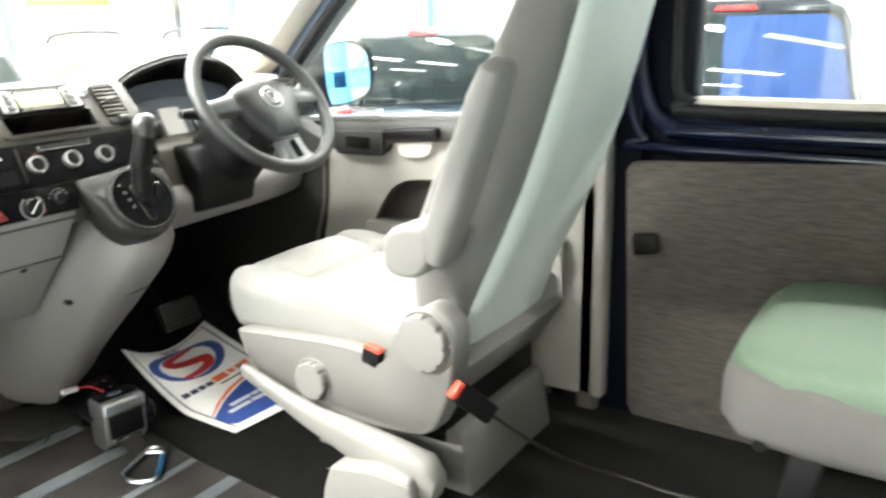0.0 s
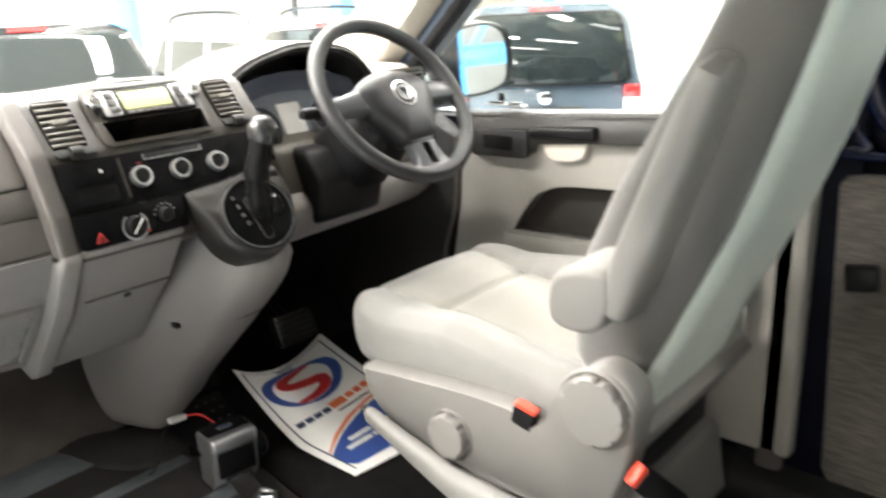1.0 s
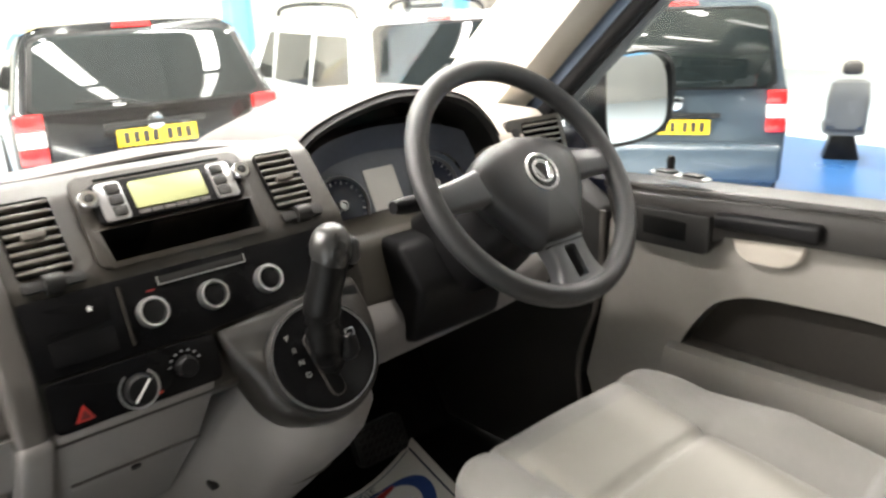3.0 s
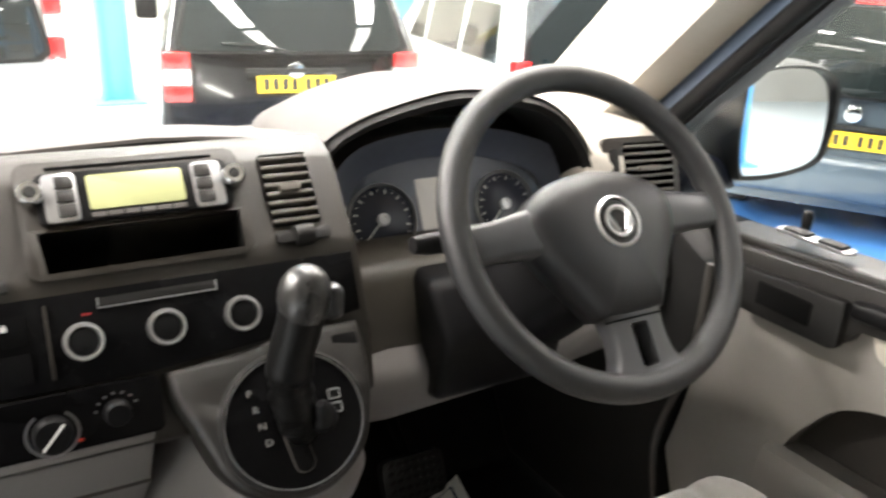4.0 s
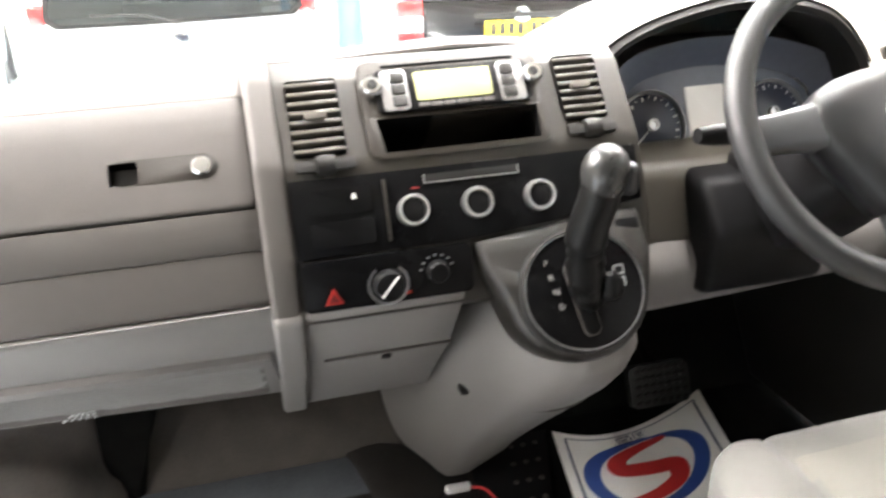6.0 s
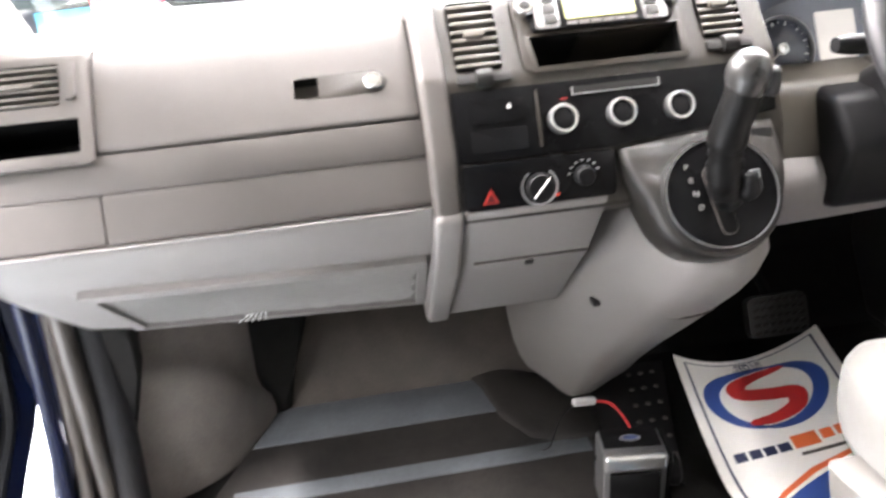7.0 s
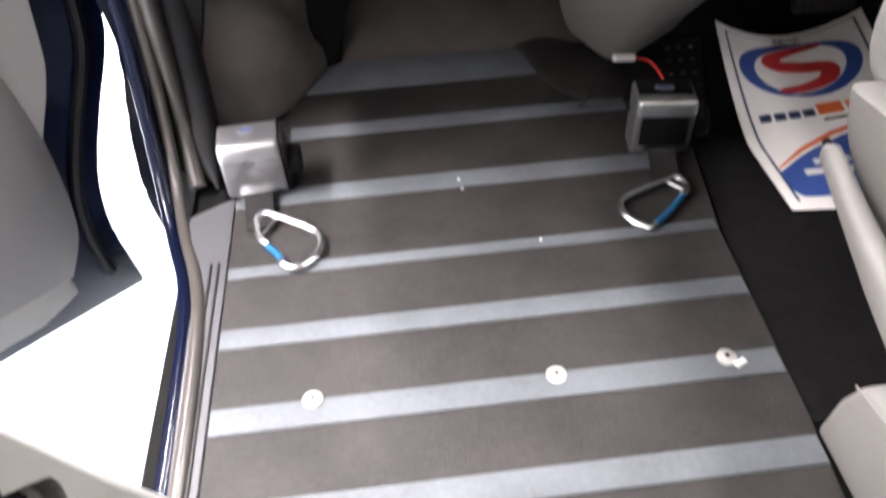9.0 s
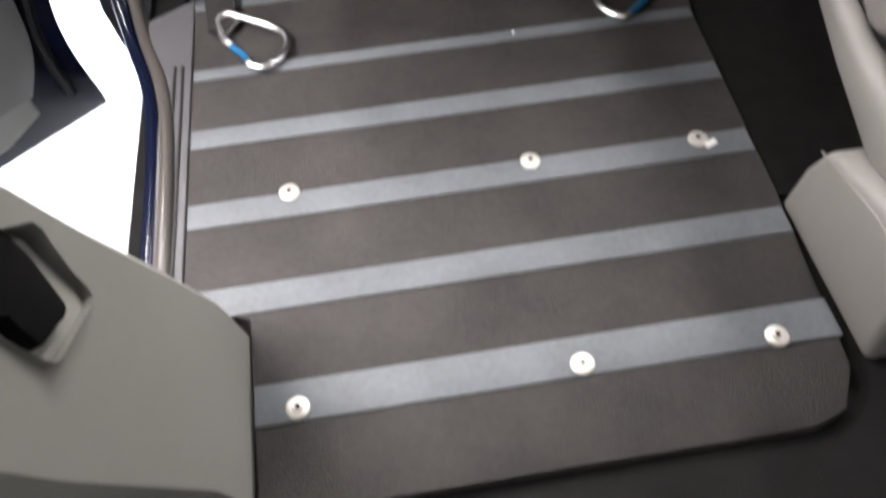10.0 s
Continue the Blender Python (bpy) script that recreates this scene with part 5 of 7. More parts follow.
# folded armrest on the inboard side
bm = B()
UPA = Vector((0, 0.935, 0.354))
pad(bm, [((0.214, -0.033, 0.528), 0.020, 0.014, X, UPA), ((0.212, -0.039, 0.545), 0.040, 0.026, X, UPA), ((0.210, -0.068, 0.625), 0.044, 0.029, X, UPA), ((0.212, -0.105, 0.725), 0.044, 0.028, X, UPA), ((0.214, -0.138, 0.815), 0.043, 0.026, X, UPA), ((0.218, -0.155, 0.862), 0.038, 0.022, X, UPA), ((0.222, -0.161, 0.878), 0.020, 0.012, X, UPA)], 20, 0.62)
arm = part("armrest", bm, M_SEATPLAS, seat, "folded grey armrest")
bm = B()
piv = curve2([(0.034, 0.594), (0.050, 0.578), (0.056, 0.545), (0.050, 0.516), (0.022, 0.506), (-0.012, 0.510), (-0.036, 0.530), (-0.046, 0.565), (-0.040, 0.600), (-0.005, 0.604), (0.034, 0.594)], 4)[:-1]
loft(bm, [[(x, 0.004 + (y - 0.004) * k, 0.552 + (z - 0.552) * k) for y, z in piv] for x, k in ((0.310, 1.0), (0.186, 1.0), (0.176, 0.97), (0.171, 0.90), (0.169, 0.75))])
part("armrest_pivot", bm, M_SEATPLAS, arm, angle=70)
# pedestal
bm = B()
prism(bm, [(0.40, -0.012), (0.40, 0.132), (0.016, 0.132), (0.004, 0.124), (-0.020, -0.012)], 0.335, 0.705, "x", 0.01)
ped = part("pedestal", bm, M_BRAKE, seat, "pale grey seat pedestal box")
bm = B()
box(bm, (0.30, 0.03, 0.130), (0.70, 0.40, 0.205), 0.008)
part("seat_rail", bm, M_BLACK, seat)
bm = B()
box(bm, (0.331, 0.04, 0.100), (0.3355, 0.36, 0.124), 0.001)
part("pedestal_gap", bm, M_BLACK, ped)
# loose rear buckle lying on the pedestal with its cable
lb = thing("seat_belt_buckle", "black belt buckle with a red button on a grey cable", "buckle")
m = plane_frame((0.192, -0.088, 0.306), (0.62, -0.38, -0.68), (0.5, -0.25, 0.8))
bm = B()
box(bm, (-0.005, -0.020, -0.012), (0.085, 0.020, 0.012), 0.006, m)
part("buckle_body", bm, M_BLACK, lb)
bm = B()
box(bm, (-0.016, -0.017, -0.009), (-0.004, 0.017, 0.009), 0.003, m)
part("buckle_button", bm, M_REDPLAS, lb)
bm = B()
tube(bm, smooth_path([m @ Vector((0.08, 0, 0)), (0.330, -0.150, 0.165), (0.455, -0.190, 0.062), (0.555, -0.262, -0.004), (0.56, -0.40, -0.008), (0.60, -0.60, -0.008)], 8), 0.0036, 8)
part("buckle_cable", bm, M_TAUPE, lb)

# ---- handbrake and its housing ----
hb = thing("handbrake", "pale grey handbrake lever and housing beside the seat", "handbrake")
bm = B()
prism(bm, [(0.195, -0.012), (0.182, 0.07), (0.160, 0.125), (0.05, 0.155), (-0.03, 0.150), (-0.045, -0.012)], 0.110, 0.195, "x", 0.012, 3)
hou = part("housing", bm, M_BRAKE, hb)
bm = B()
tube(bm, [(0.1095, 0.165, 0.118), (0.1095, 0.05, 0.140), (0.1095, -0.03, 0.138)], 0.0013, 6)
part("housing_edge", bm, M_SEATPLAS, hou)
bm = B()
secs = []
for y, z, w, h in ((0.458, 0.230, 0.008, 0.009), (0.450, 0.228, 0.013, 0.014), (0.36, 0.202, 0.016, 0.018), (0.26, 0.176, 0.019, 0.026), (0.15, 0.160, 0.024, 0.038), (0.05, 0.146, 0.028, 0.046), (-0.03, 0.138, 0.030, 0.046), (-0.06, 0.125, 0.022, 0.030)):
    secs.append(((0.160 + 0.022 * max(0.0, y / 0.45), y, z), w, h, X, (0, -0.25, 0.97)))
pad(bm, secs, 20, 0.75)
part("lever_sleeve", bm, M_BRAKE, hb, angle=70)
bm = B()
tube(bm, [(0.182, 0.456, 0.231), (0.182, 0.467, 0.235)], 0.006, 10)
part("lever_button", bm, M_BLACK, hb)

# ---- driver's door ----
ddoor = thing("driver_door", "closed driver's door with grey trim and a dark pocket", "door")
bm = B()
box(bm, (0.86, -0.11, -0.35), (0.93, 0.98, 0.665), 0.02)
part("door_skin", bm, M_SHUT, ddoor)
bm = B()
outer = [(-0.10, 0.02), (0.60, 0.02), (0.74, 0.12), (0.795, 0.27), (0.752, 0.45), (0.74, 0.60), (0.74, 0.625), (-0.10, 0.66)]
prism(bm, outer, 0.815, 0.862, "x", 0.012, 3)
card = part("door_card", bm, M_DOORCARD, ddoor, "pale grey door card")
bm = B()
prism(bm, [(-0.10, 0.652), (0.34, 0.638), (0.505, 0.634), (0.518, 0.596), (0.69, 0.588), (0.72, 0.60), (0.74, 0.672), (0.336, 0.694), (-0.10, 0.720)], 0.792, 0.862, "x", 0.010, 3)
belt = part("door_top_rail", bm, M_SHIELD, ddoor, "dark taupe door top rail")
bm = B()
prism(bm, [(-0.10, 0.716), (0.336, 0.690), (0.745, 0.668), (0.745, 0.682), (0.336, 0.704), (-0.10, 0.730)], 0.798, 0.866, "x", 0.004)
part("window_seal", bm, M_SHIELD, belt)
bm = B()
prism(bm, [(0.520, 0.595), (0.530, 0.588), (0.675, 0.585), (0.692, 0.60), (0.690, 0.648), (0.520, 0.657)], 0.781, 0.80, "x", 0.007)
hp = part("handle_panel", bm, M_DARK, belt)
bm = B()
box(bm, (0.7785, 0.562, 0.606), (0.783, 0.645, 0.638), 0.002)
part("handle_recess", bm, M_HOLE, hp)
bm = B()
prism(bm, [(0.342, 0.644), (0.515, 0.640), (0.515, 0.664), (0.342, 0.676)], 0.776, 0.80, "x", 0.009, 3)
part("grab_handle", bm, M_BLACK, belt)
bm = B()
prism(bm, curve2([(0.372, 0.640), (0.378, 0.612), (0.395, 0.596), (0.430, 0.590), (0.470, 0.592), (0.486, 0.610), (0.488, 0.638)], 3), 0.800, 0.82, "x", 0.006)
part("pull_cup", bm, M_HEAD, card, "cream pull cup")
bm = B()
po = curve2([(0.582, 0.404), (0.566, 0.436), (0.530, 0.486), (0.498, 0.510), (0.45, 0.526), (0.36, 0.534), (0.27, 0.538), (0.236, 0.530), (0.230, 0.500), (0.236, 0.435), (0.248, 0.418), (0.30, 0.413), (0.45, 0.408), (0.582, 0.404)], 3)[:-1]
cut(card, prism(B(), po, 0.78, 0.850, "x"))
va = [bm.verts.new((0.8155, y, z)) for y, z in po]
vb = [bm.verts.new((0.849, y, z)) for y, z in po]
for i in range(len(po)):
    j = (i + 1) % len(po)
    bm.faces.new((va[i], va[j], vb[j], vb[i]))
bm.faces.new(vb)
part("door_pocket", bm, mat("dark_brown_pocket_lining", (0.022, 0.019, 0.016), 0.85, vary=0.2), card, "dark door pocket")
bm = B()
rings = []
for y, z0 in ((0.60, 0.392), (0.50, 0.395), (0.35, 0.400), (0.20, 0.406), (0.0, 0.412)):
    rings.append([(0.816, y, z0 + 0.012), (0.797, y, z0 + 0.006), (0.787, y, z0 - 0.02), (0.795, y, z0 - 0.13), (0.816, y, z0 - 0.15)])
loft(bm, rings)
part("pocket_front", bm, M_DOORCARD, card)
bm = B()
prism(bm, [(0.74, 0.03), (0.80, 0.27), (0.756, 0.45), (0.752, 0.62), (0.84, 0.66), (1.36, 0.72), (1.36, 0.0)], 0.80, 0.87, "x", 0.01)
part("kick_panel", bm, M_DARK, van, "dark footwell side panel")
bm = B()
tube(bm, smooth_path([(0.803, 0.742, 0.05), (0.800, 0.798, 0.27), (0.803, 0.755, 0.45), (0.803, 0.748, 0.62)], 5), 0.006, 8)
part("door_seal", bm, M_MID, van, "grey door seal edge")
# lock pin and switch plate on the door ledge
bm = B()
tube(bm, [(0.848, 0.640, 0.700), (0.848, 0.640, 0.722), (0.848, 0.640, 0.728)], [0.006, 0.008, 0.005], 12)
part("lock_pin", bm, M_BLACK, ddoor)
bm = B()
plate(bm, rounded(0.026, 0.11, 0.008), 0.004, plane_frame((0.815, 0.60, 0.7035), (1, 0, 0), (0, 1, 0)), 0.001)
sp = part("switch_plate", bm, M_SATIN, ddoor)
for k in (-1, 1):
    bm = B()
    box(bm, (0.805, 0.600 + 0.026 * k - 0.018, 0.706), (0.825, 0.600 + 0.026 * k + 0.018, 0.712), 0.003)
    part("window_switch", bm, M_BLACK, sp)
# glass and quarter
bm = B()
prism(bm, [(-0.12, 0.69), (0.93, 0.66), (1.06, 0.76), (0.55, 1.30), (-0.12, 1.30)], 0.872, 0.877, "x")
ob = part("door_glass", bm, M_GLASS, ddoor)
ob.visible_shadow = False
# door mirror
mir = thing("door_mirror", "black-backed blue door mirror on the driver's door", "mirror", at=(0, 0, 0))
MF = plane_frame((1.103, 0.900, 0.779), (0.975, -0.22, 0.0), (0, 0.0, 1))
mo = curve2([(-0.092, 0.070), (-0.075, 0.088), (0.0, 0.096), (0.065, 0.086), (0.094, 0.050), (0.096, -0.02), (0.080, -0.068), (0.02, -0.090), (-0.055, -0.096), (-0.078, -0.085), (-0.090, -0.02), (-0.092, 0.070)], 4)[:-1]
bm = B()
loft(bm, [[MF @ Vector((x * k - lean, y * k, d)) for x, y in mo] for k, d, lean in ((0.95, -0.018, 0), (0.97, 0.010, 0), (1.03, 0.012, 0), (1.07, 0.0, 0.002), (1.10, -0.03, 0.008), (1.06, -0.07, 0.02), (0.9, -0.11, 0.03), (0.5, -0.14, 0.03))])
part("mirror_shell", bm, M_DARK, mir, angle=60)
bm = B()
TM = MF @ Matrix.Rotation(radians(-3.0), 4, "X")
loft(bm, [[TM @ Vector((x * k, y * k, d)) for x, y in mo] for k, d in ((0.955, -0.003), (0.955, 0.002))])
part("mirror_glass", bm, M_MIRROR, mir, "bright mirror glass")
bm = B()
prism(bm, [(0.88, 0.66), (1.06, 0.655), (1.00, 0.72), (0.93, 0.735)], 0.92, 1.02, "y", 0.02, 3)
part("mirror_arm", bm, M_SHUT, mir, "dark blue mirror arm")

# ---- pedals, plug, paper, anchors ----
pedal = thing("brake_pedal", "black ribbed rubber brake pedal", "pedal")
PF = plane_frame((0.487, 1.072, 0.134), (1, 0.0, 0), (0, 0.42, 0.9))
bm = B()
plate(bm, rounded(0.122, 0.080, 0.014), 0.022, PF, 0.005)
pp = part("pedal_pad", bm, mat("worn_pedal_rubber", (0.014, 0.0145, 0.015), 0.42, vary=0.25, scale=30), pedal)
for k in range(7):
    for r in range(5):
        bm = B()
        box(bm, (-0.0065, -0.003, 0.021), (0.0065, 0.003, 0.0255), 0.001, PF @ Matrix.Translation((-0.0465 + 0.0155 * k, -0.030 + 0.015 * r, 0)) @ Matrix.Rotation(radians(25), 4, "Z"))
        part("tread", bm, M_DARK, pp)
bm = B()
tube(bm, smooth_path([PF @ Vector((0, 0.02, 0)), (0.50, 1.20, 0.22), (0.51, 1.24, 0.42)], 6), 0.011, 8)
part("pedal_arm", bm, M_BLACK, pedal)

footwell = part("driver_footwell", prism(B(), [(0.125, 0.55), (0.11, 0.2), (0.205, 0.2), (0.80, 0.2), (0.80, 1.25), (-0.05, 1.25), (-0.01, 1.05), (0.16, 0.80)], -0.012, -0.003, "z"), M_WELLCARPET, None)
footwell.parent = van
tread = part("tread_plate", prism(B(), [(0.095, 0.86), (0.19, 0.80), (0.30, 1.16), (0.13, 1.17)], -0.003, 0.004, "z", 0.002), M_RUBBER, van, "dimpled rubber corner plate")
for k in range(6):
    for r in range(3):
        x, y = 0.155 + 0.025 * r + 0.012 * k, 0.875 + 0.05 * k
        bm = B()
        lathe(bm, [(0.006, 0.003), (0.005, 0.006), (0.001, 0.007)], 8, Matrix.Translation((x, y, 0)))
        part("dimple", bm, M_MID, tread)

paper = thing("paper_floor_mat", "white printed paper mat with a red and blue swirl", "paper mat")
PW, PH = 0.315, 0.60
SHEET = [Vector((0.252, 0.588)), Vector((0.560, 0.548)), Vector((0.617, 1.120)), Vector((0.243, 0.988))]


def on_paper(u, v, lift=0.0):
    """A point of the sheet, u across and v up it; its top end rides up, most at the corner by the console."""
    a, b = u / PW, v / PH
    b += 0.5 * b * (1 - b)
    p = (SHEET[0] * (1 - a) + SHEET[1] * a) * (1 - b) + (SHEET[3] * (1 - a) + SHEET[2] * a) * b
    top = max(0.0, (b - 0.42) / 0.58) ** 1.4
    rise = 0.004 + top * (0.130 * (1 - a) ** 2 + 0.055 * a * a) + 0.003 * math.sin(9 * u + 4 * v) ** 2
    return Vector((p.x, p.y, rise + lift))


def on_sheet(bm, outline, lift, step=0.02, thick=0.0):
    """Lay an outline on the sheet as small quads clipped by a fan from its middle."""
    c = (sum(p[0] for p in outline) / len(outline), sum(p[1] for p in outline) / len(outline))
    n = len(outline)
    rings = []
    for k in (1.0, 0.66, 0.33):
        rings.append([bm.verts.new(on_paper(c[0] + (x - c[0]) * k, c[1] + (y - c[1]) * k, lift)) for x, y in outline])
    for a, b in zip(rings, rings[1:]):
        for i in range(n):
            bm.faces.new((a[i], a[(i + 1) % n], b[(i + 1) % n], b[i]))
    bm.faces.new(rings[-1])
    return bm


def ribbon(bm, pts, widths, lift):
    """A flat band along points on the sheet."""
    prev = None
    for i, (p, w) in enumerate(zip(pts, widths)):
        q, r = pts[min(i + 1, len(pts) - 1)], pts[max(i - 1, 0)]
        d = Vector((q[0] - r[0], q[1] - r[1])).normalized()
        a = bm.verts.new(on_paper(p[0] - d.y * w / 2, p[1] + d.x * w / 2, lift))
        b = bm.verts.new(on_paper(p[0] + d.y * w / 2, p[1] - d.x * w / 2, lift))
        if prev:
            bm.faces.new((prev[0], prev[1], b, a))
        prev = (a, b)
    return bm


bm = B()
grid = [[bm.verts.new(on_paper(PW * i / 10, PH * j / 24)) for i in range(11)] for j in range(25)]
for j in range(24):
    for i in range(10):
        bm.faces.new((grid[j][i], grid[j][i + 1], grid[j + 1][i + 1], grid[j + 1][i]))
low = [[bm.verts.new(on_paper(PW * i / 10, PH * j / 24, -0.0012)) for i in (0, 10)] for j in range(25)]
for j in range(24):
    bm.faces.new((grid[j][0], low[j][0], low[j + 1][0], grid[j + 1][0]))
    bm.faces.new((grid[j][10], low[j][1], low[j + 1][1], grid[j + 1][10]))
part("sheet", bm, M_PAPER, paper)
# thin navy border line
bm = B()
ribbon(bm, [(0.020, 0.02 + 0.555 * k / 20) for k in range(21)], [0.0045] * 21, 0.0006)
ribbon(bm, [(0.020 + 0.275 * k / 10, 0.575) for k in range(11)], [0.0045] * 11, 0.0006)
ribbon(bm, [(0.295, 0.02 + 0.555 * k / 20) for k in range(21)], [0.0045] * 21, 0.0006)
part("border_line", bm, M_NAVY, paper)
CXP, CYP, RP = 0.155, 0.425, 0.092
for mm, a0, a1, wmax, rr, nm in ((M_INKBLUE, 64, 262, 0.030, 1.12, "blue_swirl"), (M_INKBLUE, 244, 442, 0.030, 1.12, "blue_swirl")):
    pts, ws = [], []
    for k in range(33):
        f = k / 32
        a = radians(a0 + (a1 - a0) * f)
        pts.append((CXP + 1.06 * RP * rr * math.cos(a), CYP + 1.02 * RP * rr * math.sin(a)))
        ws.append(0.002 + wmax * math.sin(math.pi * f) ** 0.8)
    part(nm, ribbon(B(), pts, ws, 0.0006), mm, paper)
pts = [(p.x, CYP + 1.22 * (p.y - CYP)) for p in smooth_path([(0.215, 0.492, 0), (0.160, 0.490, 0), (0.110, 0.470, 0), (0.105, 0.440, 0), (0.155, 0.425, 0), (0.205, 0.410, 0), (0.200, 0.378, 0), (0.150, 0.360, 0), (0.095, 0.358, 0)], 6)]
ws = [0.002 + 0.040 * math.sin(math.pi * i / (len(pts) - 1)) ** 0.40 for i in range(len(pts))]
part("red_swirl", ribbon(B(), pts, ws, 0.0010), M_INKRED, paper)
# lettering that can be read, along the top edge
tm = plane_frame(on_paper(0.145, 0.548, 0.0016), on_paper(0.25, 0.548) - on_paper(0.05, 0.548), on_paper(0.15, 0.565) - on_paper(0.15, 0.535))
writing("VALETED USING", 0.022, tm, M_NAVY, paper)
# brand line and small print as plain bars
for u0, u1, v, h, mm in ((0.036, 0.058, 0.262, 0.022, M_NAVY), (0.064, 0.086, 0.262, 0.022, M_NAVY), (0.091, 0.113, 0.262, 0.022, M_NAVY), (0.118, 0.141, 0.262, 0.022, M_NAVY), (0.147, 0.196, 0.268, 0.034, M_INKORANGE), (0.203, 0.226, 0.270, 0.024, M_INKORANGE), (0.232, 0.252, 0.270, 0.024, M_INKORANGE), (0.258, 0.278, 0.270, 0.024, M_INKORANGE), (0.150, 0.255, 0.236, 0.008, M_MID)):
    part("print_bar", ribbon(B(), [(u0 + (u1 - u0) * k / 4, v) for k in range(5)], [h] * 5, 0.0006), mm, paper)
foot = curve2([(0.020, 0.100), (0.021, 0.055), (0.030, 0.036), (0.050, 0.030), (0.16, 0.030), (0.265, 0.030), (0.285, 0.036), (0.294, 0.055), (0.295, 0.13), (0.295, 0.203), (0.26, 0.204), (0.20, 0.195), (0.14, 0.174), (0.08, 0.144), (0.020, 0.100)], 3)[:-1]
part("blue_footer", on_sheet(B(), foot, 0.0006), M_INKBLUE, paper)
part("orange_curve", ribbon(B(), [(0.020, 0.110), (0.08, 0.158), (0.15, 0.195), (0.23, 0.216), (0.295, 0.222)], [0.003, 0.010, 0.012, 0.010, 0.003], 0.0006), M_INKORANGE, paper)
for u0, u1, v, h in ((0.085, 0.15, 0.118, 0.016), (0.155, 0.275, 0.118, 0.016), (0.06, 0.13, 0.092, 0.016), (0.135, 0.27, 0.092, 0.016), (0.19, 0.26, 0.06, 0.010)):
    part("print_bar", ribbon(B(), [(u0 + (u1 - u0) * k / 4, v) for k in range(5)], [h] * 5, 0.0012), M_WHITEINK, paper)


M_ALLOY = mat("polished_aluminium", (0.82, 0.82, 0.83), 0.22, 1.0, vary=0.06, scale=40)
M_GATE = mat("anodised_blue", (0.015, 0.16, 0.36), 0.35, 0.5)
M_WEB = mat("brown_black_webbing", (0.011, 0.0095, 0.0085), 0.8, vary=0.25, scale=60, bump=0.6, bump_scale=900)


def anchor(cx, cy, rz, clip, label, shaded=False):
    """A steel retractor housing with a short strap and a carabiner."""
    ob = thing("wheelchair_anchor", label, "anchor", "wheelchair anchors", at=(cx, cy, 0.004))
    ob.rotation_euler = (0, 0, radians(rz))
    bm = B()
    prism(bm, [(0.040, 0.0), (0.040, 0.108), (0.034, 0.118), (-0.022, 0.120), (-0.036, 0.110), (-0.030, 0.02), (-0.012, 0.0)], -0.050, 0.050, "x", 0.004, 3)
    part("housing", bm, M_SATIN, ob, "satin steel cover")
    bm = B()
    prism(bm, [(0.040, 0.0), (0.038, 0.112), (-0.022, 0.116), (-0.034, 0.10), (-0.012, 0.0)], 0.050, 0.060, "x", 0.003)
    part("side_cheek", bm, M_BLACK, ob)
    bm = B()
    lathe(bm, [(0.026, 0.0), (0.026, 0.016), (0.020, 0.022), (0.001, 0.022)], 20, Matrix.Translation((0.060, 0.004, 0.055)) @ Matrix.Rotation(radians(90), 4, "Y"))
    part("wind_knob", bm, M_BLACK, ob)
    bm = B()
    plate(bm, ellipse(0.017, 0.008, 20), 0.0012, Matrix.Translation((0.0, 0.008, 0.1205)))
    em2 = part("maker_oval", bm, M_SATIN, ob)
    bm = B()
    plate(bm, ellipse(0.012, 0.005, 16), 0.0012, Matrix.Translation((0.0, 0.008, 0.1212)))
    part("oval_centre", bm, mat("slate_blue_enamel", (0.10, 0.13, 0.25), 0.3), em2)
    bm = B()
    box(bm, (-0.030, -0.040, 0.018), (0.030, -0.022, 0.028), 0.002)
    part("strap_slot", bm, M_CHROME, ob)
    bm = B()
    st = [(-0.030, 0.024), (-0.060, 0.018), (-0.090, 0.010), (-0.116, 0.012), (-0.116, 0.009), (-0.090, 0.007), (-0.060, 0.015), (-0.030, 0.020)]
    prism(bm, st, -0.023, 0.023, "x", 0.0008)
    part("strap", bm, M_WEB, ob, "dark webbing strap")
    # The shaded anchor gets black plates in place of shade on front and top.
    if shaded:
        bm = B()
        box(bm, (-0.040, -0.0395, 0.032), (0.040, -0.026, 0.088), 0.003)
        part("front_opening", bm, M_BLACK, ob, "black plate for the shaded open front of the cover")
        bm = B()
        box(bm, (-0.046, -0.014, 0.117), (0.046, 0.034, 0.1206), 0.001)
        part("top_panel", bm, M_BLACK, ob, "black plate for the shaded top of the cover")
    back = Matrix.Rotation(radians(-rz), 4, "Z") @ Matrix.Translation((-cx, -cy, -0.004))
    spine, gate, pin = clip
    bm = B()
    tube(bm, [back @ p for p in smooth_path([(x, y, 0.013) for x, y in spine], 7)], 0.0066, 12)
    car = part("carabiner", bm, M_ALLOY, ob, "bright aluminium carabiner")
    bm = B()
    tube(bm, [back @ p for p in smooth_path([(x, y, 0.013) for x, y in gate], 5)], 0.0056, 10)
    part("gate", bm, M_GATE, car, "blue sprung gate")
    bm = B()
    a, b = [back @ Vector((x, y, 0.014)) for x, y in pin]
    tube(bm, [a, b], 0.0028, 8)
    part("cross_pin", bm, M_ALLOY, car)
    bm = B()
    box(bm, (-0.0505, -0.040, 0.088), (0.0505, -0.020, 0.1215), 0.012, seg=5)
    part("cover_lip", bm, M_BRIGHT, ob, "polished front lip")
    return ob


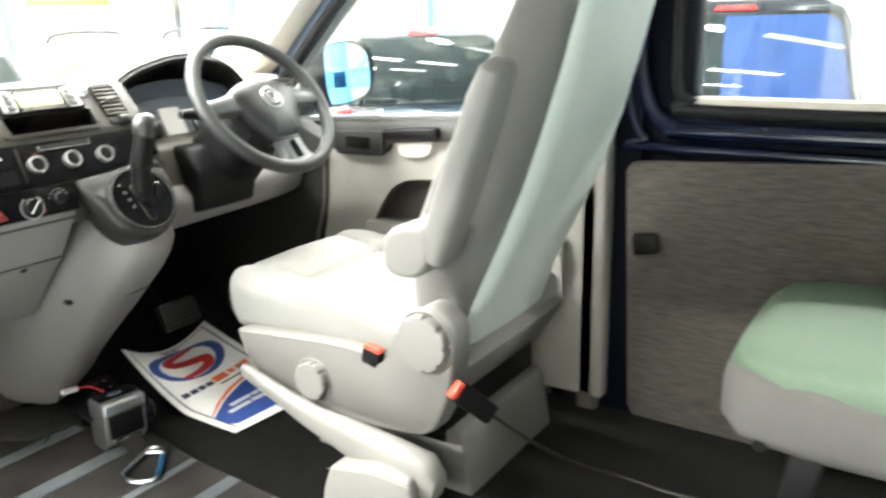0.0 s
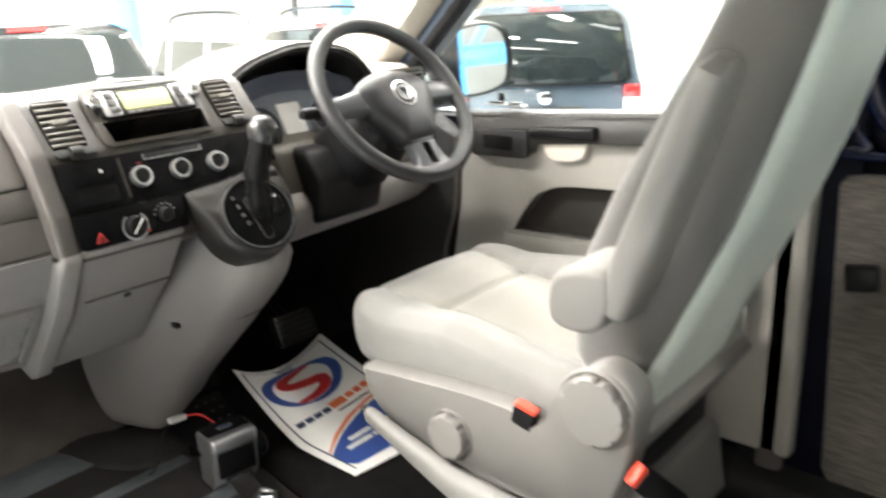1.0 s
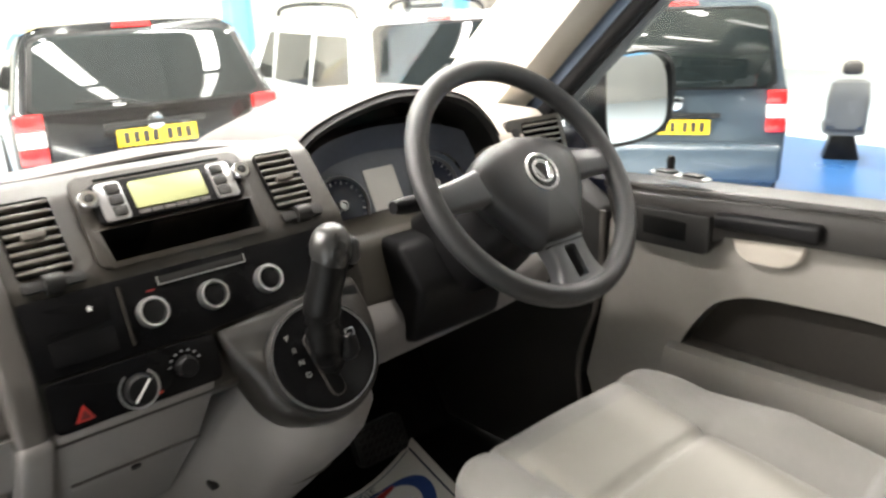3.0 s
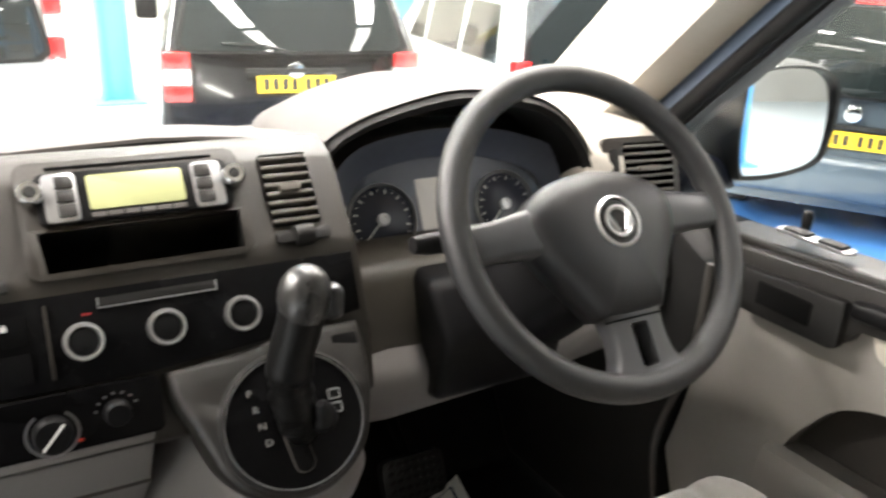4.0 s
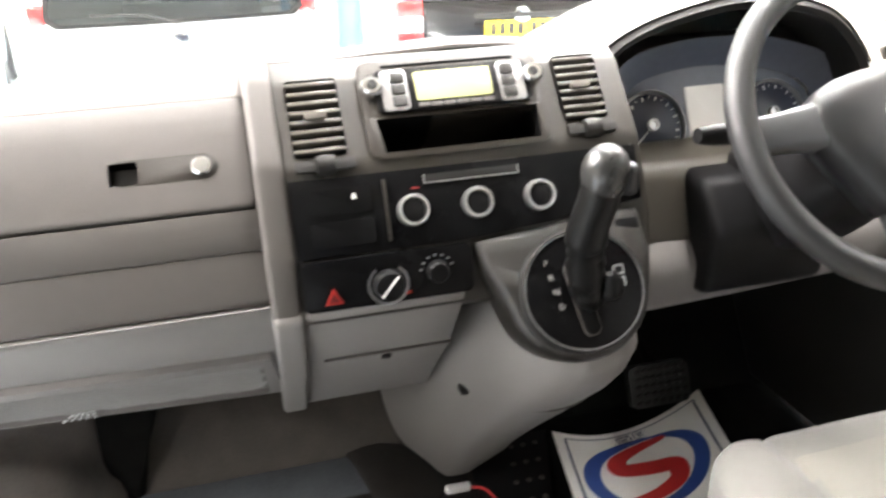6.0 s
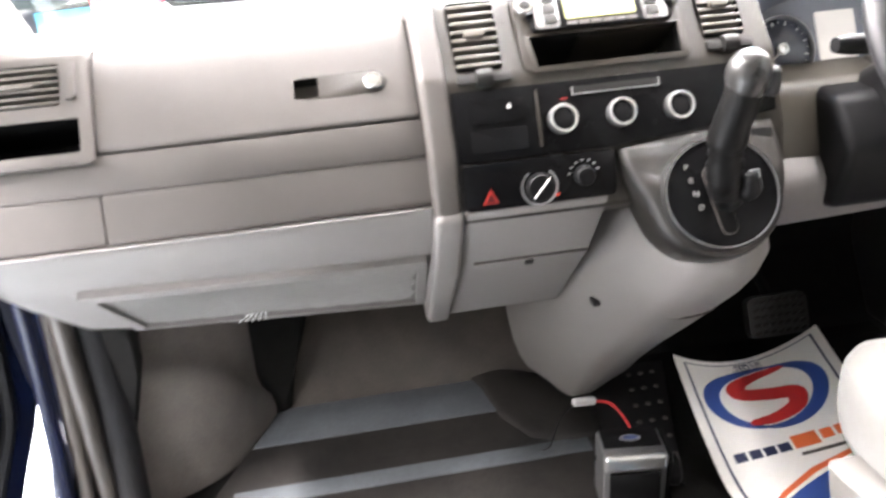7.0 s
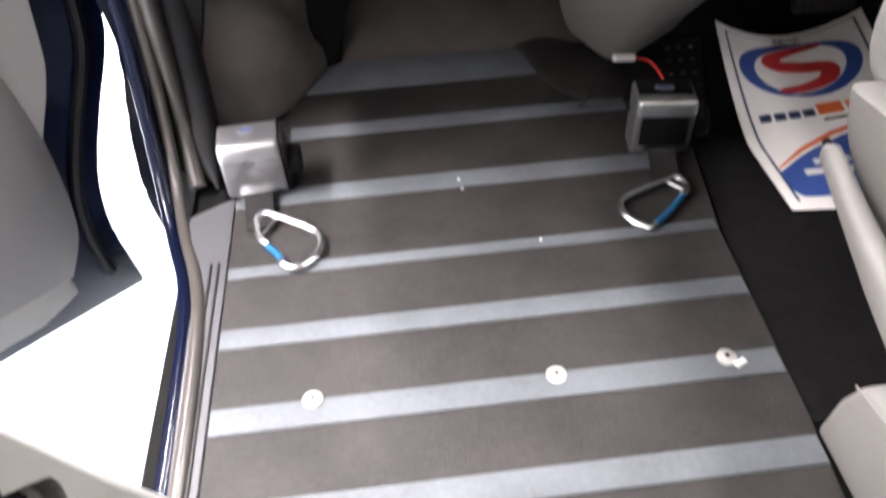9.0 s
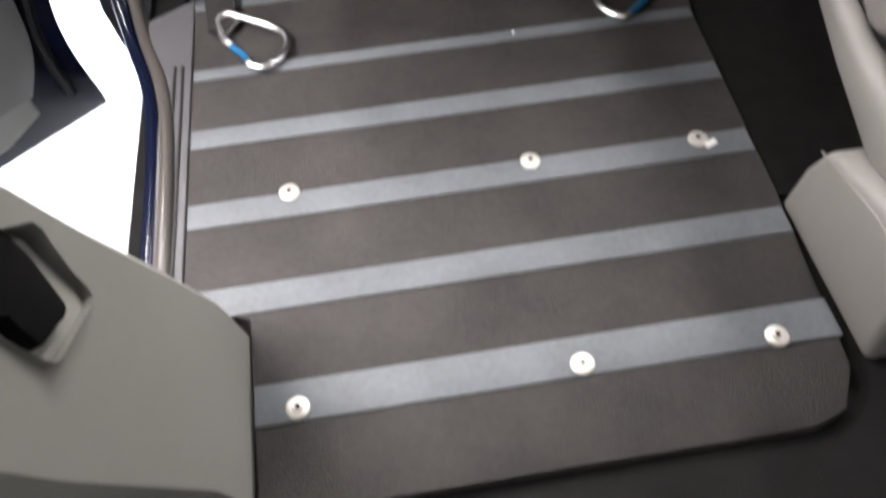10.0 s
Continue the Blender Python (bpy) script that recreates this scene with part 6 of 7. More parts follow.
anchor(-0.620, 0.780, 4, ([(-0.596, 0.624), (-0.610, 0.640), (-0.617, 0.665), (-0.619, 0.690), (-0.605, 0.704), (-0.588, 0.694), (-0.560, 0.676), (-0.528, 0.652), (-0.514, 0.632), (-0.513, 0.604), (-0.528, 0.578), (-0.548, 0.565), (-0.570, 0.574), (-0.573, 0.584)][::-1], [(-0.573, 0.584), (-0.582, 0.602), (-0.598, 0.622)], [(-0.607, 0.649), (-0.584, 0.690)]),
       "steel floor anchor with carabiner beside the open door")
anchor(0.086, 0.788, -8, ([(0.020, 0.578), (0.008, 0.572), (-0.012, 0.590), (-0.022, 0.616), (-0.014, 0.645), (0.030, 0.668), (0.066, 0.683), (0.088, 0.690), (0.100, 0.672), (0.096, 0.652), (0.084, 0.640)], [(0.020, 0.578), (0.046, 0.600), (0.066, 0.620), (0.084, 0.640)], [(0.068, 0.682), (0.094, 0.650)]),
       "steel floor anchor with carabiner beside the console", True)
bolt = thing("floor_bolt", "zinc washer and screw fixed through the floor mat", "bolt", "floor bolts", at=(-0.523, 0.316, 0.0065))
bm = B()
lathe(bm, [(0.0135, 0.0), (0.0135, 0.0022), (0.012, 0.003), (0.0065, 0.003), (0.0055, 0.0055), (0.003, 0.0055), (0.0025, 0.003)], 22)
part("washer", bm, mat("zinc_plate", (0.62, 0.60, 0.55), 0.42, 0.7, vary=0.15, scale=60), bolt)
bm = B()
lathe(bm, [(0.0034, 0.0028), (0.0032, 0.0060), (0.0003, 0.0060)], 12)
part("socket", bm, M_HOLE, bolt)
for bx, by in ((-0.197, 0.311), (0.036, 0.308), (-0.527, 0.002), (-0.206, 0.001), (0.020, -0.003)):
    copy_thing(bolt, pose(bx, by, 0.0065, 0, 0, 37 * bx * 10))
bm = B()
box(bm, (-0.009, -0.005, 0.0), (0.009, 0.005, 0.004), 0.002, pose(0.050, 0.296, 0.0065, 0, 0, 25))
tagged(part("floor_crumb", bm, M_WHITEINK), "small pale scrap lying on the mat", "scrap")
for sx, sy in ((-0.272, 0.724), (-0.275, 0.752), (-0.165, 0.578)):
    bm = B()
    lathe(bm, [(0.0025, 0.0), (0.002, 0.002), (0.0004, 0.0025)], 8, Matrix.Translation((sx, sy, 0.0065)))
    tagged(part("floor_speck", bm, M_WHITEINK), "tiny pale speck on the floor strip", "speck", "floor specks")
# dangling connector
plug = thing("wiring_connector", "white wiring connector on a red wire below the console", "connector")
bm = B()
box(bm, (-0.022, -0.006, -0.006), (0.022, 0.006, 0.006), 0.002, pose(0.050, 0.915, 0.118, 0, 12, 12))
part("connector_shell", bm, M_WHITEINK, plug)
bm = B()
tube(bm, smooth_path([(0.070, 0.918, 0.113), (0.095, 0.905, 0.112), (0.112, 0.875, 0.095), (0.115, 0.850, 0.075), (0.110, 0.84, 0.05)], 6), 0.0022, 6)
part("red_wire", bm, M_INKRED, plug)
bm = B()
tube(bm, smooth_path([(0.03, 0.912, 0.120), (0.005, 0.91, 0.09), (-0.01, 0.92, 0.03), (-0.02, 0.94, 0.006)], 6), 0.0018, 6)
part("dark_wire", bm, M_BLACK, plug)
# creased end of the bulkhead lining near the console
bm = B()
pad(bm, [((-0.10, 1.20, 0.0), 0.02, 0.004, (0, 1, 0), Z), ((-0.07, 1.14, 0.0), 0.09, 0.012, (0, 1, 0), Z), ((-0.03, 1.10, 0.0), 0.12, 0.019, (0, 1, 0), Z), ((0.01, 1.08, 0.0), 0.12, 0.014, (0, 1, 0), Z), ((0.04, 1.06, 0.0), 0.11, 0.020, (0, 1, 0), Z), ((0.085, 1.05, 0.0), 0.10, 0.012, (0, 1, 0), Z), ((0.12, 1.06, 0.0), 0.05, 0.003, (0, 1, 0), Z)], 20, 0.8)
part("lining_fold", bm, M_FLOOR, van, "creased felt lining fold", angle=80)

# ---- rear bench seat edge ----
bench = thing("rear_seat", "grey-green vinyl rear seat cushion", "seat")
bm = B()
BX = 0.638
pad(bm, [((BX, -0.474, 0.340), 0.12, 0.02, X, Z), ((BX, -0.484, 0.342), 0.19, 0.042, X, Z), ((BX, -0.515, 0.346), 0.228, 0.062, X, Z), ((BX, -0.58, 0.347), 0.246, 0.070, X, Z), ((BX, -0.72, 0.350), 0.252, 0.074, X, Z), ((BX, -0.98, 0.352), 0.252, 0.075, X, Z)], 36, 0.62)
part("cushion", bm, M_BENCH, bench, angle=85)
bm = B()
pad(bm, [((BX, -0.468, 0.306), 0.16, 0.03, X, Z), ((BX, -0.478, 0.304), 0.215, 0.060, X, Z), ((BX, -0.515, 0.301), 0.246, 0.086, X, Z), ((BX, -0.62, 0.299), 0.256, 0.097, X, Z), ((BX, -0.98, 0.299), 0.256, 0.097, X, Z)], 36, 0.5)
part("cushion_base", bm, M_BENCHBASE, bench, angle=85)
for sx in (0.42, 0.78):
    bm = B()
    prism(bm, [(-0.60, -0.012), (-0.57, -0.012), (-0.60, 0.26), (-0.66, 0.26)], sx - 0.02, sx + 0.02, "x", 0.006)
    part("leg", bm, M_BLACK, bench)
bm = B()
tube(bm, [(0.40, -0.55, 0.235), (0.80, -0.55, 0.235)], 0.012, 8)
part("lift_bar", bm, M_BLACK, bench)

# ---- passenger door, standing open ----
pdoor = thing("passenger_door", "open dark blue passenger door with a grey card", "door", at=(-0.875, 1.10, 0))
pdoor.rotation_euler = (0, 0, radians(-52))
DO = curve2([(0.03, 0.70), (0.01, 0.45), (-0.012, 0.24), (-0.03, 0.15), (-0.085, 0.03), (-0.135, -0.10), (-0.150, -0.23), (-0.128, -0.41)], 4)
outl = [(p[0], p[1]) for p in DO] + [(-0.90, -0.41), (-1.0, -0.30), (-1.02, 0.70)]
bm = B()
prism(bm, outl, -0.075, 0.0, "x", 0.008)
part("door_shell", bm, M_BLUE, pdoor)
cardl = [(p[0] - 0.132, p[1]) for p in DO[:-4]] + [(-0.27, -0.315), (-0.36, -0.35), (-0.85, -0.36), (-0.95, -0.28), (-0.97, 0.69)]
bm = B()
prism(bm, cardl, -0.002, 0.035, "x", 0.014, 3)
pc = part("door_card", bm, M_DOORCARD, pdoor, "pale grey door card")
bm = B()
loft(bm, [[(0.034, y, z) for y, z in curve2([(-0.24, 0.26), (-0.21, 0.05), (-0.22, -0.16), (-0.27, -0.27)], 5)], [(0.062, y - 0.02, z) for y, z in curve2([(-0.26, 0.25), (-0.23, 0.05), (-0.24, -0.15), (-0.29, -0.25)], 5)], [(0.07, y - 0.25, z) for y, z in curve2([(-0.26, 0.25), (-0.23, 0.05), (-0.24, -0.15), (-0.29, -0.25)], 5)]], closed=False, caps=False)
part("pocket_bulge", bm, M_SEATPLAS, pc)
bm = B()
tube(bm, [(0.006, p[0] - 0.050, p[1]) for p in DO[:-2]], 0.013, 8)
part("door_weatherstrip", bm, M_BLACK, pdoor, "black door weatherstrip")
for hz_ in (0.44, 0.30):
    bm = B()
    box(bm, (-0.055, -0.01, hz_ - 0.025), (0.005, 0.055, hz_ + 0.025), 0.006)
    part("hinge", bm, M_BLACK, pdoor)
bm = B()
box(bm, (-0.10, -1.0, 0.70), (-0.05, 0.04, 0.75), 0.01)
part("window_rail", bm, M_BLACK, pdoor)
bm = B()
tube(bm, [(-0.06, 0.06, 0.70), (-0.06, -0.05, 0.80), (-0.06, -0.50, 1.25), (-0.06, -0.98, 1.25), (-0.06, -1.0, 0.70)], 0.022, 8)
part("window_frame", bm, M_BLACK, pdoor)
bm = B()
prism(bm, [(-0.05, 0.74), (-0.50, 1.24), (-0.97, 1.24), (-0.97, 0.74)], -0.067, -0.062, "x")
ob = part("window_glass", bm, M_GLASS, pdoor)
ob.visible_shadow = False

# ---- nearside front aperture: post, seals ----
AP = curve2([(1.02, 0.80), (1.005, 0.45), (1.010, 0.28), (1.030, 0.20), (1.022, 0.135), (0.958, 0.070), (0.925, 0.0), (0.906, -0.07), (0.925, -0.16), (0.944, -0.256), (0.91, -0.364), (0.817, -0.392), (0.72, -0.42)], 4)
bm = B()
prism(bm, [(p[0], p[1]) for p in AP] + [(0.72, -0.45), (1.35, -0.45), (1.35, 0.80)], -0.862, -0.800, "x", 0.010, 3)
part("nearside_front_post", bm, M_SHUT, van)
for nm, rad, mm, lab, pts in (
        ("aperture_trim", 0.011, mat("satin_taupe_edge_trim", (0.066, 0.060, 0.054), 0.30, vary=0.08), "grey edge trim round the door opening", [(-0.775, 0.962, 0.78), (-0.775, 0.945, 0.45), (-0.772, 0.912, 0.28), (-0.768, 0.868, 0.14), (-0.762, 0.80, 0.03), (-0.740, 0.69, 0.0), (-0.705, 0.56, 0.002), (-0.690, 0.42, 0.004), (-0.685, 0.13, 0.004)]),
        ("aperture_flange", 0.013, M_BLUE, "dark blue painted flange round the door opening", [(-0.797, 0.945, 0.78), (-0.797, 0.927, 0.45), (-0.795, 0.898, 0.28), (-0.790, 0.848, 0.14), (-0.784, 0.79, 0.03), (-0.764, 0.70, -0.02), (-0.729, 0.575, -0.014), (-0.713, 0.42, -0.012), (-0.708, 0.13, -0.012)]),
        ("inner_seal", 0.016, M_SEALPAD, "taupe padded inner seal", [(-0.750, 0.935, 0.75), (-0.750, 0.922, 0.40), (-0.748, 0.905, 0.22), (-0.742, 0.868, 0.08), (-0.728, 0.80, 0.008)])):
    bm = B()
    tube(bm, smooth_path(pts, 6), rad, 10)
    part(nm, bm, mm, van, lab)
bm = B()
tube(bm, smooth_path([(-0.722, 0.96, 0.42), (-0.722, 0.945, 0.25), (-0.718, 0.905, 0.10), (-0.708, 0.845, 0.035), (-0.692, 0.785, 0.012)], 6), [0.030] * 16 + [0.027, 0.024, 0.021, 0.018, 0.014, 0.010, 0.006, 0.004, 0.003], 14)
part("sill_pad", bm, M_RUBBER, van, "dark padded end of the door seal")
bm = B()
prism(bm, [(1.00, 0.75), (0.99, 0.34), (0.95, 0.14), (0.86, -0.01), (1.30, -0.01), (1.30, 0.75)], -0.79, -0.735, "x", 0.012, 3)
part("nearside_kick_panel", bm, M_DARK, van, "black footwell side lining")
bm = B()
JI = curve2([(0.965, 0.80), (0.945, 0.45), (0.915, 0.28), (0.87, 0.155), (0.825, 0.06), (0.80, 0.0), (0.79, -0.05)], 4)
JO = curve2([(1.02, 0.80), (1.005, 0.45), (1.000, 0.28), (0.985, 0.17), (0.955, 0.070), (0.925, 0.0), (0.906, -0.07)], 4)
loft(bm, [[(-0.785, y, z) for y, z in JI], [(-0.802, (y + a) / 2, (z + b) / 2) for (y, z), (a, b) in zip(JI, JO)], [(-0.835, y, z) for y, z in JO]], closed=False, caps=False)
part("door_jamb", bm, M_BLUE, van, "dark blue painted door jamb", angle=60)
# sliding door step edge and belt slot on the nearside trim
BG = plane_frame((-0.6335, -0.085, 0.362), (0.10, 0.75, -0.60), (-0.28, 0.45, 0.62))
rec = [(-0.050, 0.078), (0.040, 0.066), (0.048, 0.058), (0.052, 0.046), (0.068, 0.008), (0.068, -0.001), (0.060, -0.006), (-0.006, -0.022), (-0.016, -0.021), (-0.024, -0.014), (-0.062, 0.030), (-0.062, 0.066)]
cut(post_trim, plate(B(), rec, 0.060, BG, 0, -0.0115))
part("belt_guide", well(B(), rec, 0.010, BG, 0.0005), M_PILLAR, van, "recessed belt guide in the pillar trim", smooth=False)
bm = B()
prism(bm, [(0.014, 0.072), (0.0244, 0.0464), (0.0281, 0.0057), (0.024, 0.001), (0.0157, -0.0004), (-0.019, -0.0075), (-0.024, -0.003), (-0.0288, 0.0083), (-0.040, 0.035), (-0.03, 0.070)], -0.0095, 0.004, "z", 0.003, 2, BG)
loft(bm, [[BG @ Vector((-0.034, 0.022, 0.004)), BG @ Vector((0.018, 0.064, 0.004)), BG @ Vector((0.018, 0.064, 0.001)), BG @ Vector((-0.034, 0.022, 0.001))], [(-0.640, -0.165, 0.50), (-0.655, -0.095, 0.53), (-0.658, -0.095, 0.53), (-0.643, -0.165, 0.50)], [(-0.68, -0.17, 1.0), (-0.69, -0.10, 1.02), (-0.693, -0.10, 1.02), (-0.683, -0.17, 1.0)]])
part("belt_webbing", bm, M_HOLE, van, "black belt webbing")
bm = B()
box(bm, (-0.80, -1.35, -0.10), (-0.70, -0.19, -0.012), 0.01)
part("side_step", bm, M_BLACK, van)


# ---- parked cars and the workshop beyond the glass ----
M_CARGLASS = mat("dark_car_window", (0.010, 0.013, 0.013), 0.03, vary=0.1, spec=0.5)
# Blue cast of the glass painted on; no blind is known behind it.
M_BLUECAST = mat("blue_cast_car_window", (0.020, 0.038, 0.105), 0.03, vary=0.15, scale=3, spec=0.5)
M_TAILRED = mat("red_lamp_lens", (0.62, 0.02, 0.02), 0.15, vary=0.06, coat=1.0)
M_LENSWHITE = mat("clear_lamp_lens", (0.80, 0.72, 0.70), 0.15, vary=0.04, coat=1.0)
M_PLATE = mat("yellow_number_plate", (0.85, 0.58, 0.02), 0.4, vary=0.04)
M_TYRE = mat("tyre_rubber", (0.02, 0.02, 0.02), 0.8, vary=0.2, scale=20)


def car(name, label, at, rz, paint, W=1.72, H=1.68, L=4.1, belt=1.02, rake=0.22, lamp_z=(0.78, 1.12), lamp_w=0.13, plate_z=0.78, rails=False, bumper=None, win_drop=0.06, side=True, plate_side=0.0, blue_from=None):
    """A parked car seen mostly from behind: its tail faces local -y."""
    ob = thing(name, label, "car", "parked cars", at=(at[0], at[1], GROUND))
    ob.rotation_euler = (0, 0, radians(rz))
    hw = W / 2
    prof = [(0.90, 0.20), (0.985, 0.42), (1.0, 0.70), (0.985, belt), (0.965, belt + 0.03), (0.86, H - 0.16), (0.80, H - 0.06), (0.66, H - 0.008), (0.30, H + 0.012)]

    def lean(z):
        return rake * max(0.0, (z - belt) / (H - belt)) ** 1.1 + 0.02 * abs(z - 0.6)

    def ring(y, top, tuck=1.0, tail=False):
        pts = []
        for k, z in prof + [(-a, b) for a, b in prof[::-1]]:
            zz = min(z, top) if z > 0.7 else z
            pts.append((hw * k * tuck, y + (lean(zz) if tail else 0.0), zz))
        return pts

    bm = B()
    loft(bm, [ring(0.06, H, 0.93, True), ring(0.075, H, 0.965, True), ring(0.12, H, 0.99, True), ring(0.45, H), ring(L * 0.50, H), ring(L * 0.60, H - 0.05), ring(L * 0.76, belt + 0.06), ring(L * 0.95, belt - 0.10), ring(L, 0.70, 0.92)])
    body = part("body", bm, paint, ob, angle=50)
    y0 = 0.055
    # rear window with its rubber, on the tail
    zb, zt = belt + 0.03, H - 0.16 - win_drop
    wb, wt = hw * 0.84, hw * 0.72

    def tail_plate(pts, lift, thick, material, nm, parent, lab=""):
        bm = B()
        a = [bm.verts.new((x, y0 + lean(z) - lift, z)) for x, z in pts]
        b = [bm.verts.new((x, y0 + lean(z) - lift + thick, z)) for x, z in pts]
        n = len(pts)
        bm.faces.new(a)
        bm.faces.new(b[::-1])
        for i in range(n):
            bm.faces.new((a[i], a[(i + 1) % n], b[(i + 1) % n], b[i]))
        return part(nm, bm, material, parent, lab, smooth=False)

    def tail_dome(k, lift, material, nm, x0=-1.0, x1=1.0, lab=""):
        """A pane that bows outwards both ways, with rounded corners."""
        bm = B()
        rings = []
        zm, zh = (zb + zt) / 2, (zt - zb) / 2 * k
        for i in range(15):
            v = -1 + 2 * i / 14
            z = zm + zh * v
            w = (wb + (wt - wb) * (v + 1) / 2) * (1 + (k - 1) * 0.6) - 0.07 * max(0.0, abs(v) - 0.8) ** 2 / 0.04
            xs = [w * (x0 + (x1 - x0) * j / 20) for j in range(21)]
            front = [(x, y0 + lean(z) - lift - 0.075 * (1 - (x / hw) ** 2) - 0.025 * (1 - v * v), z) for x in xs]
            rings.append(front + [(x, y0 + lean(z) + 0.02, z) for x in xs[::-1]])
        loft(bm, rings)
        return part(nm, bm, material, body, lab, angle=50)

    tail_dome(1.08, -0.006, M_BLACK, "window_rubber")
    if blue_from:
        tail_dome(1.0, 0.004, M_CARGLASS, "rear_window", -1.0, blue_from)
        tail_dome(1.0, 0.004, M_BLUECAST, "rear_window", blue_from, 1.0, "rear window glass with a blue cast painted on")
    else:
        tail_dome(1.0, 0.004, M_CARGLASS, "rear_window")
    tail_plate([(-0.13, zt + 0.035), (0.13, zt + 0.035), (0.12, zt + 0.065), (-0.12, zt + 0.065)], 0.012, 0.04, M_TAILRED, "brake_light", body)
    wiper = B()
    tube(wiper, [(0.0, y0 + lean(zb) - 0.10, zb - 0.02), (-0.20, y0 + lean(zb + 0.04) - 0.115, zb + 0.04), (-0.48, y0 + lean(zb + 0.05) - 0.095, zb + 0.05)], 0.008, 6)
    part("wiper", wiper, M_BLACK, body)
    for s in (-1, 1):
        lz0, lz1 = lamp_z
        xo = hw * 0.965
        m = (lz0 + lz1) / 2
        h3 = (lz1 - lz0) / 3
        for nm, z0, z1, mm in (("tail_lamp", lz0, lz0 + h3, M_TAILRED), ("reverse_lamp", lz0 + h3, lz1 - h3, M_LENSWHITE), ("tail_lamp", lz1 - h3, lz1, M_TAILRED)):
            bm = B()
            box(bm, (min(s * xo, s * (xo - lamp_w)), y0 + lean(m) - 0.028, z0), (max(s * xo, s * (xo - lamp_w)), y0 + lean(m) + 0.10, z1 - 0.002), 0.012)
            part(nm, bm, mm, body)
    bm = B()
    box(bm, (-hw * 0.95, -0.05, 0.28), (hw * 0.95, 0.16, 0.58), 0.05, seg=3)
    part("bumper", bm, bumper or paint, ob)
    tail_plate([(-0.26 + plate_side, plate_z - 0.056), (0.26 + plate_side, plate_z - 0.056), (0.26 + plate_side, plate_z + 0.056), (-0.26 + plate_side, plate_z + 0.056)], 0.022, 0.01, M_PLATE, "number_plate", body)
    pl = body.children[-1]
    for k in range(7):
        x = -0.20 + 0.062 * k + (0.03 if k > 3 else 0) + plate_side
        tail_plate([(x - 0.018, plate_z - 0.038), (x + 0.018, plate_z - 0.038), (x + 0.018, plate_z + 0.038), (x - 0.018, plate_z + 0.038)], 0.025, 0.004, M_TAUPE, "plate_bar", pl)
    bm = B()
    lathe(bm, [(0.055, 0.0), (0.055, 0.010), (0.046, 0.014), (0.001, 0.012)], 24, Matrix.Translation((0, y0 + lean(belt) - 0.012, belt - 0.10)) @ Matrix.Rotation(radians(90), 4, "X"))
    part("badge", bm, M_CHROME, body)
    tail_plate([(-0.07, plate_z - 0.16), (0.07, plate_z - 0.16), (0.06, plate_z - 0.12), (-0.06, plate_z - 0.12)], 0.012, 0.02, M_BLACK, "tailgate_handle", body)
    tail_plate([(-0.33, plate_z + 0.075), (0.33, plate_z + 0.075), (0.33, plate_z + 0.105), (-0.33, plate_z + 0.105)], 0.03, 0.03, bumper or M_DARK, "tailgate_grip", body)
    if side:
        for s in (-1, 1):
            for ya, yb in ((0.40, 1.18), (1.26, 2.10), (2.18, 2.62)):
                z0, z1 = belt + 0.05, H - 0.17
                def sx(z):
                    return hw * (0.965 + (0.86 - 0.965) * (z - belt - 0.03) / (H - 0.16 - belt - 0.03)) + 0.006
                pts = [(ya, z0), (yb, z0), (yb - 0.02 if yb < 2.3 else yb - 0.30, z1), (ya + (0.14 if ya < 0.5 else 0.02), z1)]
                bm = B()
                loft(bm, [[(s * sx(z), y, z) for y, z in pts], [(s * (sx(z) - 0.02), y, z) for y, z in pts]])
                part("side_window", bm, M_CARGLASS, body, smooth=False)
            bm = B()
            box(bm, (min(s * hw, s * (hw + 0.20)), L * 0.66, belt - 0.02), (max(s * hw, s * (hw + 0.20)), L * 0.66 + 0.10, belt + 0.20), 0.04, seg=3)
            part("door_mirror", bm, M_BLACK, body)
    for s in (-1, 1):
        for y in (0.72, L - 0.82):
            m = Matrix.Translation((s * (hw - 0.10), y, 0.31)) @ Matrix.Rotation(radians(90), 4, "Y")
            bm = B()
            lathe(bm, [(0.19, -0.105), (0.29, -0.11), (0.31, -0.08), (0.31, 0.08), (0.29, 0.11), (0.19, 0.105)], 28, m)
            w = part("wheel", bm, M_TYRE, ob)
            bm = B()
            lathe(bm, [(0.195, -0.09), (0.195, 0.09), (0.14, 0.075), (0.03, 0.09)], 20, m)
            part("rim", bm, M_SATIN, w)
        if rails:
            bm = B()
            tube(bm, smooth_path([(s * hw * 0.74, 0.55, H - 0.02), (s * hw * 0.74, 0.75, H + 0.07), (s * hw * 0.74, 1.6, H + 0.085), (s * hw * 0.74, 2.2, H + 0.05), (s * hw * 0.74, 2.35, H - 0.02)], 5), 0.018, 8)
            part("roof_rail", bm, M_BLACK if paint is not M_CARBLACK else M_SATIN, body)
    return ob


M_CARGREY = mat("grey_blue_car_paint", (0.055, 0.075, 0.095), 0.3, vary=0.05, coat=0.6)
M_CARBLACK = mat("black_car_paint", (0.006, 0.006, 0.007), 0.16, vary=0.1, coat=0.6, spec=0.4)
M_CARWHITE = mat("white_car_paint", (0.78, 0.78, 0.77), 0.3, vary=0.03, coat=1.0)
M_CARSILVER = mat("silver_car_paint", (0.62, 0.63, 0.63), 0.3, vary=0.03, coat=1.0)
M_CARTEAL = mat("light_blue_car_paint", (0.12, 0.42, 0.55), 0.3, vary=0.04, coat=1.0)
M_CARNAVY = mat("blue_black_car_paint", (0.004, 0.005, 0.009), 0.2, vary=0.06, coat=0.3)
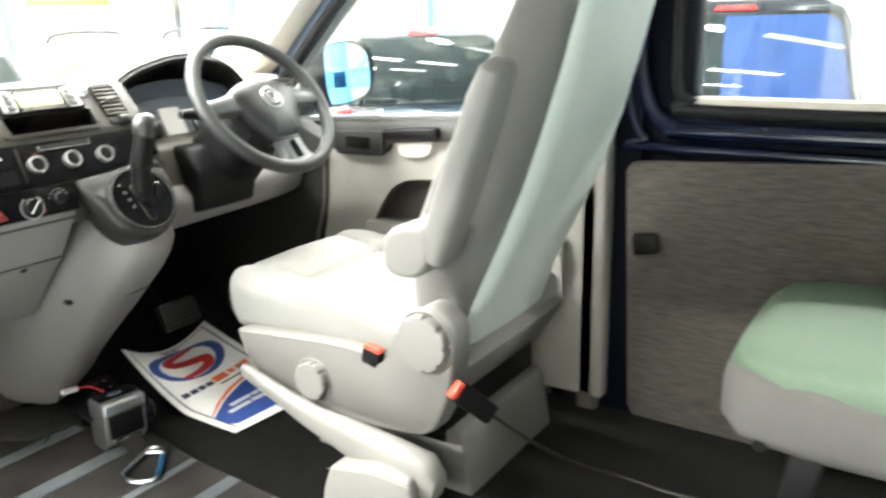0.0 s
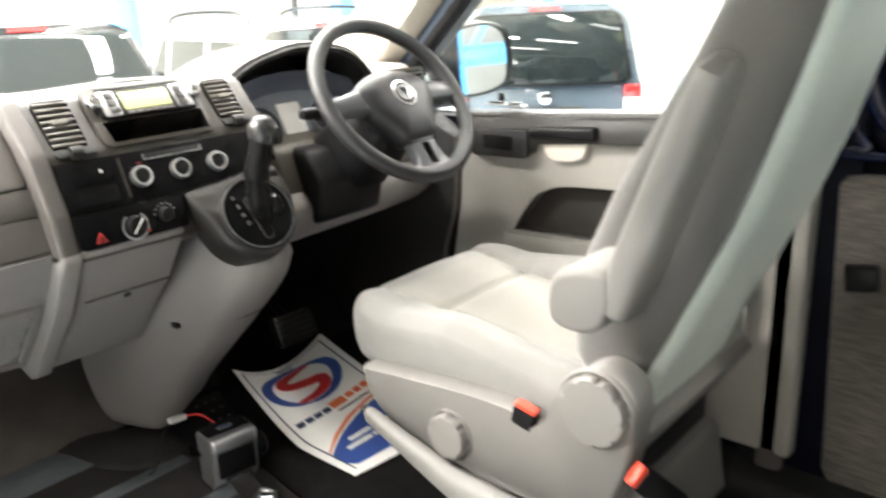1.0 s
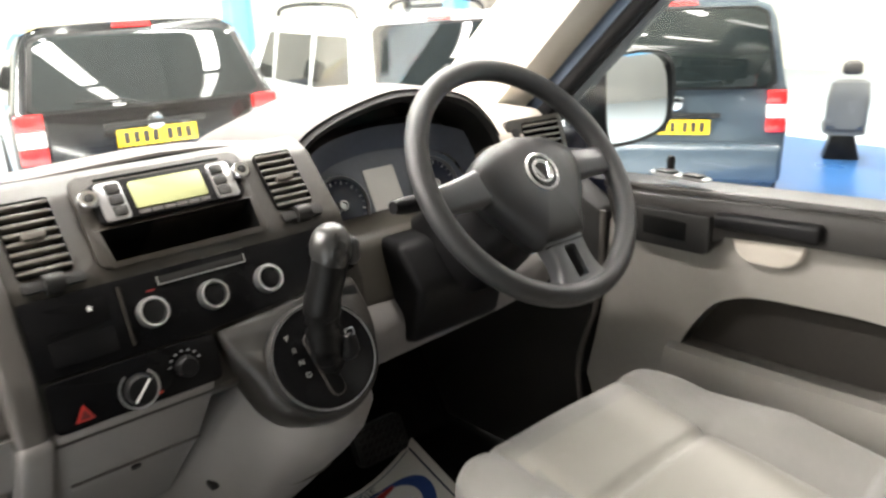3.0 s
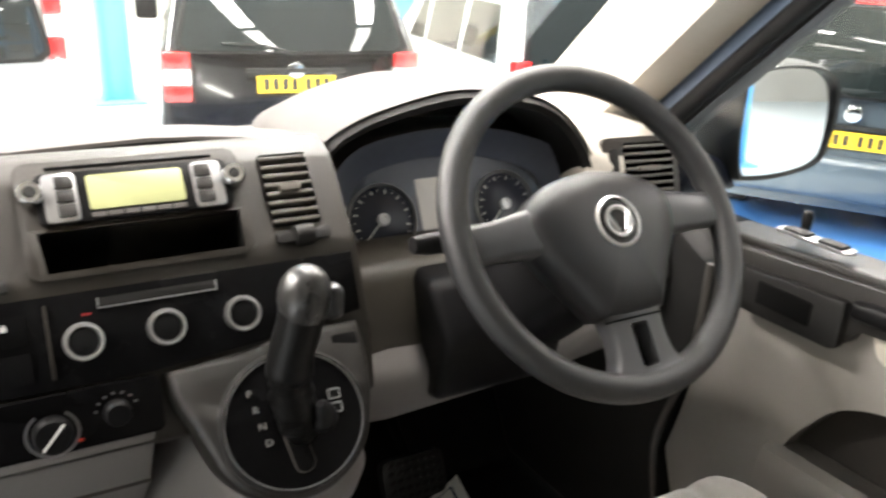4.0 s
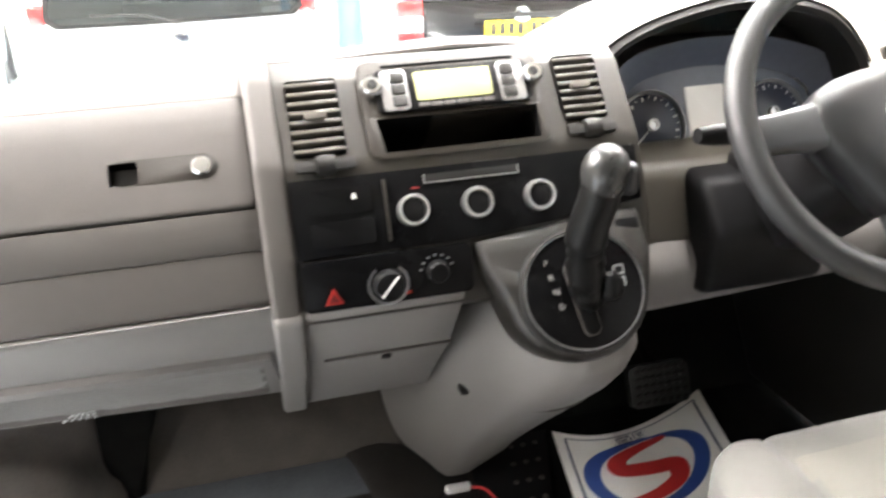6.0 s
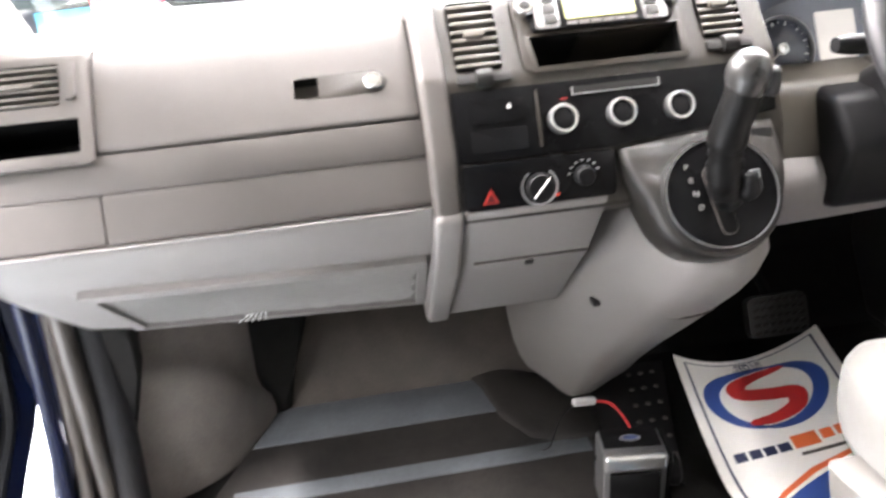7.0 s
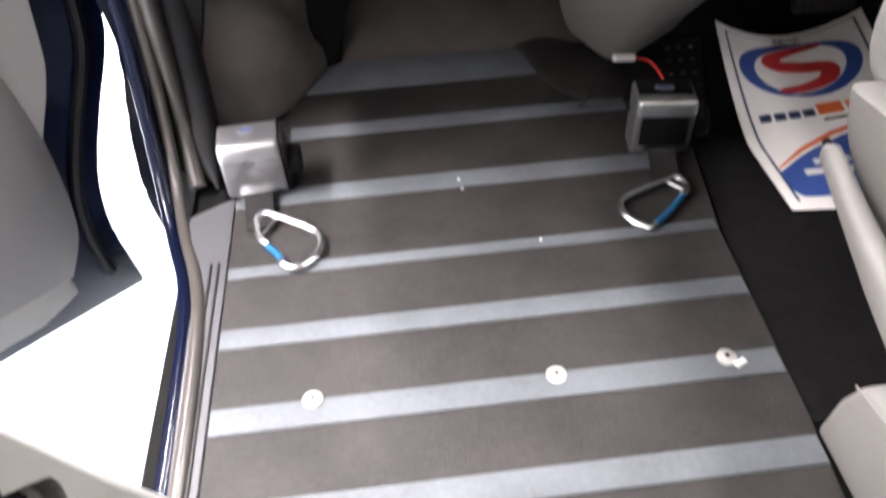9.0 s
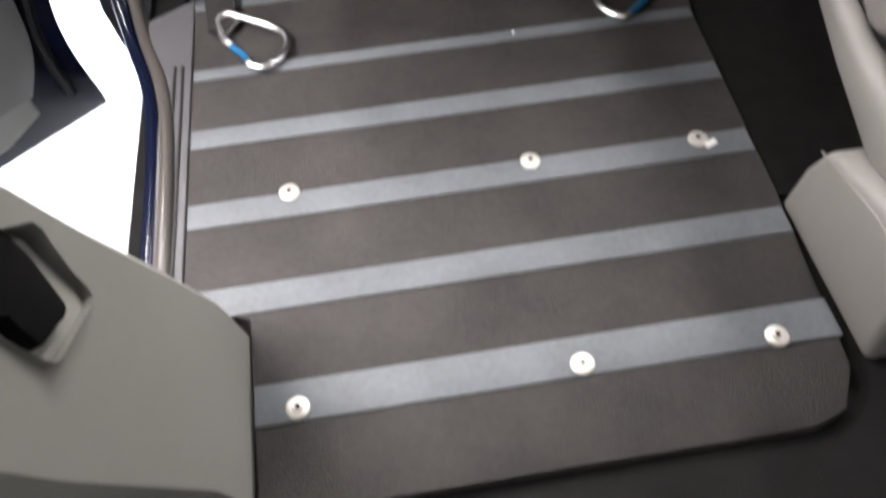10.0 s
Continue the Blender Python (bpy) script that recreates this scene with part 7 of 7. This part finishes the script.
car("small_van", "grey-blue small van with vertical tail lamps", (5.00, 3.32), -54.7, M_CARGREY, W=1.66, H=1.64, belt=0.98, rake=0.10, lamp_z=(0.66, 0.98), lamp_w=0.14, plate_z=0.70, win_drop=-0.08)
car("estate_car", "black estate car with tall red tail lamps", (1.72, 5.16), -11, M_CARBLACK, W=1.76, H=1.66, belt=1.12, rake=0.38, lamp_z=(0.82, 1.14), lamp_w=0.17, plate_z=0.93, win_drop=-0.09)
car("people_carrier", "white people carrier with dark roof rails", (4.22, 4.89), -9, M_CARSILVER, W=1.74, H=1.60, belt=0.93, rake=0.26, lamp_z=(0.75, 1.05), lamp_w=0.14, plate_z=0.62, rails=True, win_drop=-0.06)
car("dark_van", "blue-black van with red and white tail lamps", (4.58, 0.56), -70, M_CARNAVY, W=1.74, H=1.80, belt=1.05, rake=0.20, lamp_z=(0.64, 1.02), lamp_w=0.16, plate_z=0.75, win_drop=-0.06, blue_from=-0.12)
car("white_van", "white people carrier with slim red tail lamps", (-0.50, 5.10), 1, M_CARWHITE, W=1.74, H=1.85, belt=1.12, rake=0.14, lamp_z=(1.13, 1.52), lamp_w=0.10, plate_z=0.62, win_drop=-0.04)
car("small_car", "light blue small car with red tail lamps", (-2.72, 6.55), 12, M_CARTEAL, W=1.62, H=1.52, belt=0.98, rake=0.35, lamp_z=(0.70, 1.12), lamp_w=0.12, plate_z=0.60)
car("white_car", "white car parked beyond the rear side window", (6.6, -4.6), -80, M_CARWHITE, W=1.72, H=1.50, belt=0.95, rake=0.35, lamp_z=(0.75, 1.0), lamp_w=0.18, plate_z=0.72)

# a loose seat standing on the workshop floor
M_SEATCLOTH = mat("mid_grey_car_seat_cloth", (0.20, 0.20, 0.195), 0.85, vary=0.1, scale=10, bump=0.4)
ls = thing("loose_seat", "grey car seat standing on the blue floor", "seat", at=(7.70, 3.16, GROUND))
ls.rotation_euler = (0, 0, radians(-62))
ls.scale = (0.76, 0.76, 0.76)
bm = B()
pad(bm, [((0, 0.02, 0.42), 0.22, 0.05, X, (0, 1, 0)), ((0, 0.02, 0.48), 0.25, 0.06, X, (0, 1, 0)), ((0, -0.04, 0.80), 0.25, 0.06, X, (0, 1, 0)), ((0, -0.10, 1.02), 0.22, 0.05, X, (0, 1, 0)), ((0, -0.11, 1.06), 0.15, 0.03, X, (0, 1, 0))])
part("backrest", bm, M_SEATCLOTH, ls, angle=80)
bm = B()
pad(bm, [((0, -0.14, 1.13), 0.08, 0.03, X, (0, 1, 0)), ((0, -0.14, 1.16), 0.12, 0.05, X, (0, 1, 0)), ((0, -0.15, 1.26), 0.11, 0.05, X, (0, 1, 0)), ((0, -0.15, 1.30), 0.07, 0.03, X, (0, 1, 0))])
part("headrest", bm, M_MID, ls, angle=80)
bm = B()
pad(bm, [((0, 0.02, 0.38), 0.24, 0.05, X, Z), ((0, 0.10, 0.40), 0.26, 0.08, X, Z), ((0, 0.48, 0.41), 0.25, 0.08, X, Z), ((0, 0.52, 0.40), 0.2, 0.05, X, Z)])
part("cushion", bm, M_SEATCLOTH, ls, angle=80)
bm = B()
prism(bm, [(-0.22, 0.0), (0.22, 0.0), (0.14, 0.32), (-0.14, 0.32)], 0.05, 0.40, "y", 0.02)
part("base", bm, M_BLACK, ls)
bm = B()
plate(bm, rounded(0.30, 0.16, 0.05), 0.012, plane_frame((0, -0.085, 0.86), (1, 0, 0), (0, -0.18, 1)), 0.004)
part("map_pocket", bm, M_DARK, ls)

# blue beam between the pillars
bm = B()
box(bm, (-3.0, 10.02, 1.90), (11.2, 10.06, 2.10), 0.004)
for z0 in (1.88, 2.08):
    box(bm, (-3.0, 9.95, z0), (11.2, 10.13, z0 + 0.03), 0.004)
tagged(part("steel_beam", bm, M_STEELBLUE), "sky blue painted steel beam between the pillars", "beam", kind="structure")
bm = B()
box(bm, (0.5, -8.62, 0.75), (9.5, -8.58, 1.05), 0.004)
for z0 in (0.74, 1.03):
    box(bm, (0.5, -8.70, z0), (9.5, -8.50, z0 + 0.03), 0.004)
for xa, xb in ((2.2, 3.6), (5.0, 3.8), (5.4, 6.8)):
    tube(bm, [(xa, -8.60, 0.80), (xb, -8.60, 2.6)], 0.06, 8)
tagged(part("steel_beam", bm, M_STEELBLUE), "sky blue painted steel beam at the back of the workshop", "beam", kind="structure")

# banners, dark rail, roller shutters on the walls
def banner(x0, x1, z0, z1, material, bars):
    ob = thing("banner", "printed banner hung on the workshop wall", "banner", "wall banners", at=((x0 + x1) / 2, 12.97, z0))
    bm = B()
    box(bm, (x0 - (x0 + x1) / 2, 0, 0), ((x1 - x0) / 2, 0.012, z1 - z0), 0.003)
    part("banner_sheet", bm, material, ob)
    for a, b, c, d in bars:
        bm = B()
        box(bm, ((a - 0.5) * (x1 - x0), -0.006, c * (z1 - z0)), ((b - 0.5) * (x1 - x0), -0.001, d * (z1 - z0)))
        part("print_bar", bm, M_WHITEINK, ob)


banner(4.25, 5.95, 1.38, 2.5, mat("pale_blue_banner", (0.22, 0.42, 0.80), 0.6), ((0.22, 0.8, 0.10, 0.22),))
banner(7.05, 8.70, 1.30, 2.4, mat("orange_red_banner", (0.85, 0.16, 0.06), 0.6), ((0.30, 0.78, 0.10, 0.22),))
banner(9.2, 10.75, 1.27, 2.3, M_WHITEINK, ((0.2, 0.7, 0.1, 0.2),))
banner(2.2, 3.85, 1.5, 2.5, mat("yellow_banner", (0.85, 0.65, 0.10), 0.6), ((0.2, 0.7, 0.1, 0.2),))
for y0, y1 in ((9.6, 12.4),):
    sh = thing("roller_shutter", "ribbed cream roller shutter in the workshop wall", "roller shutter", at=(14.98, 0, GROUND))
    for k in range(36):
        bm = B()
        prism(bm, [(y0, 0.12 * k), (y1, 0.12 * k), (y1, 0.12 * k + 0.105), (y0, 0.12 * k + 0.105)], -0.05, 0.0, "x", 0.012)
        part("shutter_slat", bm, M_HEAD, sh)
sh = thing("roller_shutter", "ribbed cream roller shutter in the workshop wall", "roller shutter", at=(0, 12.98, GROUND))
for k in range(36):
    bm = B()
    box(bm, (12.4, -0.05, 0.12 * k), (14.6, 0.0, 0.12 * k + 0.105), 0.012)
    part("shutter_slat", bm, M_HEAD, sh)
bm = B()
box(bm, (10.1, 12.90, GROUND), (10.22, 12.99, 1.6), 0.01)
box(bm, (10.15, 12.90, 0.55), (11.6, 12.99, 0.63), 0.01)
tagged(part("conduit_rail", bm, M_TAUPE), "brown metal conduit rail fixed on the wall", "rail", kind="structure")
for lx, ly, f in LAMPS:
    ob = thing("strip_light", "white fluorescent fitting hanging under the roof", "ceiling light", "strip lights", at=(lx, ly, 4.93))
    bm = B()
    box(bm, (-0.20, -1.75, 0), (0.20, 1.75, 0.06), 0.01)
    part("light_housing", bm, M_WHITEINK, ob)
    for dx in (-0.12, 0.12):
        bm = B()
        box(bm, (dx - 0.01, -0.01, 0.06), (dx + 0.01, 0.01, 0.67))
        part("hanger", bm, M_SATIN, ob)
